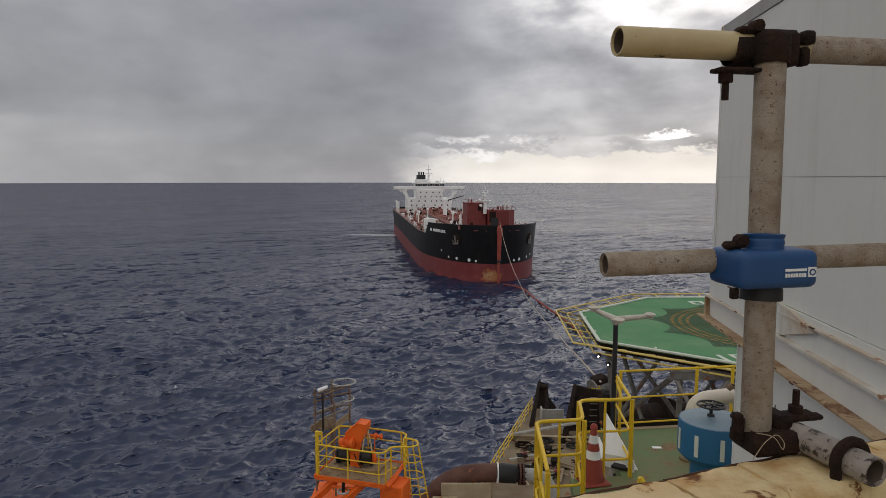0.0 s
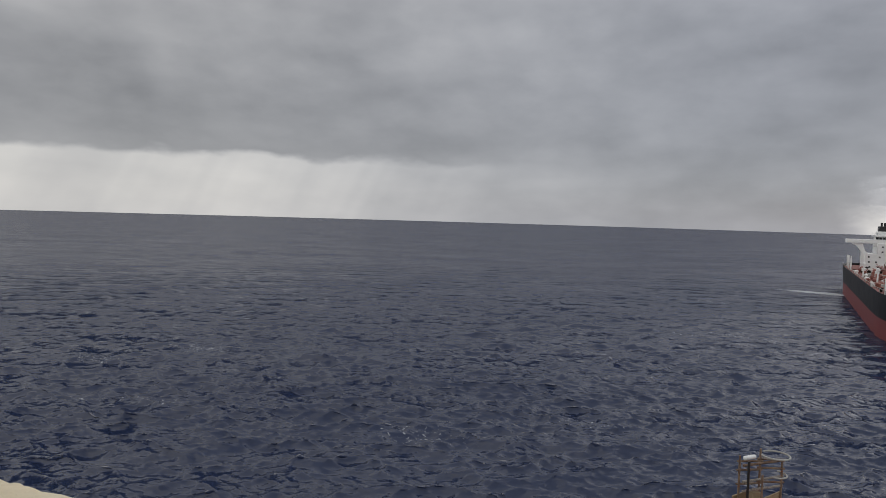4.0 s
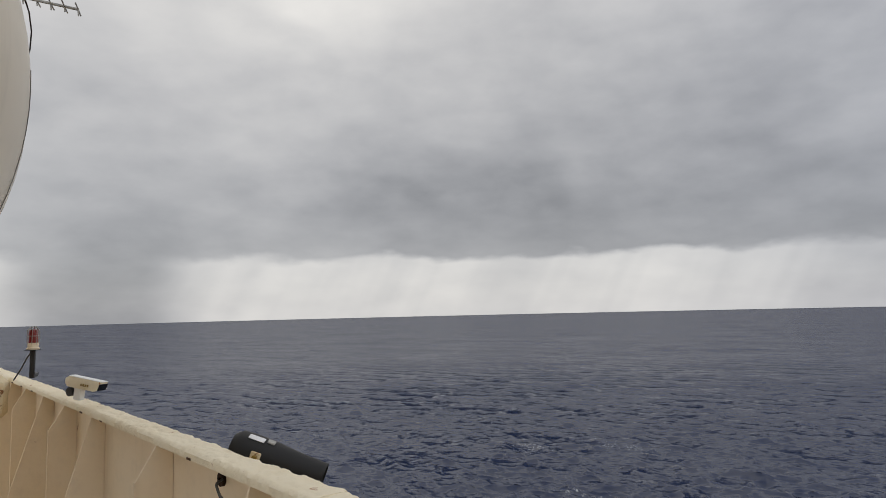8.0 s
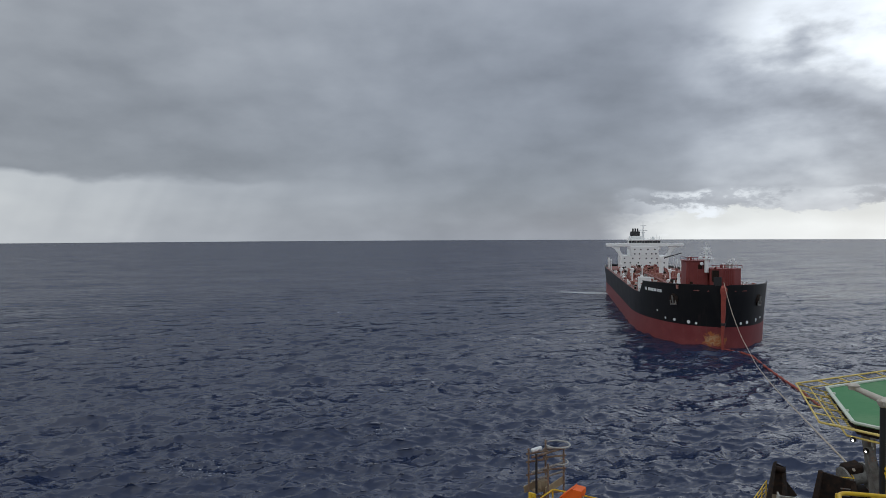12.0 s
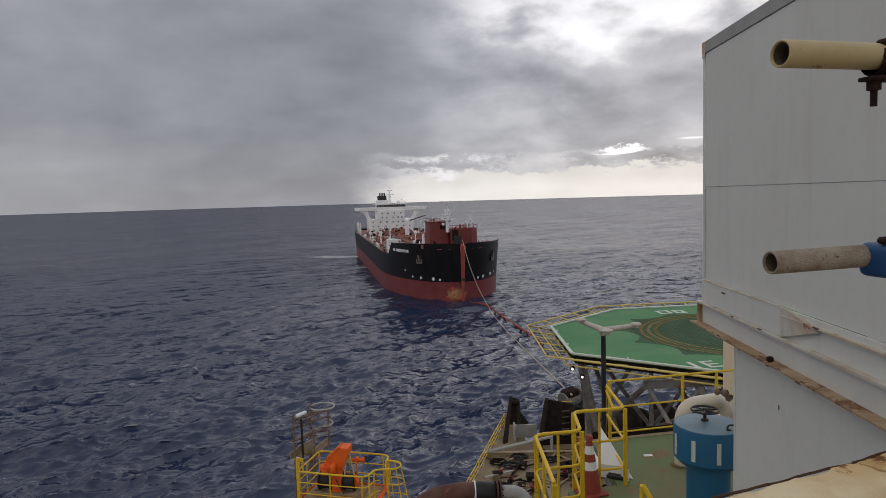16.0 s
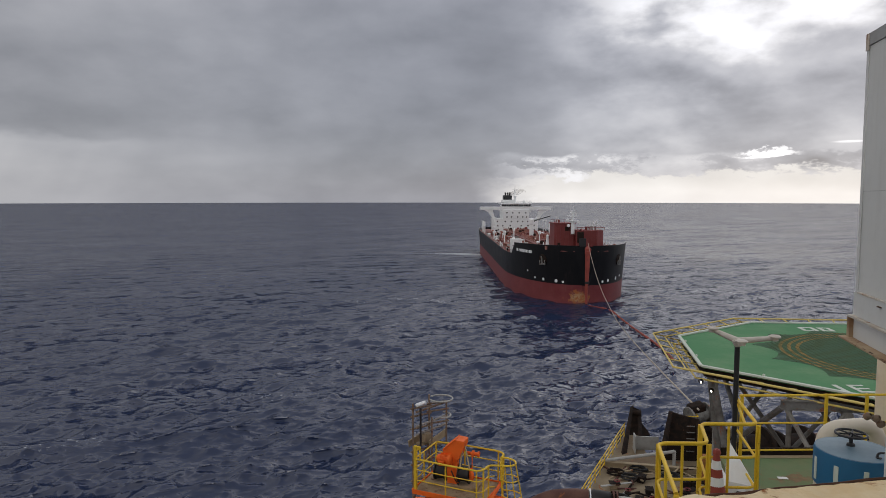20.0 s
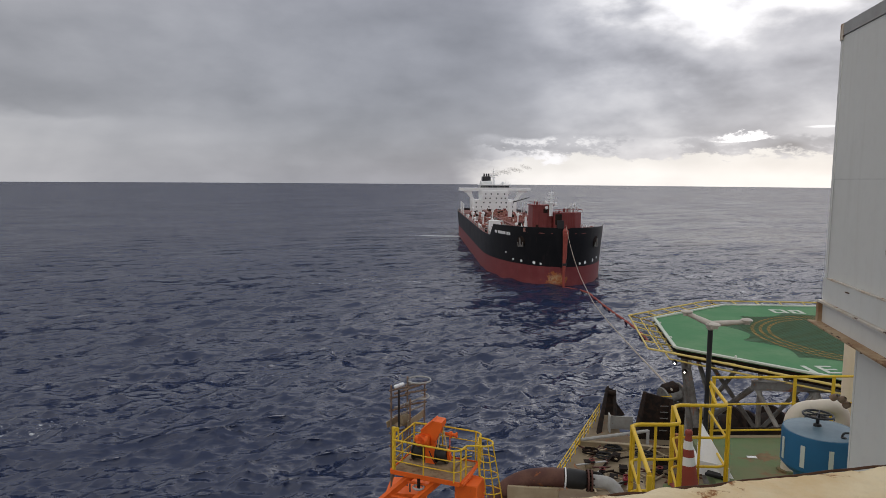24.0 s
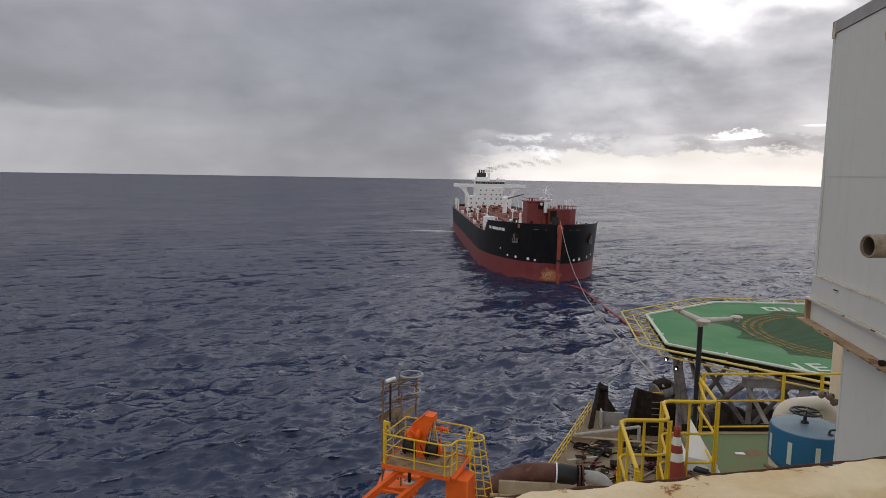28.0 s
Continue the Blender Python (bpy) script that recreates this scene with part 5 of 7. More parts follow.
def make_fittings():
    # beacon on an angle bracket
    b = thing("obstruction_beacon", "red caged obstruction light on a black bracket at the bulwark", "beacon", pose(-4.684, -1.011, Z - 0.172) @ Matrix.Scale(0.8, 4))
    part("base", lathed([(0, 0), (0.040, 0), (0.045, 0.012), (0.036, 0.016), (0.036, 0.05), (0, 0.05)], 16), M["cream"], b)
    part("lens", lathed([(0.030, 0.05), (0.031, 0.12), (0.026, 0.145), (0, 0.155)], 16), M["lensred"], b, "dark red glass lens")
    for k in range(4):
        a = k * math.pi / 4
        arc = [(0.040 * math.cos(a) * math.cos(v), 0.040 * math.sin(a) * math.cos(v), 0.125 + 0.045 * math.sin(v)) for v in np.linspace(0, math.pi, 9)]
        part("cage_wire", rodded([(arc[0][0], arc[0][1], 0.045)] + arc + [(arc[-1][0], arc[-1][1], 0.045)], 0.0022, 5), M["steelpale"], b)
    part("cage_ring", rodded([(0.040 * math.cos(v), 0.040 * math.sin(v), 0.10) for v in np.linspace(0, 2 * math.pi, 17)[:-1]], 0.0022, 5, closed=True), M["steelpale"], b)
    part("bracket", boxed((-0.016, -0.016, -0.20), (0.016, 0.016, -0.002), 0.002), M["black"], b)
    part("bracket_arm", boxed((-0.22, -0.015, -0.205), (0.016, 0.015, -0.179), 0.002, pose(0, 0, 0, 0, 0, 5)), M["black"], b)
    part("plate", boxed((-0.055, -0.045, -0.004), (0.06, 0.045, 0.0), 0.001), M["black"], b)
    part("cable", rodded(rounded([(-0.03, 0, 0.0), (-0.14, -0.06, -0.05), (-0.42, -0.17, -0.17), (-0.62, -0.26, -0.26)], 0.08, 4), 0.006, 6), M["rubber"], b)
    # bullet camera
    c = thing("security_camera", "cream bullet security camera with sun shield on the bulwark", "camera", pose(-4.10, -0.645, Z - 0.338, 0, 8, 50))
    bm = bmesh.new()
    hood = [(-0.105, -0.004), (-0.105, 0.022), (-0.092, 0.031), (0.128, 0.031), (0.112, -0.012), (0.09, -0.020), (-0.09, -0.020)]
    rows = [[bm.verts.new((x, w * (1.0 if zz < 0.025 else 0.72), zz)) for x, zz in hood] for w in (-0.031, 0.031)]
    bm.faces.new(rows[0]), bm.faces.new(rows[1][::-1])
    for i in range(len(hood)):
        bm.faces.new((rows[0][i], rows[0][(i + 1) % len(hood)], rows[1][(i + 1) % len(hood)], rows[1][i]))
    part("body", bm, M["capcream"], c, smooth=False)
    part("sun_shield", boxed((-0.098, -0.020, 0.0315), (0.134, 0.020, 0.0345), 0.001), M["white"], c)
    part("window", boxed((-0.002, -0.027, -0.020), (0.001, 0.027, 0.018), 0.001, pose(0.120, 0, 0.004, 0, 20)), M["glassdark"], c)
    for k in range(4):
        part("print_bar", boxed((0.002 + k * 0.015, -0.0322, -0.004), (0.012 + k * 0.015, -0.0312, 0.008)), M["markyellow"], c, "small worn yellow print")
    part("foot", boxed((-0.055, -0.018, -0.085), (-0.01, 0.018, -0.0205), 0.004), M["white"], c)
    part("knuckle", lathed([(0, -0.02), (0.024, -0.018), (0.024, 0.018), (0, 0.02)], 12, pose(-0.085, 0, -0.050, 90)), M["black"], c)
    # floodlight, a tapered black can outside the cap
    m = frame_from((-2.985, 0.045, Z - 0.505), (-2.86, 0.40, Z - 0.645))
    f = thing("floodlight", "black tapered can floodlight fixed outside the bulwark", "lamp", m)
    part("can", lathed([(0, 0), (0.046, 0.002), (0.066, 0.03), (0.069, 0.09), (0.065, 0.18), (0.056, 0.28), (0.053, 0.385), (0.048, 0.385), (0.050, 0.28), (0, 0.27)], 28, pose(0, 0, 0, 0, 90)), M["rubber"], f)
    part("sticker", boxed((0.06, -0.022, 0.0675), (0.125, 0.006, 0.0705), 0.001, pose(0, 0, 0, 20)), M["white"], f, "white sticker")
    bm = boxed((0.135, -0.012, 0.064), (0.165, 0.012, 0.073), 0.003, pose(0, 0, 0, 20))
    part("lug", bm, M["steelpale"], f)
    bm = boxed((0.095, -0.074, -0.020), (0.135, -0.062, 0.022), 0.003)
    part("pivot_plate", bm, M["capflake"], f)
    part("pivot_bolt", lathed([(0, 0), (0.010, 0.0), (0.010, 0.012), (0, 0.012)], 8, pose(0.115, -0.074, 0.002, 90)), M["markyellow"], f)
    part("stirrup", boxed((0.10, -0.075, -0.18), (0.13, 0.07, -0.062), 0.004), M["rusty"], f)
    # cable dropping inside the bulwark from a rusted hole
    k = thing("cable_drop", "black cable passing through the bulwark by a rusted hole", "cable")
    part("cable", rodded(rounded([(-2.57, 0.010, Z - 0.537), (-2.46, -0.022, Z - 0.528), (-2.34, -0.012, Z - 0.536), (-2.22, 0.004, Z - 0.530), (-2.16, 0.03, Z - 0.556), (-2.05, 0.085, Z - 0.596), (-1.97, 0.127, Z - 0.632), (-1.88, 0.16, Z - 0.74), (-1.82, 0.17, Z - 1.0), (-1.82, 0.17, FLOOR)], 0.03, 4), 0.0045, 8), M["rubber"], k)
    part("grommet", lathed([(0.008, -0.008), (0.024, -0.006), (0.024, 0.006), (0.008, 0.008)], 12, pose(-2.555, -0.002, Z - 0.537, 90, 0, 21)), M["rusty"], k)
    # rounded junction box at the bulwark's far end
    j = thing("junction_box", "cream rounded junction box on the bulwark", "box", pose(-6.35, -1.62, Z - 0.60, 0, 0, 21))
    bm = boxed((-0.13, -0.09, -0.16), (0.13, 0.09, 0.17), 0.05)
    part("body", bm, M["capflake"], j)
    part("hinge_rail", boxed((0.131, -0.085, -0.13), (0.145, -0.06, 0.12), 0.003), M["cream"], j)
    part("stand", boxed((-0.04, -0.04, FLOOR - Z + 0.60), (0.04, 0.04, -0.16)), M["cream"], j)


make_fittings()


# ---------------------------------------------------------------- helideck
M["legpale"] = mat("weathered_leg_paint", (0.33, 0.32, 0.29), 0.7, second=(0.17, 0.14, 0.11), amount=0.8, scale=1.5, rust=0.3, rscale=2.5)
M["netframe"] = mat("faded_yellow_frame_paint", (0.68, 0.52, 0.12), 0.6, second=(0.54, 0.42, 0.16), amount=0.7, scale=2.0, rust=0.25, rscale=3.0)
M["tuberust"] = mat("rust_brown_scaffold_tube", (0.24, 0.17, 0.12), 0.8, second=(0.12, 0.07, 0.045), amount=0.9, scale=6.0, rust=0.35, rscale=12.0)
def make_helideck():
    h = thing("helideck", "green octagonal helideck with yellow circle on steel trusses", "helideck", pose(0, 0, Z - 7.14))
    plan = [(6.90, 28.4), (7.32, 34.5), (12.15, 38.8), (20.5, 39.2), (26.0, 34.5), (26.0, 27.7), (20.8, 22.2), (14.6, 22.3)]
    bm = bmesh.new()
    prism(bm, plan, -0.06, 0.0)
    part("deck_plate", bm, M["green"], h, smooth=False)
    # slab under the whole deck, shade painted in by its near-black colour
    bm = bmesh.new()
    prism(bm, [(x + (16.3 - x) * 0.01, y + (31.3 - y) * 0.01) for x, y in plan], -0.42, -0.064)
    part("edge_girder", bm, M["dark"], h, "dirty edge girder slab, near black for shade under the deck", smooth=False)
    n = len(plan)
    c = Vector((16.3, 31.3, 0))
    for i in range(n):
        p, q = Vector((*plan[i], 0)), Vector((*plan[(i + 1) % n], 0))
        inn = (c - (p + q) / 2).normalized()
        m = frame_from(p, q)
        L = (q - p).length
        part("perimeter_coaming", boxed((0, -0.02, 0.004), (L, 0.13, 0.085), 0.012, m), M["markwhite"], h, "chalky white perimeter coaming")
        d = 1.25
        out_p = p + (p - c).normalized() * d * 1.06 + Vector((0, 0, 0.05))
        out_q = q + (q - c).normalized() * d * 1.06 + Vector((0, 0, 0.05))
        fr = part("safety_frame", rodded([out_p, out_q], 0.042, 6), M["netframe"], h, "faded yellow safety net frame")
        part("frame_rail", rodded([p + (p - c).normalized() * 0.12 - Vector((0, 0, 0.22)), q + (q - c).normalized() * 0.12 - Vector((0, 0, 0.22))], 0.045, 6), M["netframe"], fr)
        part("frame_rail", rodded([p + (p - c).normalized() * 0.75 - Vector((0, 0, 0.06)), q + (q - c).normalized() * 0.75 - Vector((0, 0, 0.06))], 0.03, 6), M["netframe"], fr)
        part("frame_rail", rodded([p + (p - c).normalized() * 0.30 - Vector((0, 0, 0.46)), q + (q - c).normalized() * 0.30 - Vector((0, 0, 0.46))], 0.04, 6), M["netframe"], fr)
        k = max(3, int(L / 1.15))
        for j in range(k + 1):
            a = p.lerp(q, j / k)
            b = out_p.lerp(out_q, j / k)
            part("frame_arm", rodded([a - Vector((0, 0, 0.20)), b], 0.032, 6), M["netframe"], fr)
        # drooping net, strung between the rails
        bm = bmesh.new()
        for j in range(int(L / 0.3)):
            a, b = p.lerp(q, (j + 0.5) / int(L / 0.3)), out_p.lerp(out_q, (j + 0.5) / int(L / 0.3))
            rod(bm, [a - Vector((0, 0, 0.18)), (a + b) / 2 - Vector((0, 0, 0.16)), b], 0.008, 3, cap=False)
        tagged(part("safety_net", bm, M["netrope"], fr, smooth=False), kind="stuff")
        for j in range(2):
            a = p.lerp(q, 0.25 + 0.5 * j) + inn * 0.02
            part("perimeter_light", lathed([(0.055, 0.08), (0.055, 0.13), (0.03, 0.16), (0, 0.165)], 8, Matrix.Translation(a)), M["markwhite"], h)
    # landing circle and its rope net
    bm = bmesh.new()
    cx, cy = 16.4, 31.2
    lobes = lambda a: 6.35 - 0.95 * abs(math.sin(6.5 * a + 0.5)) ** 0.7 + 0.12 * math.sin(3 * a)
    prism(bm, [(cx + lobes(a) * math.cos(a), cy + lobes(a) * math.sin(a)) for a in np.linspace(0, 2 * math.pi, 261)[:-1]], 0.004, 0.008)
    part("net_field", bm, M["netgreen"], h, "dark green scalloped field under the net", smooth=False)
    bm = bmesh.new()
    for k in range(120):
        a0, a1 = 2 * math.pi * k / 120, 2 * math.pi * (k + 1) / 120
        for r0, r1 in ((4.30, 4.46), (4.66, 4.82), (5.02, 5.18)):
            f = [bm.verts.new((cx + r * math.cos(a), cy + r * math.sin(a), 0.012)) for r, a in ((r0, a0), (r1, a0), (r1, a1), (r0, a1))]
            bm.faces.new(f)
    part("landing_circle", bm, M["markyellow"], h, "worn ochre yellow landing circle", smooth=False)
    bm = bmesh.new()
    def reach(dx, dy, o):
        """How far a rope at offset o runs before it meets the lobed border."""
        w = 0.0
        while w < 7.0 and math.hypot(w, o) < lobes(math.atan2(dy * w + (o if dx else 0), dx * w + (0 if dx else o))) - 0.03:
            w += 0.05
        return w
    for k in range(-24, 25):
        o = k * 0.24
        rod(bm, [(cx - reach(-1, 0, o), cy + o, 0.03), (cx + reach(1, 0, o), cy + o, 0.03)], 0.009, 3, cap=False)
        rod(bm, [(cx + o, cy - reach(0, -1, o), 0.035), (cx + o, cy + reach(0, 1, o), 0.035)], 0.009, 3, cap=False)
    tagged(part("rope_net", bm, M["netrope"], h, "taut rope landing net", smooth=False), kind="stuff")
    # "31" read from the other side, and rows of worn bars where no letters can be made out
    def glyph(cells, at, s, name="marking"):
        g = bmesh.new()
        for x0, y0, x1, y1 in cells:
            box(g, (x0 * s, y0 * s, 0.010), (x1 * s, y1 * s, 0.016), m=at)
        part(name, g, M["markwhite"], h, "worn white deck figure", smooth=False)
    three = [(0, 0, 3, 0.8), (0, 2.1, 3, 2.9), (0, 4.2, 3, 5.0), (2.2, 0.8, 3, 2.1), (2.2, 2.9, 3, 4.2)]
    one = [(0, 0, 0.9, 5.0), (0.9, 3.6, 1.5, 4.4)]
    m = pose(12.15, 26.3, 0, 0, 0, 186)
    glyph(three, m, 0.2)
    glyph(one, m @ pose(0.95, 0, 0), 0.2)
    for k, w in enumerate((1.1, 0.9, 0, 0.9, 1.0, 1.0, 0.9)):
        if w:
            glyph([(0, 0, w, 0.25), (0, 0.25, 0.28, 1.1), (w - 0.28, 0.25, w, 1.1), (0, 1.1, w, 1.35)], pose(14.2 + k * 0.98, 36.9, 0), 0.72, "marking_bar")
    for k in range(2):
        glyph([(0, 0, 2.4, 0.35)], pose(15.0 + k, 30.4 + k * 1.5, 0.03), 1.0, "marking_bar")
    # girders and trusses down to the main deck
    zd = -20.5 + 7.14
    for y in (25.5, 29.5, 33.5, 36.5):
        part("cross_girder", beam(bmesh.new(), (9.0, y, -0.62), (24.0, y, -0.62), 0.22, 0.36, 0.03), M["steelgrey"], h, smooth=False)
    cols = ((9.4, 26.4), (11.4, 25.6), (13.4, 25.2), (15.8, 25.2), (18.0, 25.4), (23.0, 26.0), (9.4, 35.4), (13.4, 36.2), (18.0, 36.4), (23.0, 36.0), (11.4, 31.0), (15.0, 31.0))
    for x, y in cols[1:]:
        part("leg", rodded([(x, y, -0.45), (x, y, zd)], 0.11, 10), M["legpale"], h, "weathered pale grey tubular leg")
    for a, b in zip(cols[:5], cols[1:5]):
        for z0, z1 in ((-0.8, -4.6), (-4.6, -8.4)):
            part("brace", rodded([(*a, z0), (*b, z1)], 0.09, 8), M["legpale"], h)
            part("brace", rodded([(*a, z1), (*b, z0)], 0.09, 8), M["legpale"], h)
        part("tie", rodded([(*a, -4.6), (*b, -4.6)], 0.10, 8), M["legpale"], h)
    for a, b in ((cols[0], cols[6]), (cols[2], cols[7]), (cols[4], cols[8]), (cols[6], cols[7]), (cols[7], cols[8])):
        part("brace", rodded([(*a, -1.0), (*b, -6.5)], 0.12, 8), M["steelgrey"], h)
        part("brace", rodded([(*a, -6.5), (*b, -1.0)], 0.12, 8), M["steelgrey"], h)
    part("raking_strut", rodded([(7.3, 28.0, -0.8), (8.9, 29.0, -7.5), (9.6, 29.4, -13.3)], 0.15, 10), M["steelgrey"], h, "grey raking strut")
    part("raking_strut", rodded([(7.9, 31.0, -0.8), (9.4, 33.0, -9.0)], 0.16, 8), M["steelgrey"], h)
    for k, (x, y, z) in enumerate(((6.62, 27.5, -0.42), (7.04, 27.5, -0.79))):
        lampb = part("floodlight", lathed([(0.04, 0.12), (0.09, 0.08), (0.10, -0.03), (0.09, -0.05)], 12, pose(x + 0.05, y + 0.15, z, -100)), M["dark"], h)
        part("lens", lathed([(0, 0.012), (0.034, 0.010), (0.034, -0.02)], 12, pose(x, y - 0.02, z, 80)), M["lamp_glow"], lampb, "lit floodlight lens")
    return h


make_helideck()


# ---------------------------------------------------------------- main deck far below, at the stern
MD = Z - 20.5


def edge_x(y):
    return 4.0 + (y - 45.8) * 0.345


def make_main_deck():
    plan = [(edge_x(6), 6), (edge_x(58.6), 58.6), (9.5, 58.6), (9.1, 53.4), (9.6, 52.6), (13.2, 52.6), (13.4, 57.6), (44, 57.6), (44, 6)]
    bm = bmesh.new()
    prism(bm, plan, -3.0, MD - 0.25)
    ob = part("platform_hull", bm, M["hullside"], None, "dark weathered hull side of the moored production vessel", smooth=False)
    tagged(ob, category="hull", kind="structure")
    bm = bmesh.new()
    prism(bm, plan, MD - 0.246, MD)
    ob = part("main_deck", bm, M["deckbeige"], None, "worn beige steel main deck with rust", smooth=False)
    tagged(ob, category="deck", kind="structure")
    # guard rail along the side
    r = thing("side_guard_rail", "yellow guard rail along the vessel's side", "railing")
    for z in (0.4, 0.75, 1.1):
        part("rail", rodded([(edge_x(40) + 0.1, 40, MD + z), (edge_x(57) + 0.1, 57, MD + z)], 0.04, 6), M["yellow"], r)
    for k in range(13):
        y = 40 + k * 1.4
        part("post", rodded([(edge_x(y) + 0.1, y, MD), (edge_x(y) + 0.1, y, MD + 1.12)], 0.045, 6), M["yellow"], r)
    # dark fairlead chutes standing at the stern
    c = thing("stern_chute", "tall dark rusted stern fairlead plates", "fairlead")
    def slab(pts, th, name="plate", mt="dark"):
        bm = bmesh.new()
        a = [bm.verts.new(p) for p in pts]
        nrm = (Vector(pts[1]) - Vector(pts[0])).cross(Vector(pts[2]) - Vector(pts[0])).normalized() * th
        b = [bm.verts.new(Vector(p) + nrm) for p in pts]
        bm.faces.new(a), bm.faces.new(b[::-1])
        for i in range(len(pts)):
            bm.faces.new((a[i], a[(i + 1) % len(pts)], b[(i + 1) % len(pts)], b[i]))
        return part(name, bm, M[mt], c, smooth=False)
    slab([(8.75, 58.2, MD + 2.2), (9.35, 58.0, MD + 2.0), (9.3, 57.2, MD), (8.2, 57.2, MD)], 0.35)
    slab([(8.75, 58.2, MD + 2.3), (8.9, 58.4, MD + 2.3), (7.6, 53.0, MD + 0.02), (7.2, 52.6, MD + 0.02)], 0.25)
    slab([(9.35, 58.0, MD + 2.0), (9.5, 58.2, MD + 2.0), (9.1, 54.5, MD + 0.02), (8.8, 54.2, MD + 0.02)], 0.25)
    slab([(9.3, 58.0, MD + 1.2), (10.2, 57.4, MD + 0.02), (9.3, 57.0, MD + 0.02)], 0.3)
    part("roller", rodded([(8.6, 57.8, MD + 1.9), (9.4, 57.6, MD + 1.8)], 0.22, 10), M["dark"], c)
    c2 = c = thing("stern_chute", "broad dark stern fairlead frame with ladder rungs", "fairlead")
    slab([(10.9, 52.3, MD + 3.7), (12.9, 52.3, MD + 3.2), (12.9, 52.0, MD), (10.2, 52.0, MD)], 0.3)
    slab([(10.9, 52.3, MD + 3.7), (11.0, 52.6, MD + 3.7), (9.7, 49.6, MD + 0.02), (9.4, 49.3, MD + 0.02)], 0.3)
    slab([(12.9, 52.3, MD + 3.2), (13.0, 52.6, MD + 3.2), (12.9, 49.6, MD + 0.02), (12.6, 49.3, MD + 0.02)], 0.3)
    for k in range(5):
        part("rung", rodded([(11.9, 51.9, MD + 0.8 + k * 0.5), (12.5, 51.9, MD + 0.8 + k * 0.5)], 0.04, 6), M["steelgrey"], c2)
    # capstan gear behind it
    g = thing("capstan_gear", "dark guarded capstan gear at the stern", "machinery")
    part("housing", boxed((12.4, 53.2, MD), (14.3, 55.0, MD + 2.2), 0.12), M["dark"], g)
    part("drum", lathed([(0, -0.9), (0.9, -0.85), (0.9, -0.7), (0.55, -0.65), (0.55, 0.65), (0.9, 0.7), (0.9, 0.85), (0, 0.9)], 16, pose(13.3, 54.0, MD + 3.0, 0, 78, 20)), M["steelgrey"], g)
    part("hood", boxed((-0.7, -0.5, 0), (0.6, 0.5, 0.7), 0.15, pose(13.2, 54.1, MD + 3.3, 8, -14, 15)), M["dark"], g)
    part("gear_case", boxed((14.1, 53.4, MD), (14.9, 54.6, MD + 3.4), 0.2), M["steelgrey"], g)
    part("platform", boxed((11.2, 52.8, MD + 2.2), (13.0, 53.8, MD + 2.28)), M["steelgrey"], g)
    for k in range(6):
        part("guard_bar", rodded([(11.2 + k * 0.34, 52.8, MD + 2.28), (11.2 + k * 0.34, 52.8, MD + 3.3)], 0.03, 5), M["tuberust"], g)
    part("guard_rail", rodded([(11.2, 52.8, MD + 3.3), (12.95, 52.8, MD + 3.3), (12.95, 53.8, MD + 3.3)], 0.04, 5), M["yellow"], g)
    part("guard_rail", rodded([(11.2, 52.8, MD + 2.8), (12.95, 52.8, MD + 2.8)], 0.03, 5), M["tuberust"], g)
    part("sheave", lathed([(0.1, -0.12), (0.55, -0.12), (0.42, 0), (0.55, 0.12), (0.1, 0.12)], 16, pose(12.6, 53.0, MD + 1.6, 90, 0, 10)), M["dark"], g)
    part("rusty_post", rodded([(14.6, 52.9, MD), (14.6, 52.9, MD + 3.2)], 0.14, 8), M["tuberust"], g)
    # pale breakwater plates and a girder on the deck
    b = thing("breakwater_plate", "pale grey upright plates on the main deck", "plate")
    part("plate", boxed((8.2, 53.9, MD), (10.2, 54.0, MD + 1.1)), M["steelpale"], b)
    part("plate", boxed((10.9, 53.0, MD), (12.2, 53.1, MD + 1.3)), M["steelpale"], b)
    part("plate", boxed((8.2, 53.0, MD), (8.3, 53.9, MD + 1.4)), M["steelpale"], b)
    b = thing("deck_girder", "pale steel girder lying across the deck", "girder")
    part("girder", beam(bmesh.new(), (5.2, 50.0, MD + 0.25), (13.4, 49.3, MD + 0.25), 0.35, 0.45, 0.04), M["beige"], b, smooth=False)
    part("strut", rodded([(5.2, 50.0, MD + 0.45), (10.6, 50.0, MD + 1.45)], 0.13, 8), M["steelpale"], b, "pale diagonal strut")
    part("prop", rodded([(10.6, 50.0, MD), (10.6, 50.0, MD + 1.5)], 0.13, 8), M["steelpale"], b)
    # clutter of hoses, valves and scrap between
    rng = random.Random(21)
    for k in range(90):
        x, y = 5.6 + rng.random() * 9.5, 42.5 + rng.random() * 7.5
        if x < edge_x(y) + 0.8:
            continue
        kind = (0, 0, 3, 0, 2, 0, 3, 0, 1, 0)[k % 10]
        if kind == 0:
            t = thing("scrap_bar", "rusty steel bar lying on the deck", "bar", pose(x, y, MD + 0.12, 0, rng.uniform(-20, 20), rng.uniform(0, 180)))
            part("bar", boxed((-1.1, -0.06, -0.05), (1.1, 0.06, 0.05), 0.01), M[rng.choice(("plank", "pipebrown", "beige", "dark"))], t)
        elif kind == 1:
            t = thing("deck_valve", "small red and dark deck valve", "valve", pose(x, y, MD))
            part("body", lathed([(0.16, 0), (0.14, 0.3), (0.24, 0.32), (0.24, 0.42), (0.09, 0.45), (0.08, 0.6)], 10), M[rng.choice(("redpaint", "dark", "pipebrown"))], t)
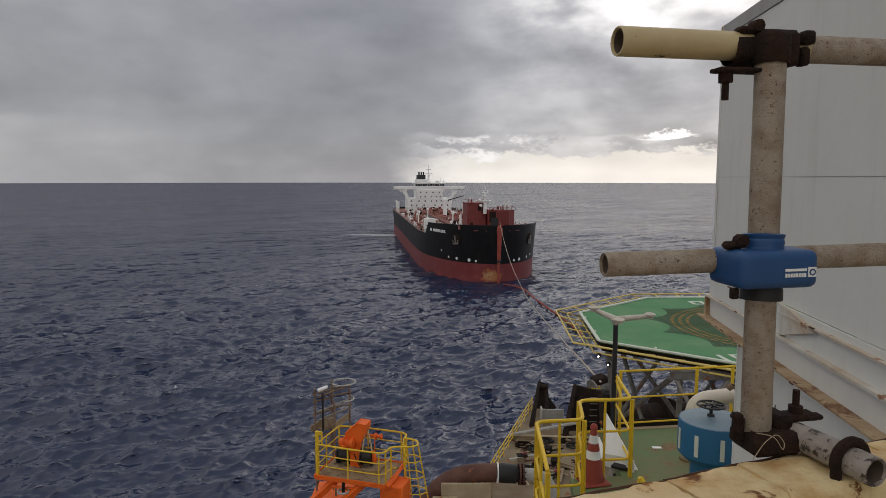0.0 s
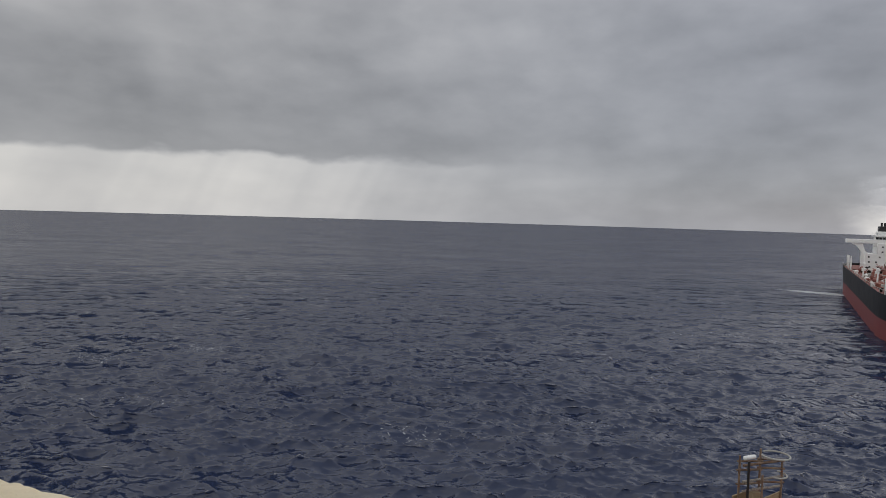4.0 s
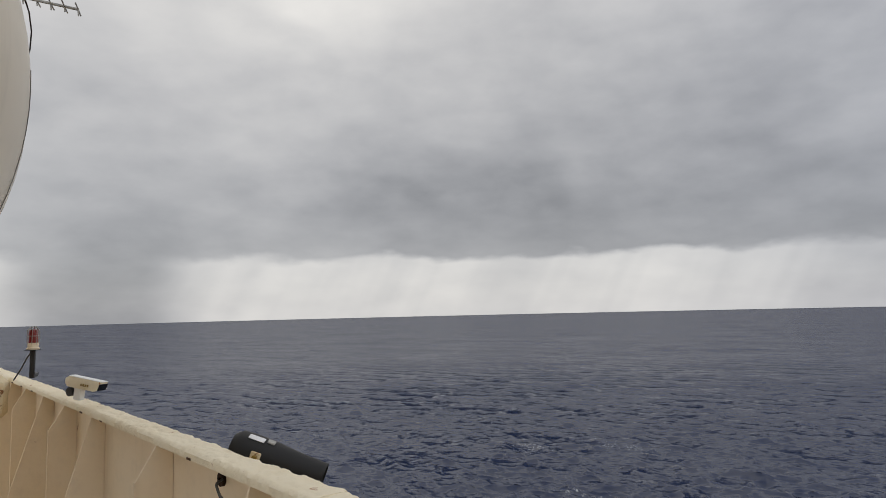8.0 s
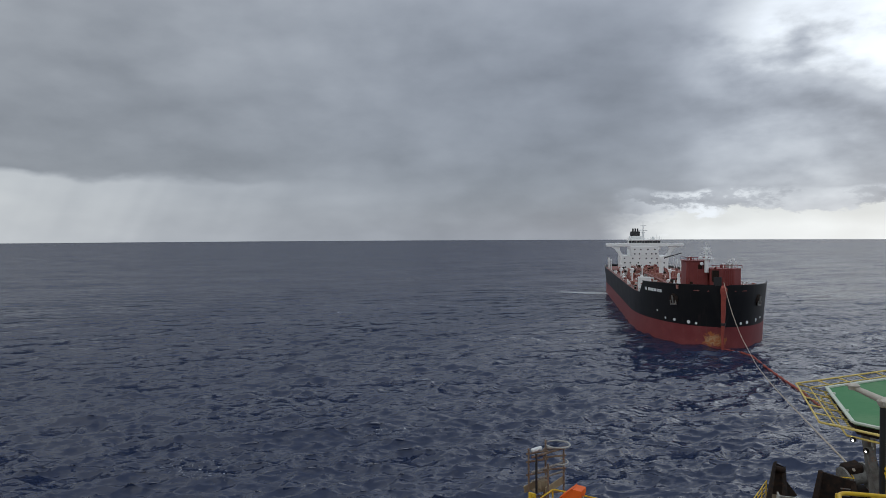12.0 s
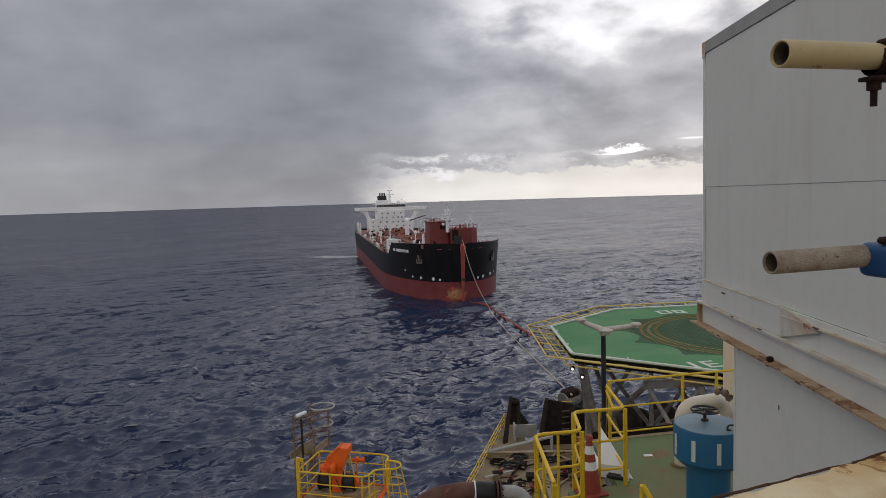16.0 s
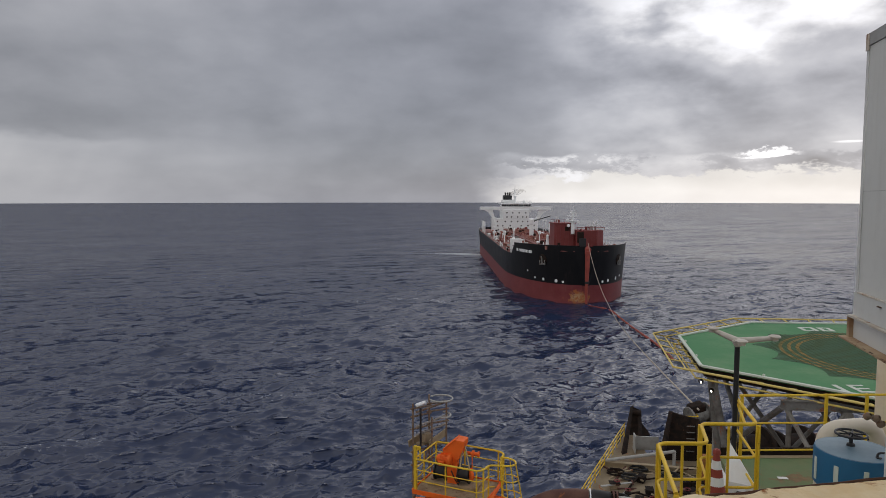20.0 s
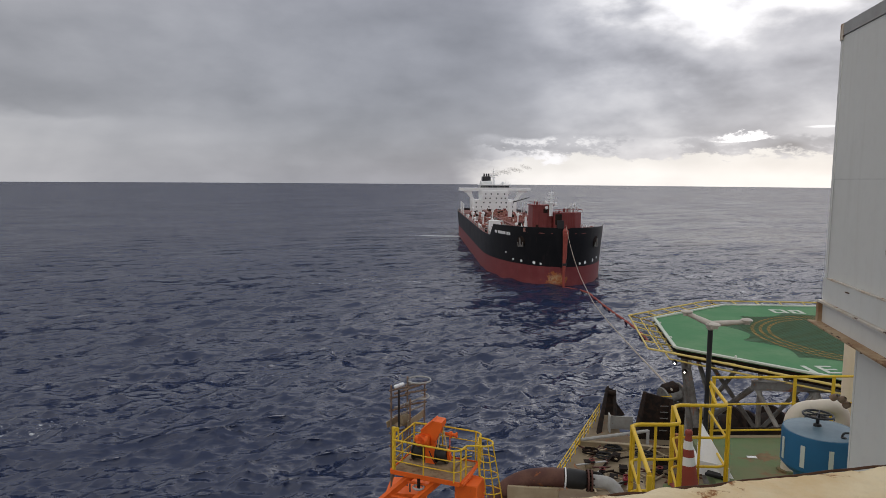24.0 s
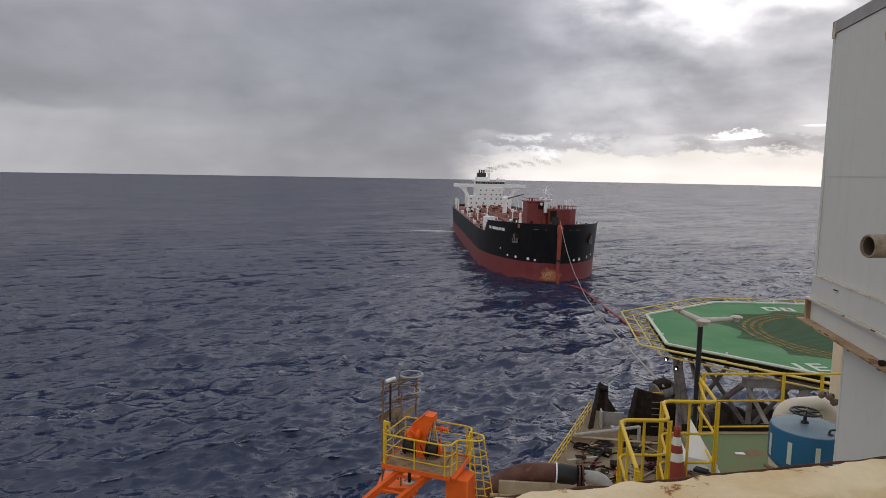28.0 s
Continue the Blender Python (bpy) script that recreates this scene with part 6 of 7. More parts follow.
            part("handwheel", rodded([(0.2 * math.cos(v), 0.2 * math.sin(v), 0.6) for v in np.linspace(0, 2 * math.pi, 13)[:-1]], 0.025, 5, closed=True), M["redpaint"], t)
        elif kind == 2:
            t = thing("hose_coil", "dark hose coiled on the deck", "hose", pose(x, y, MD + 0.08))
            pts = [((0.55 + 0.12 * math.sin(2.3 * v)) * math.cos(v), (0.35 + 0.1 * math.sin(1.7 * v)) * math.sin(v), 0.02 * v) for v in np.linspace(0, 15, 60)]
            part("hose", rodded(pts, 0.06, 6), M[rng.choice(("dark", "rubber", "pipebrown"))], t)
        else:
            t = thing("gear_box", "weathered gear box on the deck", "box", pose(x, y, MD, 0, 0, rng.uniform(0, 90)))
            part("body", boxed((-0.35, -0.25, 0), (0.35, 0.25, 0.42), 0.04), M[rng.choice(("dark", "beige", "plank"))], t)
            part("lid", boxed((-0.38, -0.28, 0.42), (0.38, 0.28, 0.46), 0.01), M["dark"], t)
    # an orange davit post, loose planks and pale pipes by the rail
    d = thing("davit_post", "rusty orange davit post on the main deck", "davit", pose(12.1, 47.4, MD))
    part("post", rodded([(0, 0, 0), (0, 0, 2.3)], 0.19, 10), M["rustorange"], d)
    part("hook_arm", rodded([(0, 0, 2.1), (-0.4, 0.2, 2.45)], 0.10, 8), M["rustorange"], d)
    part("base", boxed((-0.32, -0.32, 0), (0.32, 0.32, 0.08), 0.01), M["pipebrown"], d)
    for k, (x, y, rz, w) in enumerate(((6.0, 44.8, 62, 0.3), (6.5, 44.2, 70, 0.22), (7.6, 43.6, 58, 0.3), (8.1, 43.4, 75, 0.25), (5.9, 46.2, 30, 0.2), (8.8, 42.6, 84, 0.3))):
        q = thing("loose_plank", "bleached plank lying on the main deck", "plank", pose(x, y, MD + 0.02 + 0.07 * k, 0, 4, rz))
        part("board", boxed((-1.3, -w / 2, 0), (1.3, w / 2, 0.06), 0.01), M["plank" if k % 2 else "steelpale"], q)
    # winches and machinery under the helideck, whose shade is put into their near-black colour
    for k, (x, y, s) in enumerate(((14.5, 47, 1.3), (17.5, 46, 1.5), (20.5, 47, 1.4), (16.0, 51, 1.6), (19.5, 52, 1.5), (23.5, 48, 1.6), (24.0, 53, 1.5), (27, 50, 1.6), (15.4, 43.5, 1.2), (21.5, 43, 1.3), (27.0, 44.5, 1.4))):
        t = thing("mooring_winch", "dirty mooring winch, near black for the shade it stands in", "winch", pose(x, y, MD, 0, 0, 18 + 12 * (k % 3)))
        part("drum", lathed([(0, -s), (s * 0.95, -s), (s * 0.95, -s * 0.86), (s * 0.6, -s * 0.84), (s * 0.6, s * 0.84), (s * 0.95, s * 0.86), (s * 0.95, s), (0, s)], 18, pose(0, 0, s, 0, 90)), M["dark"], t)
        part("frame", boxed((-s * 1.12, -s * 0.7, 0), (-s * 1.02, s * 0.7, s * 1.6), 0.04), M["dark"], t)
        part("frame", boxed((s * 1.02, -s * 0.7, 0), (s * 1.2, s * 0.7, s * 1.6), 0.04), M["dark"], t)
        part("motor", lathed([(0, 0), (s * 0.4, 0), (s * 0.42, s * 0.8), (0, s * 0.85)], 12, pose(s * 1.2, 0, s, 0, 90)), M[("steelgrey", "pipebrown", "dark")[k % 3]], t)
    # white drums, red and pale spots among them
    for x, y, mt in ((13.6, 55.0, "white"), (18.2, 55.5, "redpaint"), (14.6, 50.0, "white"), (22.0, 55.5, "white"), (12.2, 47.6, "white"), (13.0, 47.0, "beige")):
        t = thing("steel_drum", "painted steel drum standing on the deck", "drum", pose(x, y, MD))
        part("shell", lathed([(0, 0), (0.3, 0), (0.31, 0.3), (0.29, 0.32), (0.31, 0.6), (0.3, 0.9), (0, 0.9)], 14), M[mt], t)
        part("rim", lathed([(0.27, 0.9), (0.31, 0.9), (0.31, 0.93), (0.27, 0.93)], 14), M["steelpale"], t)


make_main_deck()


def make_exhaust():
    """Broad rusty duct elbow with a dark sleeve and a flanged pipe."""
    e = thing("duct_elbow", "rusty brown duct elbow with black sleeve and flanged grey pipe", "pipe")
    y = 38.0
    pts = [(-1.2, y + 0.8, MD), (-0.9, y + 0.4, Z - 19.6), (-0.1, y, Z - 18.35), (1.0, y, Z - 17.75), (2.2, y, Z - 17.58), (3.2, y, Z - 17.6)]
    part("elbow", rodded(rounded(pts, 0.9, 4), 0.55, 16), M["pipebrown"], e)
    part("side_cover", boxed((-0.1, y - 0.68, Z - 18.9), (2.9, y - 0.5, Z - 17.95), 0.05), M["beige"], e, "beige rust-eaten cover panel")
    part("side_panel", boxed((-0.6, y - 0.9, MD), (0.9, y - 0.72, Z - 18.7), 0.03), M["beige"], e)
    part("side_panel", boxed((1.1, y - 0.85, MD), (3.2, y - 0.7, Z - 18.9), 0.03), M["pipebrown"], e)
    part("clip_ring", lathed([(0.56, -0.04), (0.62, -0.04), (0.62, 0.04), (0.56, 0.04)], 20, frame_from((3.28, y, Z - 17.6), (4.0, y, Z - 17.62)) @ pose(0, 0, 0, 0, 90)), M["white"], e, "white painted band")
    part("sleeve", rodded([(3.3, y, Z - 17.6), (3.5, y, Z - 17.6), (4.35, y, Z - 17.66), (4.5, y, Z - 17.68)], [0.50, 0.58, 0.56, 0.48], 18), M["rubber"], e, "black rubber sleeve")
    for x in (4.62, 4.82):
        part("flange", lathed([(0.35, -0.05), (0.64, -0.05), (0.64, 0.05), (0.35, 0.05)], 20, frame_from((x, y, Z - 17.68), (x + 1, y, Z - 17.7)) @ pose(0, 0, 0, 0, 90)), M["pipebrown"], e)
    for k in range(10):
        a = 2 * math.pi * k / 10
        part("bolt", rodded([(4.5, y + 0.56 * math.cos(a), Z - 17.68 + 0.56 * math.sin(a)), (4.95, y + 0.56 * math.cos(a), Z - 17.69 + 0.56 * math.sin(a))], 0.05, 6), M["dark"], e)
    part("flanged_pipe", rodded(rounded([(4.86, y, Z - 17.69), (5.9, y, Z - 17.75), (6.5, y, Z - 18.5), (6.6, y, MD)], 0.6, 5), 0.38, 14), M["steelpale"], e, "pale grey pipe")


make_exhaust()


# ---------------------------------------------------------------- the near green deck with its zigzag rail
GD = Z - 4.07


def make_green_deck():
    plan = [(0.7, 4.2), (0.98, 6.5), (1.05, 7.85), (1.68, 7.95), (1.74, 8.62), (2.46, 8.70), (2.58, 10.45), (9.0, 11.3), (9.0, 4.2)]
    bm = bmesh.new()
    prism(bm, plan, GD - 0.16, GD)
    ob = part("green_deck", bm, M["deckgreen"], None, "worn green steel deck with rust-brown patches", smooth=False)
    tagged(ob, category="deck", kind="structure")
    k = thing("toe_plate", "dark dirty toe plate along the deck's edge", "plate")
    m = frame_from((2.6, 10.42, GD), (9.0, 11.26, GD))
    part("plate", boxed((0, -0.02, 0.0), (6.4, 0.0, 0.13), 0.003, m), M["dark"], k)
    part("strip", boxed((0, -0.12, 0.002), (6.4, -0.022, 0.012), 0.001, m), M["beige"], k)
    s = thing("deck_support", "grey columns carrying the green deck", "column")
    for x, y in ((3.4, 5.2), (3.4, 9.6), (8.4, 5.2), (8.4, 10.4)):
        part("column", rodded([(x, y, MD), (x, y, GD - 0.16)], 0.16, 10), M["steelgrey"], s)
    # zigzag guard rail
    r = thing("zigzag_guard_rail", "bright yellow guard rail stepping along the deck's edge", "railing")
    line = [(1.07, 6.45), (1.145, 7.83), (1.735, 7.89), (1.83, 8.61), (2.545, 8.66), (2.63, 9.83)]
    for z, rr in ((1.10, 0.024), (0.66, 0.017), (0.26, 0.017)):
        part("rail", rodded(rounded([(x, y, GD + z) for x, y in line], 0.12, 4), rr, 10), M["yellow"], r)
    for i, (x, y) in enumerate(line):
        if i in (1, 2, 4):
            bm = boxed((-0.034, -0.008, 0), (0.034, 0.008, 1.09), 0.003, pose(x + 0.02, y + 0.02, GD, 0, 0, 20))
            box(bm, (-0.008, -0.03, 0), (0.008, 0.03, 1.08), 0.003, pose(x + 0.02, y + 0.02, GD, 0, 0, 20))
        else:
            bm = boxed((-0.028, -0.022, 0), (0.028, 0.022, 1.09), 0.006, pose(x, y, GD))
        part("post", bm, M["yellow"], r, "broad yellow post")
    for x, y in ((1.44, 7.86), (2.19, 8.635), (1.11, 7.15)):
        part("post", rodded([(x, y, GD), (x, y, GD + 1.1)], 0.018, 8), M["yellow"], r)
    part("gate_bar", rodded(rounded([(2.63, 9.83, GD + 1.10), (2.60, 9.55, GD + 1.0), (2.57, 9.2, GD + 0.92)], 0.1, 3), 0.02, 8), M["yellow"], r)
    # far rail
    f = thing("far_guard_rail", "yellow guard rail along the far edge of the deck", "railing")
    a, b = Vector((2.72, 9.95, GD)), Vector((9.0, 10.9, GD))
    for z, rr in ((1.10, 0.019), (0.68, 0.015), (0.27, 0.015)):
        part("rail", rodded([a + Vector((0, 0, z)), b + Vector((0, 0, z))], rr, 8), M["yellow"], f)
    for k in range(4):
        p = a.lerp(b, (0.005, 0.204, 0.30, 0.75)[k])
        part("post", boxed((-0.022, -0.016, 0), (0.022, 0.016, 1.12), 0.004, Matrix.Translation(p)), M["yellow"], f)
    # near stub of rail
    n = thing("rail_stub", "short bent yellow rail end", "railing")
    part("bar", rodded(rounded([(2.15, 6.9, GD), (2.15, 6.9, GD + 0.84), (2.26, 6.76, GD + 0.62), (2.26, 6.76, GD)], 0.05, 3), 0.028, 8), M["yellow"], n)


make_green_deck()


def make_deck_things():
    # traffic cone
    c = thing("traffic_cone", "faded red traffic cone with white bands on the deck", "cone", pose(2.02, 8.53, GD, 0, 0, 12))
    bm = boxed((-0.19, -0.19, 0), (0.19, 0.19, 0.035), 0.012)
    part("base", bm, M["coneorange"], c)
    def rad(z):
        return 0.155 - 0.118 * (z - 0.035) / 0.70
    for z0, z1, mt, lab in ((0.035, 0.34, "coneorange", ""), (0.34, 0.45, "white", "white reflective band"), (0.45, 0.55, "coneorange", ""), (0.55, 0.66, "white", "white reflective band"), (0.66, 0.735, "coneorange", "")):
        part("cone_body" if mt == "coneorange" else "band", lathed([(rad(z0), z0), (rad(z1), z1)], 24), M[mt], c, lab)
    part("tip", lathed([(0.037, 0.735), (0.050, 0.742), (0.050, 0.775), (0.034, 0.80), (0.016, 0.80), (0.014, 0.76)], 16), M["coneorange"], c)
    # folded white plate lying against the rail
    f = thing("folded_plate", "white folded sheet metal offcut with an arched cut", "plate", pose(2.42, 9.02, GD, 0, 0, 8))
    bm = bmesh.new()
    a = [bm.verts.new(p) for p in ((-0.10, 0.10, 0.02), (0.28, -0.22, 0.02), (0.06, 0.42, 0.62))]
    b = [bm.verts.new(p) for p in ((-0.112, 0.092, 0.02), (0.268, -0.228, 0.02), (0.048, 0.412, 0.62))]
    bm.faces.new(a), bm.faces.new(b[::-1])
    for i in range(3):
        bm.faces.new((a[i], a[(i + 1) % 3], b[(i + 1) % 3], b[i]))
    part("leaf", bm, M["white"], f, smooth=False)
    arch = [(0.0, 0.0)] + [(0.22 - 0.11 * math.cos(v), 0.13 * math.sin(v)) for v in np.linspace(0, math.pi, 9)] + [(0.42, 0.0), (0.42, 0.17), (0.30, 0.20), (0.0, 0.19)]
    bm = bmesh.new()
    m = pose(-0.12, 0.02, 0.0, 90, 0, -38)
    prism(bm, arch, 0.0, 0.012, m)
    part("arched_edge", bm, M["white"], f, smooth=False)
    part("side_leaf", boxed((-0.20, 0.02, 0.0), (-0.06, 0.42, 0.012), 0.002, pose(0, 0, 0.1, 24)), M["white"], f)
    # flat black block under the arched cut
    part("dark_filler", boxed((0.0, -0.10, 0.004), (0.26, 0.06, 0.05), 0.01, pose(0, 0, 0, 0, 0, -38)), M["rubber"], f)
    # blue drum of a deck vent with hand wheel
    t = thing("deck_vent", "blue round deck vent with white stripes and hand wheel", "vent", pose(3.205, 7.55, 0))
    z = Z - 0.075
    part("neck", lathed([(0.33, GD), (0.33, GD + 0.05), (0.25, GD + 0.06), (0.25, z - 3.22)], 28), M["tank"], t)
    part("drum", lathed([(0.25, z - 3.25), (0.27, z - 3.25), (0.29, z - 3.225), (0.34, z - 3.22), (0.402, z - 3.15), (0.402, z - 2.80), (0.392, z - 2.76), (0, z - 2.735)], 40), M["tank"], t, "blue painted drum")
    part("top_plate", lathed([(0, z - 2.731), (0.382, z - 2.755), (0.382, z - 2.765)], 36), M["tanktop"], t, "paler blue scuffed top")
    for k in range(9):
        a = 2 * math.pi * k / 9 - 1.72
        m = pose(0.405 * math.cos(a), 0.405 * math.sin(a), z - 2.98, 0, 0, math.degrees(a))
        part("stripe", boxed((-0.004, -0.024, -0.125), (0.004, 0.024, 0.125), 0.001, m), M["markwhite"], t, "white vertical stripe")
    stem = part("spindle", lathed([(0.05, 0), (0.04, 0.06), (0.02, 0.07), (0.02, 0.19), (0, 0.19)], 12, pose(-0.02, 0.05, z - 2.77)), M["black"], t)
    hub = Vector((-0.02, 0.05, z - 2.60))
    part("hand_wheel", rodded([hub + Vector((0.155 * math.cos(v), 0.155 * math.sin(v), 0)) for v in np.linspace(0, 2 * math.pi, 25)[:-1]], 0.013, 8, closed=True), M["black"], stem)
    for k in range(6):
        v = k * math.pi / 3
        part("spoke", rodded([hub, hub + Vector((0.15 * math.cos(v), 0.15 * math.sin(v), 0))], 0.009, 6), M["black"], stem)
    part("latch", rodded(rounded([(0.10, -0.26, z - 2.775), (0.12, -0.24, z - 2.70), (0.27, -0.20, z - 2.71), (0.30, -0.17, z - 2.775)], 0.03, 3), 0.012, 6), M["black"], t)
    part("latch_knob", lathed([(0, 0), (0.03, 0.0), (0.03, 0.05), (0, 0.055)], 8, pose(0.12, -0.26, z - 2.79)), M["black"], t)
    # white bent vent pipe behind it
    v = thing("gooseneck_pipe", "off-white gooseneck vent pipe on the deck", "pipe")
    z = Z
    part("pipe", rodded(rounded([(3.60, 9.25, GD), (3.60, 9.25, z - 3.17), (4.28, 9.35, z - 3.13), (4.38, 9.35, z - 3.5)], 0.26, 7), 0.10, 18), M["radome"], v)
    part("flange", lathed([(0.10, 0), (0.15, 0), (0.15, 0.03), (0.10, 0.03)], 18, pose(3.60, 9.25, GD)), M["deckgreen"], v)
    for dx, dy, dz in ((0.45, -0.1, 0.16), (0.55, -0.12, 0.14), (0.62, -0.1, 0.06)):
        part("valve_block", lathed([(0.02, -0.05), (0.045, -0.03), (0.045, 0.03), (0.02, 0.06)], 10, pose(3.62 + dx, 9.2 + dy, z - 3.10 + dz, 40, 30)), M["tuberust"], v)
    # red hydrant and its wheel
    h = thing("fire_hydrant", "dark red hydrant with a small hand wheel", "hydrant", pose(4.62, 9.05, GD))
    part("barrel", lathed([(0.14, 0), (0.12, 0.1), (0.12, 0.62), (0.16, 0.64), (0.16, 0.78), (0.06, 0.84), (0.03, 1.0), (0, 1.0)], 16), M["redpaint"], h)
    part("outlet", rodded([(0, 0, 0.45), (-0.24, -0.05, 0.45)], 0.07, 10), M["redpaint"], h)
    part("hand_wheel", rodded([(-0.1 + 0.09 * math.cos(q), 0.09 * math.sin(q), 1.06) for q in np.linspace(0, 2 * math.pi, 15)[:-1]], 0.012, 6, closed=True), M["redpaint"], h)
    # cream column and the ladder hoop beside it
    col = thing("support_column", "cream tubular column beside the casing", "column", pose(5.30, 11.05, GD))
    part("shaft", rodded([(0, 0, 0), (0, 0, 3.5)], 0.165, 20), M["cream"], col)
    part("foot", lathed([(0.165, 0), (0.26, 0), (0.26, 0.03), (0.165, 0.03)], 16), M["cream"], col)
    lad = thing("ladder_hoop", "yellow ladder hand rails beside the column", "ladder")
    for x in (5.62, 5.95):
        part("stringer", rodded(rounded([(x, 10.6, GD), (x, 10.6, z - 2.78), (x + 0.22, 10.5, z - 2.62), (x + 0.5, 10.5, z - 2.62)], 0.16, 4), 0.026, 8), M["yellow"], lad)
    for k in range(4):
        part("rung", rodded([(5.62, 10.6, GD + 0.3 + 0.28 * k), (5.95, 10.6, GD + 0.3 + 0.28 * k)], 0.014, 6), M["yellow"], lad)
    # navigation antenna: dark pole with three white pods
    a = thing("navigation_antenna", "white three armed navigation antenna on a black pole", "antenna", pose(2.585, 9.71, -0.025))
    part("pole", rodded([(0, 0, GD), (0, 0, z - 2.12)], 0.036, 10), M["black"], a)
    arms = (((-0.29, 0.22, z - 1.965), (0, 0, z - 2.075)), ((0.52, 0.05, z - 2.035), (0, 0, z - 2.075)), ((0.02, -0.12, z - 2.08), (0, 0, z - 2.075)))
    for p, q in arms:
        arm = part("arm", rodded([p, q], [0.032, 0.048], 10), M["antennapaint"], a)
        part("pod", lathed([(0, -0.036), (0.05, -0.034), (0.055, 0.004), (0.082, 0.010), (0.086, 0.028), (0.06, 0.044), (0, 0.05)], 18, Matrix.Translation(p)), M["antennapaint"], arm)
    part("hub", lathed([(0.036, -0.08), (0.06, -0.05), (0.075, 0.0), (0.06, 0.03), (0, 0.035)], 16, pose(0, 0, z - 2.08)), M["antennapaint"], a)
    for k, (x, y) in enumerate(((3.25, 9.65), (2.9, 7.1), (3.05, 8.1))):
        s = thing("paint_flake", "small pale scrap lying on the deck", "scrap", pose(x, y, GD + 0.002, 0, 0, 40 * k))
        part("flake", boxed((-0.07, -0.035, 0), (0.07, 0.04, 0.006), 0.002), M[("white", "yellow", "white")[k]], s)


M["tanktop"] = mat("scuffed_pale_blue_top", (0.15, 0.24, 0.30), 0.5, second=(0.10, 0.17, 0.22), amount=0.7, scale=4.0)
make_deck_things()


# ---------------------------------------------------------------- orange crane head at the side
def make_crane():
    F = Z - 8.24
    H = 0.90
    c = thing("crane_head", "orange crane head with yellow railed platform and winch", "crane")
    plan = [(-3.55, 17.62), (-1.55, 17.01), (-1.12, 18.40), (-3.12, 19.02)]
    bm = bmesh.new()
    prism(bm, plan, F - 0.03, F)
    part("platform", bm, M["platedirt"], c, "rust-stained beige platform plate", smooth=False)
    for (xa, ya), (xb, yb) in zip(plan, plan[1:] + plan[:1]):
        m = frame_from((xa, ya, F), (xb, yb, F))
        L = math.hypot(xb - xa, yb - ya)
        part("edge_beam", boxed((0, -0.035, -0.09), (L, -0.002, 0.04), 0.004, m), M["orange"], c)
    # guard rails: front, the bay round the ladder's head, back
    front = [(-3.47, 17.62), (-2.59, 17.30), (-1.70, 17.02), (-1.54, 17.10), (-1.42, 17.42), (-1.26, 17.46)]
    bay = [(-1.26, 17.46), (-0.86, 17.44), (-0.68, 17.58), (-0.70, 17.84), (-0.88, 18.00), (-1.08, 18.06)]
    back = [(-1.08, 18.06), (-1.04, 18.34), (-1.20, 18.50), (-2.2, 18.82), (-3.05, 19.0)]
    part("guard_rail", rodded(rounded([(x, y, F + H) for x, y in front + bay[1:]], 0.10, 3), 0.027, 8), M["yellow"], c)
    part("guard_rail", rodded(rounded([(x, y, F + H) for x, y in back], 0.10, 3), 0.027, 8), M["yellow"], c)
    part("guard_rail", rodded([(-3.5, 17.64, F + H), (-3.08, 18.98, F + H)], 0.022, 8), M["yellow"], c)
    for h in (0.30, 0.60):
        part("guard_rail", rodded([(x, y, F + h) for x, y in front], 0.016, 6), M["yellow"], c)
        part("guard_rail", rodded([(x, y, F + h) for x, y in back], 0.016, 6), M["yellow"], c)
        part("guard_rail", rodded([(-3.5, 17.64, F + h), (-3.08, 18.98, F + h)], 0.016, 6), M["yellow"], c)
    for x, y, r in ((-2.59, 17.32, 0.022), (-1.72, 17.04, 0.022), (-1.54, 17.12, 0.024), (-1.42, 17.42, 0.024), (-1.10, 18.08, 0.032), (-1.05, 18.34, 0.030), (-1.20, 18.50, 0.024), (-2.2, 18.80, 0.022), (-3.08, 18.98, 0.026), (-3.32, 18.2, 0.020)):
        part("rail_post", rodded([(x, y, F), (x, y, F + H)], r, 8), M["yellow"], c)
    post = part("corner_post", boxed((-0.045, -0.03, 0), (0.045, 0.05, 1.27), 0.008, pose(-3.48, 17.64, F, 0, 0, -17)), M["yellow"], c, "broad yellow corner post")
    part("post_arm", boxed((0.045, -0.02, 1.16), (0.17, 0.02, 1.27), 0.006, pose(-3.48, 17.64, F, 0, 0, -17)), M["yellow"], post)
    part("post_arm", boxed((0.13, -0.02, 0.86), (0.17, 0.02, 1.16), 0.006, pose(-3.48, 17.64, F, 0, 0, -17)), M["yellow"], post)
    # winch: tapered column, raked head box, geared motor, drums and hand disc
    w = part("winch_column", prism(bmesh.new(), [(-0.16, -0.13), (0.16, -0.13), (0.13, 0.13), (-0.13, 0.13)], 0.0, 0.95, pose(-2.43, 18.10, F, 0, -3, -12)), M["orange"], c, "orange painted winch column", smooth=False)
    m = pose(-2.36, 18.12, F, 0, 0, -12)
    bm = bmesh.new()
    side = [(-0.36, 0.86), (-0.36, 1.04), (0.02, 1.38), (0.27, 1.36), (0.27, 1.22), (0.10, 0.80)]
    a = [bm.verts.new(m @ Vector((x, -0.20, z))) for x, z in side]
    b = [bm.verts.new(m @ Vector((x, 0.20, z))) for x, z in side]
    bm.faces.new(a), bm.faces.new(b[::-1])
    for i in range(len(side)):
        bm.faces.new((a[i], a[(i + 1) % len(side)], b[(i + 1) % len(side)], b[i]))
    head = part("head_housing", bm, M["orange"], w, smooth=False)
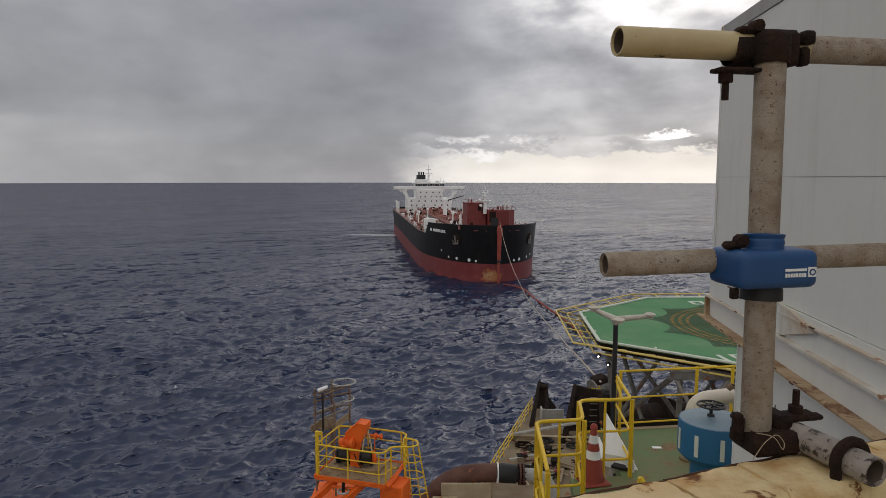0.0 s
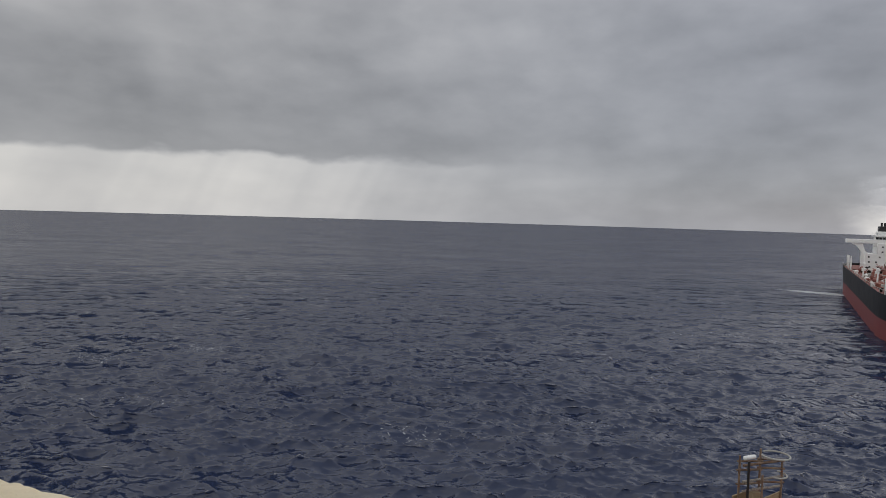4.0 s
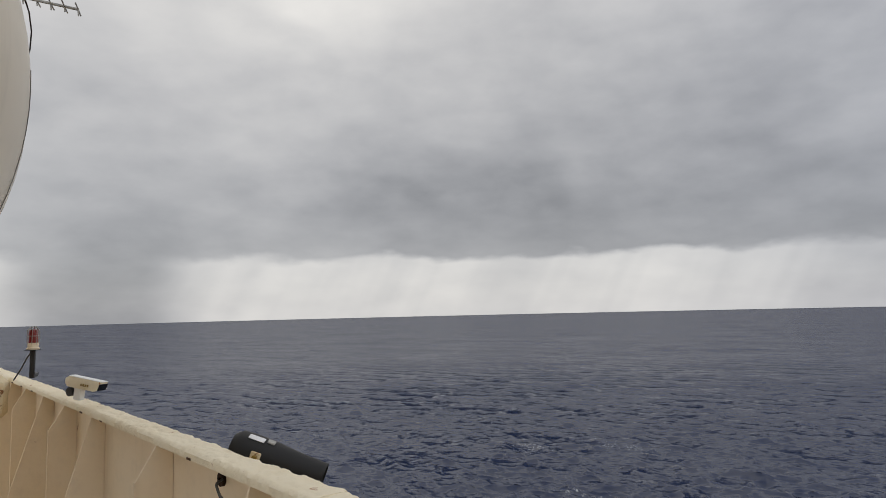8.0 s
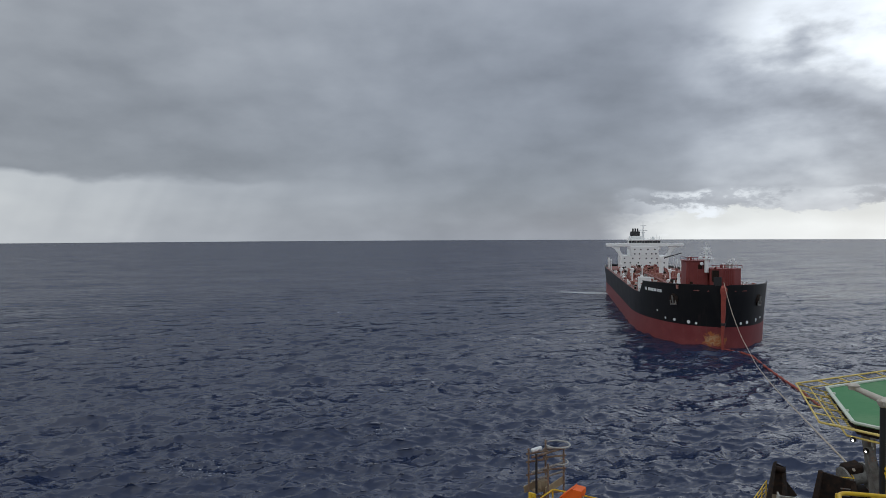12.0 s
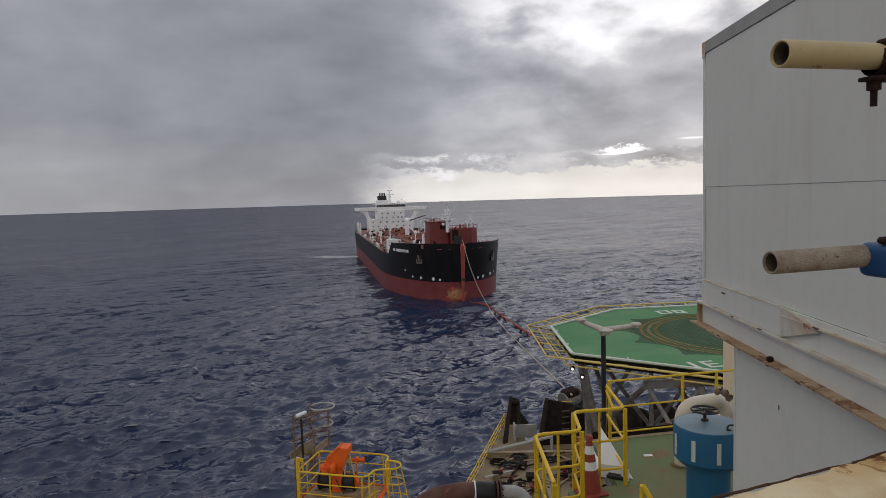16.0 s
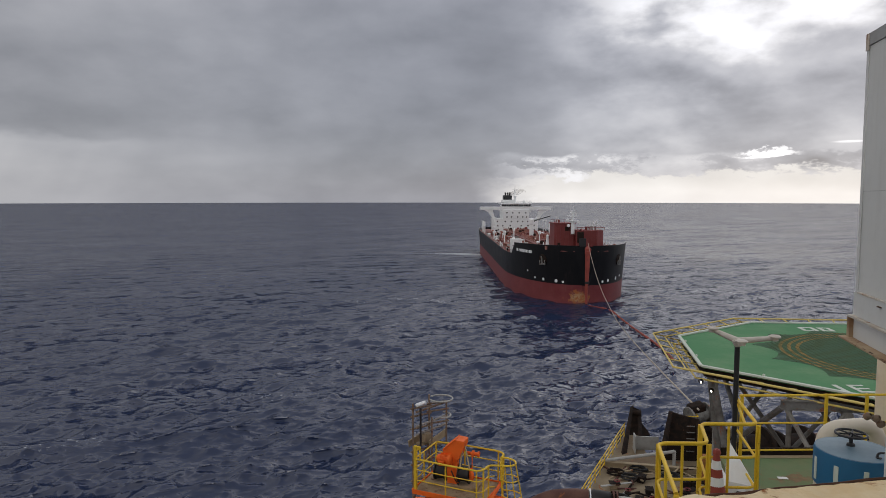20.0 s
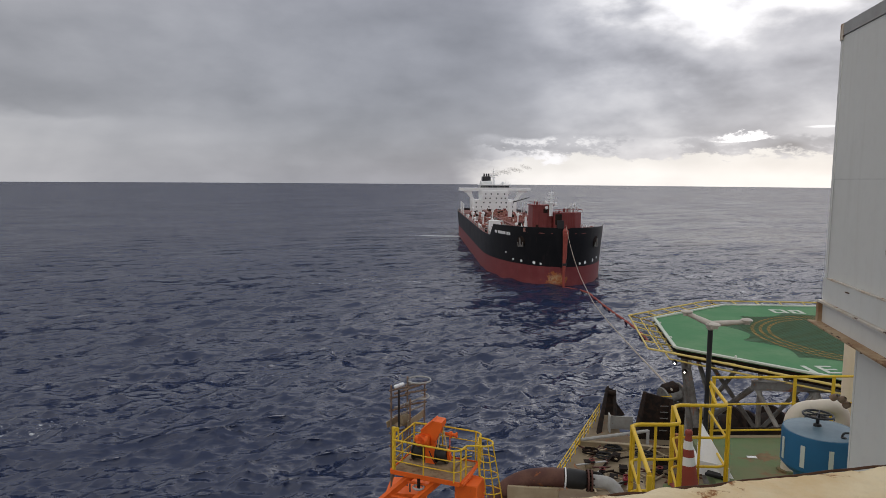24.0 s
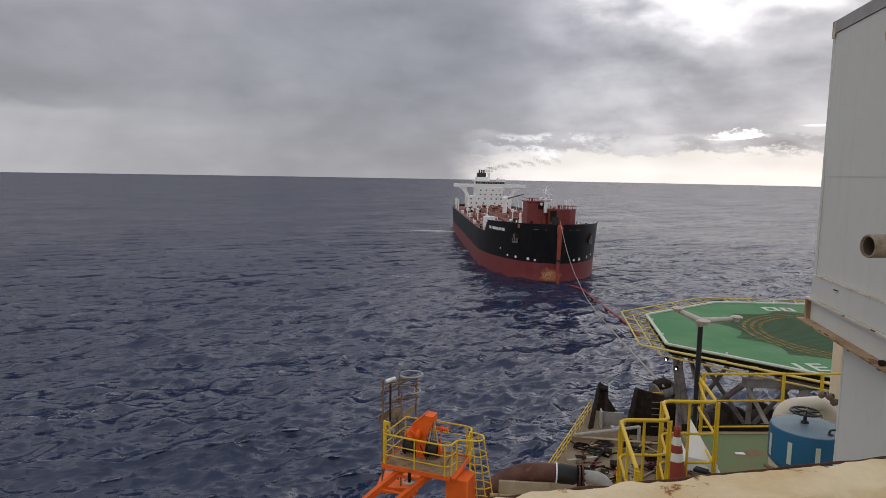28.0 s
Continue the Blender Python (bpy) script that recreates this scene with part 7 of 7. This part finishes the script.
    part("lid", boxed((-0.25, -0.22, 0.0), (0.26, 0.22, 0.025), 0.006, m @ pose(-0.17, 0, 1.215, 0, -42)), M["orange"], w)
    mm = pose(-2.92, 18.02, F + 0.80, 0, 90, -12)
    part("gear_motor", lathed([(0, 0), (0.08, 0.0), (0.12, 0.03), (0.13, 0.10), (0.15, 0.11), (0.15, 0.33), (0.17, 0.34), (0.17, 0.42), (0.11, 0.46), (0, 0.46)], 16, mm), M["orange"], w)
    for k in range(6):
        part("cooling_rib", lathed([(0.15, -0.006), (0.166, -0.006), (0.166, 0.006), (0.15, 0.006)], 16, mm @ pose(0, 0, 0.13 + k * 0.034)), M["orange"], w)
    part("motor_box", boxed((-2.86, 17.80, F + 0.66), (-2.68, 17.92, F + 0.80), 0.02), M["orange"], w)
    part("arm_stay", rodded([(-2.12, 18.0, F + 1.20), (-1.98, 17.85, F + 0.62)], 0.022, 6), M["tubecream"], w, "pale stay rod")
    part("arm_stay", rodded([(-2.18, 18.0, F + 1.20), (-2.25, 17.88, F + 0.62)], 0.022, 6), M["tubecream"], w, "pale stay rod")
    part("limit_switch", lathed([(0, 0), (0.05, 0), (0.05, 0.16), (0.09, 0.17), (0.09, 0.23), (0.05, 0.24), (0.05, 0.34), (0.08, 0.35), (0.08, 0.39), (0, 0.39)], 12, pose(-2.10, 18.18, F + 0.93, 0, 90, -12)), M["orange"], w)
    part("hand_disc", lathed([(0.02, -0.03), (0.16, -0.035), (0.19, 0.0), (0.16, 0.035), (0.02, 0.03)], 20, pose(-1.92, 17.78, F + 0.46, 0, 90, 20)), M["orange"], w)
    part("disc_rod", rodded([(-1.90, 17.78, F + 0.30), (-1.90, 17.80, F + 1.0)], 0.016, 6), M["orange"], w)
    for x in (-2.98, -2.30):
        part("cable_drum", lathed([(0, 0), (0.26, 0), (0.26, 0.03), (0.21, 0.04), (0.21, 0.30), (0.26, 0.31), (0.26, 0.34), (0, 0.34)], 20, pose(x, 18.24 - (x + 2.98) * 0.2, F + 0.36, 0, 90, -12)), M["rubber"], w, "black cable drum")
    part("base_block", boxed((-0.75, -0.3, 0), (0.72, 0.35, 0.10), 0.02, pose(-2.40, 18.15, F, 0, 0, -12)), M["platedirt"], w)
    part("cable_loop", rodded(rounded([(-2.5, 17.9, F + 0.5), (-2.38, 17.86, F + 0.25), (-2.28, 17.86, F + 0.10), (-2.36, 17.9, F + 0.01)], 0.08, 4), 0.016, 6), M["rubber"], w)
    # boom chords down to the left, pedestal head to the right
    for dx, dy in ((0.0, 0.0), (0.80, -0.22)):
        p = Vector((-2.95 + dx, 17.62 + dy, F - 0.12))
        m = frame_from(p, p + Vector((-0.72, -0.35, -0.55)))
        part("boom_chord", boxed((0, -0.07, -0.08), (3.2, 0.07, 0.08), 0.01, m), M["orange"], c)
        part("chord_cap", boxed((-0.02, -0.09, 0.081), (3.2, 0.09, 0.095), 0.003, m), M["orange"], c)
    for k in range(5):
        p = Vector((-2.95, 17.62, F - 0.12)) + Vector((-0.72, -0.35, -0.55)) * (0.25 + k * 0.6)
        part("boom_lacing", rodded([p, p + Vector((0.80, -0.22, 0.0))], 0.035, 6), M["orange"], c)
    part("hook_ring", rodded([(-2.72 + 0.15 * math.cos(v), 17.30 + 0.15 * math.sin(v), F - 0.30) for v in np.linspace(0, 2 * math.pi, 17)[:-1]], 0.03, 6, closed=True), M["steelpale"], c, "pale hook ring")
    part("hook_shank", rodded([(-2.72, 17.32, F - 0.06), (-2.72, 17.32, F - 0.34)], 0.045, 8), M["dark"], c)
    bm = boxed((-0.33, -0.34, -4.2), (0.33, 0.34, 0.0), 0.03, pose(-1.30, 17.42, F - 0.06, 0, 0, -17))
    part("pedestal_head", bm, M["orange"], c, "orange crane pedestal")
    part("pedestal", rodded([(-1.30, 17.42, F - 4.2), (-1.30, 17.42, MD - 0.3)], 0.5, 16), M["orange"], c)
    part("number_bars", boxed((-0.2, -0.349, -1.0), (0.2, -0.341, -0.82), 0, pose(-1.30, 17.42, F - 0.06, 0, 0, -17)), M["black"], c, "black painted bars")
    bm = bmesh.new()
    rod(bm, [(-1.50, 17.0, F - 0.04), (-1.30, 17.45, F + 0.03), (-1.08, 18.15, F + 0.16)], 0.055, 6)
    part("bracket_rail", bm, M["orange"], c)
    # caged ladder, flaring out below
    top = F + H
    lad = part("ladder", rodded([(-1.10, 17.62, top), (-0.92, 17.70, F - 2.6)], 0.022, 6), M["yellow"], c, "yellow caged ladder")
    part("stringer", rodded([(-1.10, 18.00, top), (-0.92, 18.05, F - 2.6)], 0.022, 6), M["yellow"], lad)
    for k in range(12):
        q = k / 12
        part("rung", rodded([(-1.10 + 0.18 * q, 17.62 + 0.08 * q, top - 3.5 * q), (-1.10 + 0.18 * q, 18.0 + 0.05 * q, top - 3.5 * q)], 0.013, 6), M["yellow"], lad)
    ringp = [(-1.10, 17.62), (-0.98, 17.47), (-0.82, 17.46), (-0.69, 17.60), (-0.70, 17.82), (-0.86, 17.98), (-1.10, 18.0)]
    for k in range(1, 7):
        dz = k * 0.46
        dx = 0.155 * dz
        part("cage_hoop", rodded([(x + dx * (0.35 + 0.8 * (x + 1.10) / 0.41), y, top - dz) for x, y in ringp], 0.017, 6), M["yellow"], lad)
    for x, y in ringp[1:6]:
        dx = 0.155 * 3.4 * (0.35 + 0.8 * (x + 1.10) / 0.41)
        part("cage_bar", rodded([(x, y, top), (x + dx, y, top - 3.4)], 0.015, 6), M["yellow"], lad)
    # scaffold cage with toe boards and a ring beyond it
    s = thing("scaffold_cage", "small rusty tube scaffold cage with planks and ring", "scaffold")
    A, B, C, D = Vector((-3.79, 19.03, Z)), Vector((-3.36, 19.45, Z)), Vector((-2.88, 19.85, Z)), Vector((-3.22, 19.05, Z))
    for p, z1 in ((A, -6.22), (B, -6.05), (C, -6.38), (D, -6.62)):
        part("upright", rodded([p + Vector((0, 0, -9.6)), p + Vector((0, 0, z1))], 0.030, 6), M["tuberust"], s)
    part("upright", rodded([(-3.53, 18.86, Z - 7.45), (-3.53, 18.86, Z - 6.28)], 0.034, 6), M["black"], s)
    for z in (-6.42, -6.86, -7.12):
        part("ledger", rodded([(-3.68, 18.95, Z + z - 0.03), (-2.85, 19.90, Z + z + 0.05)], 0.033, 6), M["wornwhite" if z < -6.5 else "tuberust"], s)
    for z in (-6.38, -6.62, -7.0, -7.7, -8.1, -8.6):
        part("ledger", rodded([A + Vector((-0.06, -0.04, z)), B + Vector((0.06, 0.05, z))], 0.028, 6), M["tuberust"], s)
        part("ledger", rodded([B + Vector((-0.06, -0.04, z + 0.05)), C + Vector((0.06, 0.05, z + 0.02))], 0.028, 6), M["tuberust"], s)
    part("ledger", rodded([(-3.40, 19.43, Z - 6.30), (-2.82, 19.80, Z - 6.36)], 0.030, 6), M["wornwhite"], s)
    part("brace", rodded([A + Vector((0, 0, -9.3)), B + Vector((0, 0, -7.6))], 0.026, 6), M["tuberust"], s)
    for p, q, h in (((-3.93, 19.05, Z - 7.47), (-3.46, 19.60, Z - 7.30), 0.10), ((-3.30, 19.08, Z - 7.45), (-2.88, 19.92, Z - 7.34), 0.11)):
        L = (Vector(q) - Vector(p)).length
        part("toe_board", boxed((0, -0.02, -h), (L, 0.02, h), 0.004, frame_from(p, q)), M["plank"], s, "weathered toe board")
    part("deck_board", boxed((-0.34, -0.10, -0.02), (0.34, 0.30, 0.02), 0.004, pose(-3.42, 19.35, Z - 7.52, 0, 0, 40)), M["plank"], s, "weathered scaffold board")
    part("box_lid", boxed((-0.12, -0.10, 0.0), (0.12, 0.10, 0.28), 0.01, pose(-3.42, 19.30, Z - 7.48, 0, 0, 40)), M["plank"], s, "pale wooden box")
    for z, r, v0, v1 in ((-6.20, 0.36, -2.6, 2.7), (-6.72, 0.30, -1.4, 1.5)):
        ring = [(-3.02 + r * math.cos(v), 19.62 + r * math.sin(v), Z + z) for v in np.linspace(v0, v1, 22)]
        part("top_ring", rodded(ring, 0.024, 6), M["steelpale"], s)
    part("lamp_tube", rodded([(-3.70, 18.98, Z - 6.26), (-3.68, 18.99, Z - 6.255), (-3.46, 19.22, Z - 6.225), (-3.44, 19.24, Z - 6.22)], [0.03, 0.055, 0.055, 0.03], 10), M["white"], s, "white tube lamp")
    part("base_beam", boxed((-3.95, 18.9, Z - 9.75), (-2.7, 20.0, Z - 9.55)), M["orange"], s)
    part("base_post", rodded([(-3.2, 19.4, Z - 9.7), (-1.4, 17.8, Z - 11.6)], 0.12, 8), M["orange"], s)


M["platedirt"] = mat("rust_stained_plate", (0.34, 0.25, 0.15), 0.85, second=(0.17, 0.095, 0.05), amount=0.9, scale=3.0, rust=0.35, rscale=5.0, rust_col=(0.08, 0.035, 0.02))
make_crane()


# ---------------------------------------------------------------- exhaust smoke, and what moves
def smoke_material():
    m = bpy.data.materials.new("thin_grey_smoke")
    m.use_nodes = True
    nt = m.node_tree
    nt.nodes.clear()
    g = Graph(nt)
    co = nt.nodes.new("ShaderNodeTexCoord").outputs["Object"]
    d = nt.nodes.new("ShaderNodeBsdfDiffuse")
    d.inputs[0].default_value = (0.20, 0.17, 0.14, 1)
    tr = nt.nodes.new("ShaderNodeBsdfTransparent")
    mx = nt.nodes.new("ShaderNodeMixShader")
    n = g.noise(co, 0.5, 4.0, 0.55, 0.3)
    # thins out towards the rim of each puff
    sp = nt.nodes.new("ShaderNodeSeparateXYZ")
    nt.links.new(co, sp.inputs[0])
    u, v = g.mul(sp.outputs[0], 1 / 3.4), g.mul(sp.outputs[2], 1 / 1.7)
    core = g.m("MAXIMUM", g.add(1.0, g.mul(g.add(g.mul(u, u), g.mul(v, v)), -1.0)), 0.0)
    f = g.mul(core, g.mul(g.smooth(n, 0.30, 0.70), 0.22))
    g.put(mx.inputs[0], f)
    nt.links.new(tr.outputs[0], mx.inputs[1])
    nt.links.new(d.outputs[0], mx.inputs[2])
    out = nt.nodes.new("ShaderNodeOutputMaterial")
    nt.links.new(mx.outputs[0], out.inputs[0])
    return m


M["smoke"] = smoke_material()


def make_puff(k):
    rng = random.Random(100 + k)
    bm = bmesh.new()
    o = Vector((k * 3.1, 0, 0))
    r = bmesh.ops.create_icosphere(bm, subdivisions=4, radius=1.0)
    for v in r["verts"]:
        d = 1 + 0.40 * noise.noise(v.co * 1.3 + o) + 0.20 * noise.noise(v.co * 3.0 + o)
        v.co = Vector((v.co.x * 3.6, v.co.y * 1.6, v.co.z * (1.8 + 0.3 * rng.random()))) * d
    return tagged(part("smoke_puff", bm, M["smoke"], None, "thin dark puff of funnel smoke"), category="smoke", group="funnel smoke")


funnel_mouth = TANKER @ Vector((-3.4, 235.5, 39.0))
puffs = [make_puff(k) for k in range(18)]


def motions():
    # the waves run on to the right
    walk(sea, [(t, Matrix.Translation(WIND * 2.4 * (t - 14.0))) for t in (0.0, 7.0, 14.0, 21.0, 28.0)])
    # the tanker nods slowly at her mooring
    rows = []
    for k in range(15):
        t = 2.0 * k
        rows.append((t, TANKER @ pose(0, 0, 0.10 * math.sin(t * 0.62), 0.07 * math.sin(t * 0.55 + 1), 0.10 * math.sin(t * 0.48))))
    walk(tanker, rows)
    # smoke drifts from the funnel and rises to the right
    for k, p in enumerate(puffs):
        t0 = 17.4 + 0.58 * k
        rise = 1.25 + 0.25 * math.sin(k * 2.1)
        inside = funnel_mouth - Vector((0, 0, 30))
        rows = [(0.0, pose(*inside)), (t0 - 0.8, pose(*inside)), (t0, pose(*funnel_mouth))]
        t = t0 + 0.5
        while t < 28.0:
            q = t - t0
            x = funnel_mouth.x + 3.4 * q + 0.15 * q * q
            z = funnel_mouth.z + 1.0 + rise * q * (1 - 0.03 * q) + 0.5 * math.sin(q * 1.7 + k)
            rows.append((t, pose(x, funnel_mouth.y, z, 0, 4 * q, 3 * q)))
            t += 1.0
        q = 28.0 - t0
        rows.append((28.0, pose(funnel_mouth.x + 3.4 * q + 0.15 * q * q, funnel_mouth.y, funnel_mouth.z + 1.0 + rise * q * (1 - 0.03 * q) + 0.5 * math.sin(q * 1.7 + k), 0, 4 * q, 3 * q)))
        walk(p, rows)


motions()
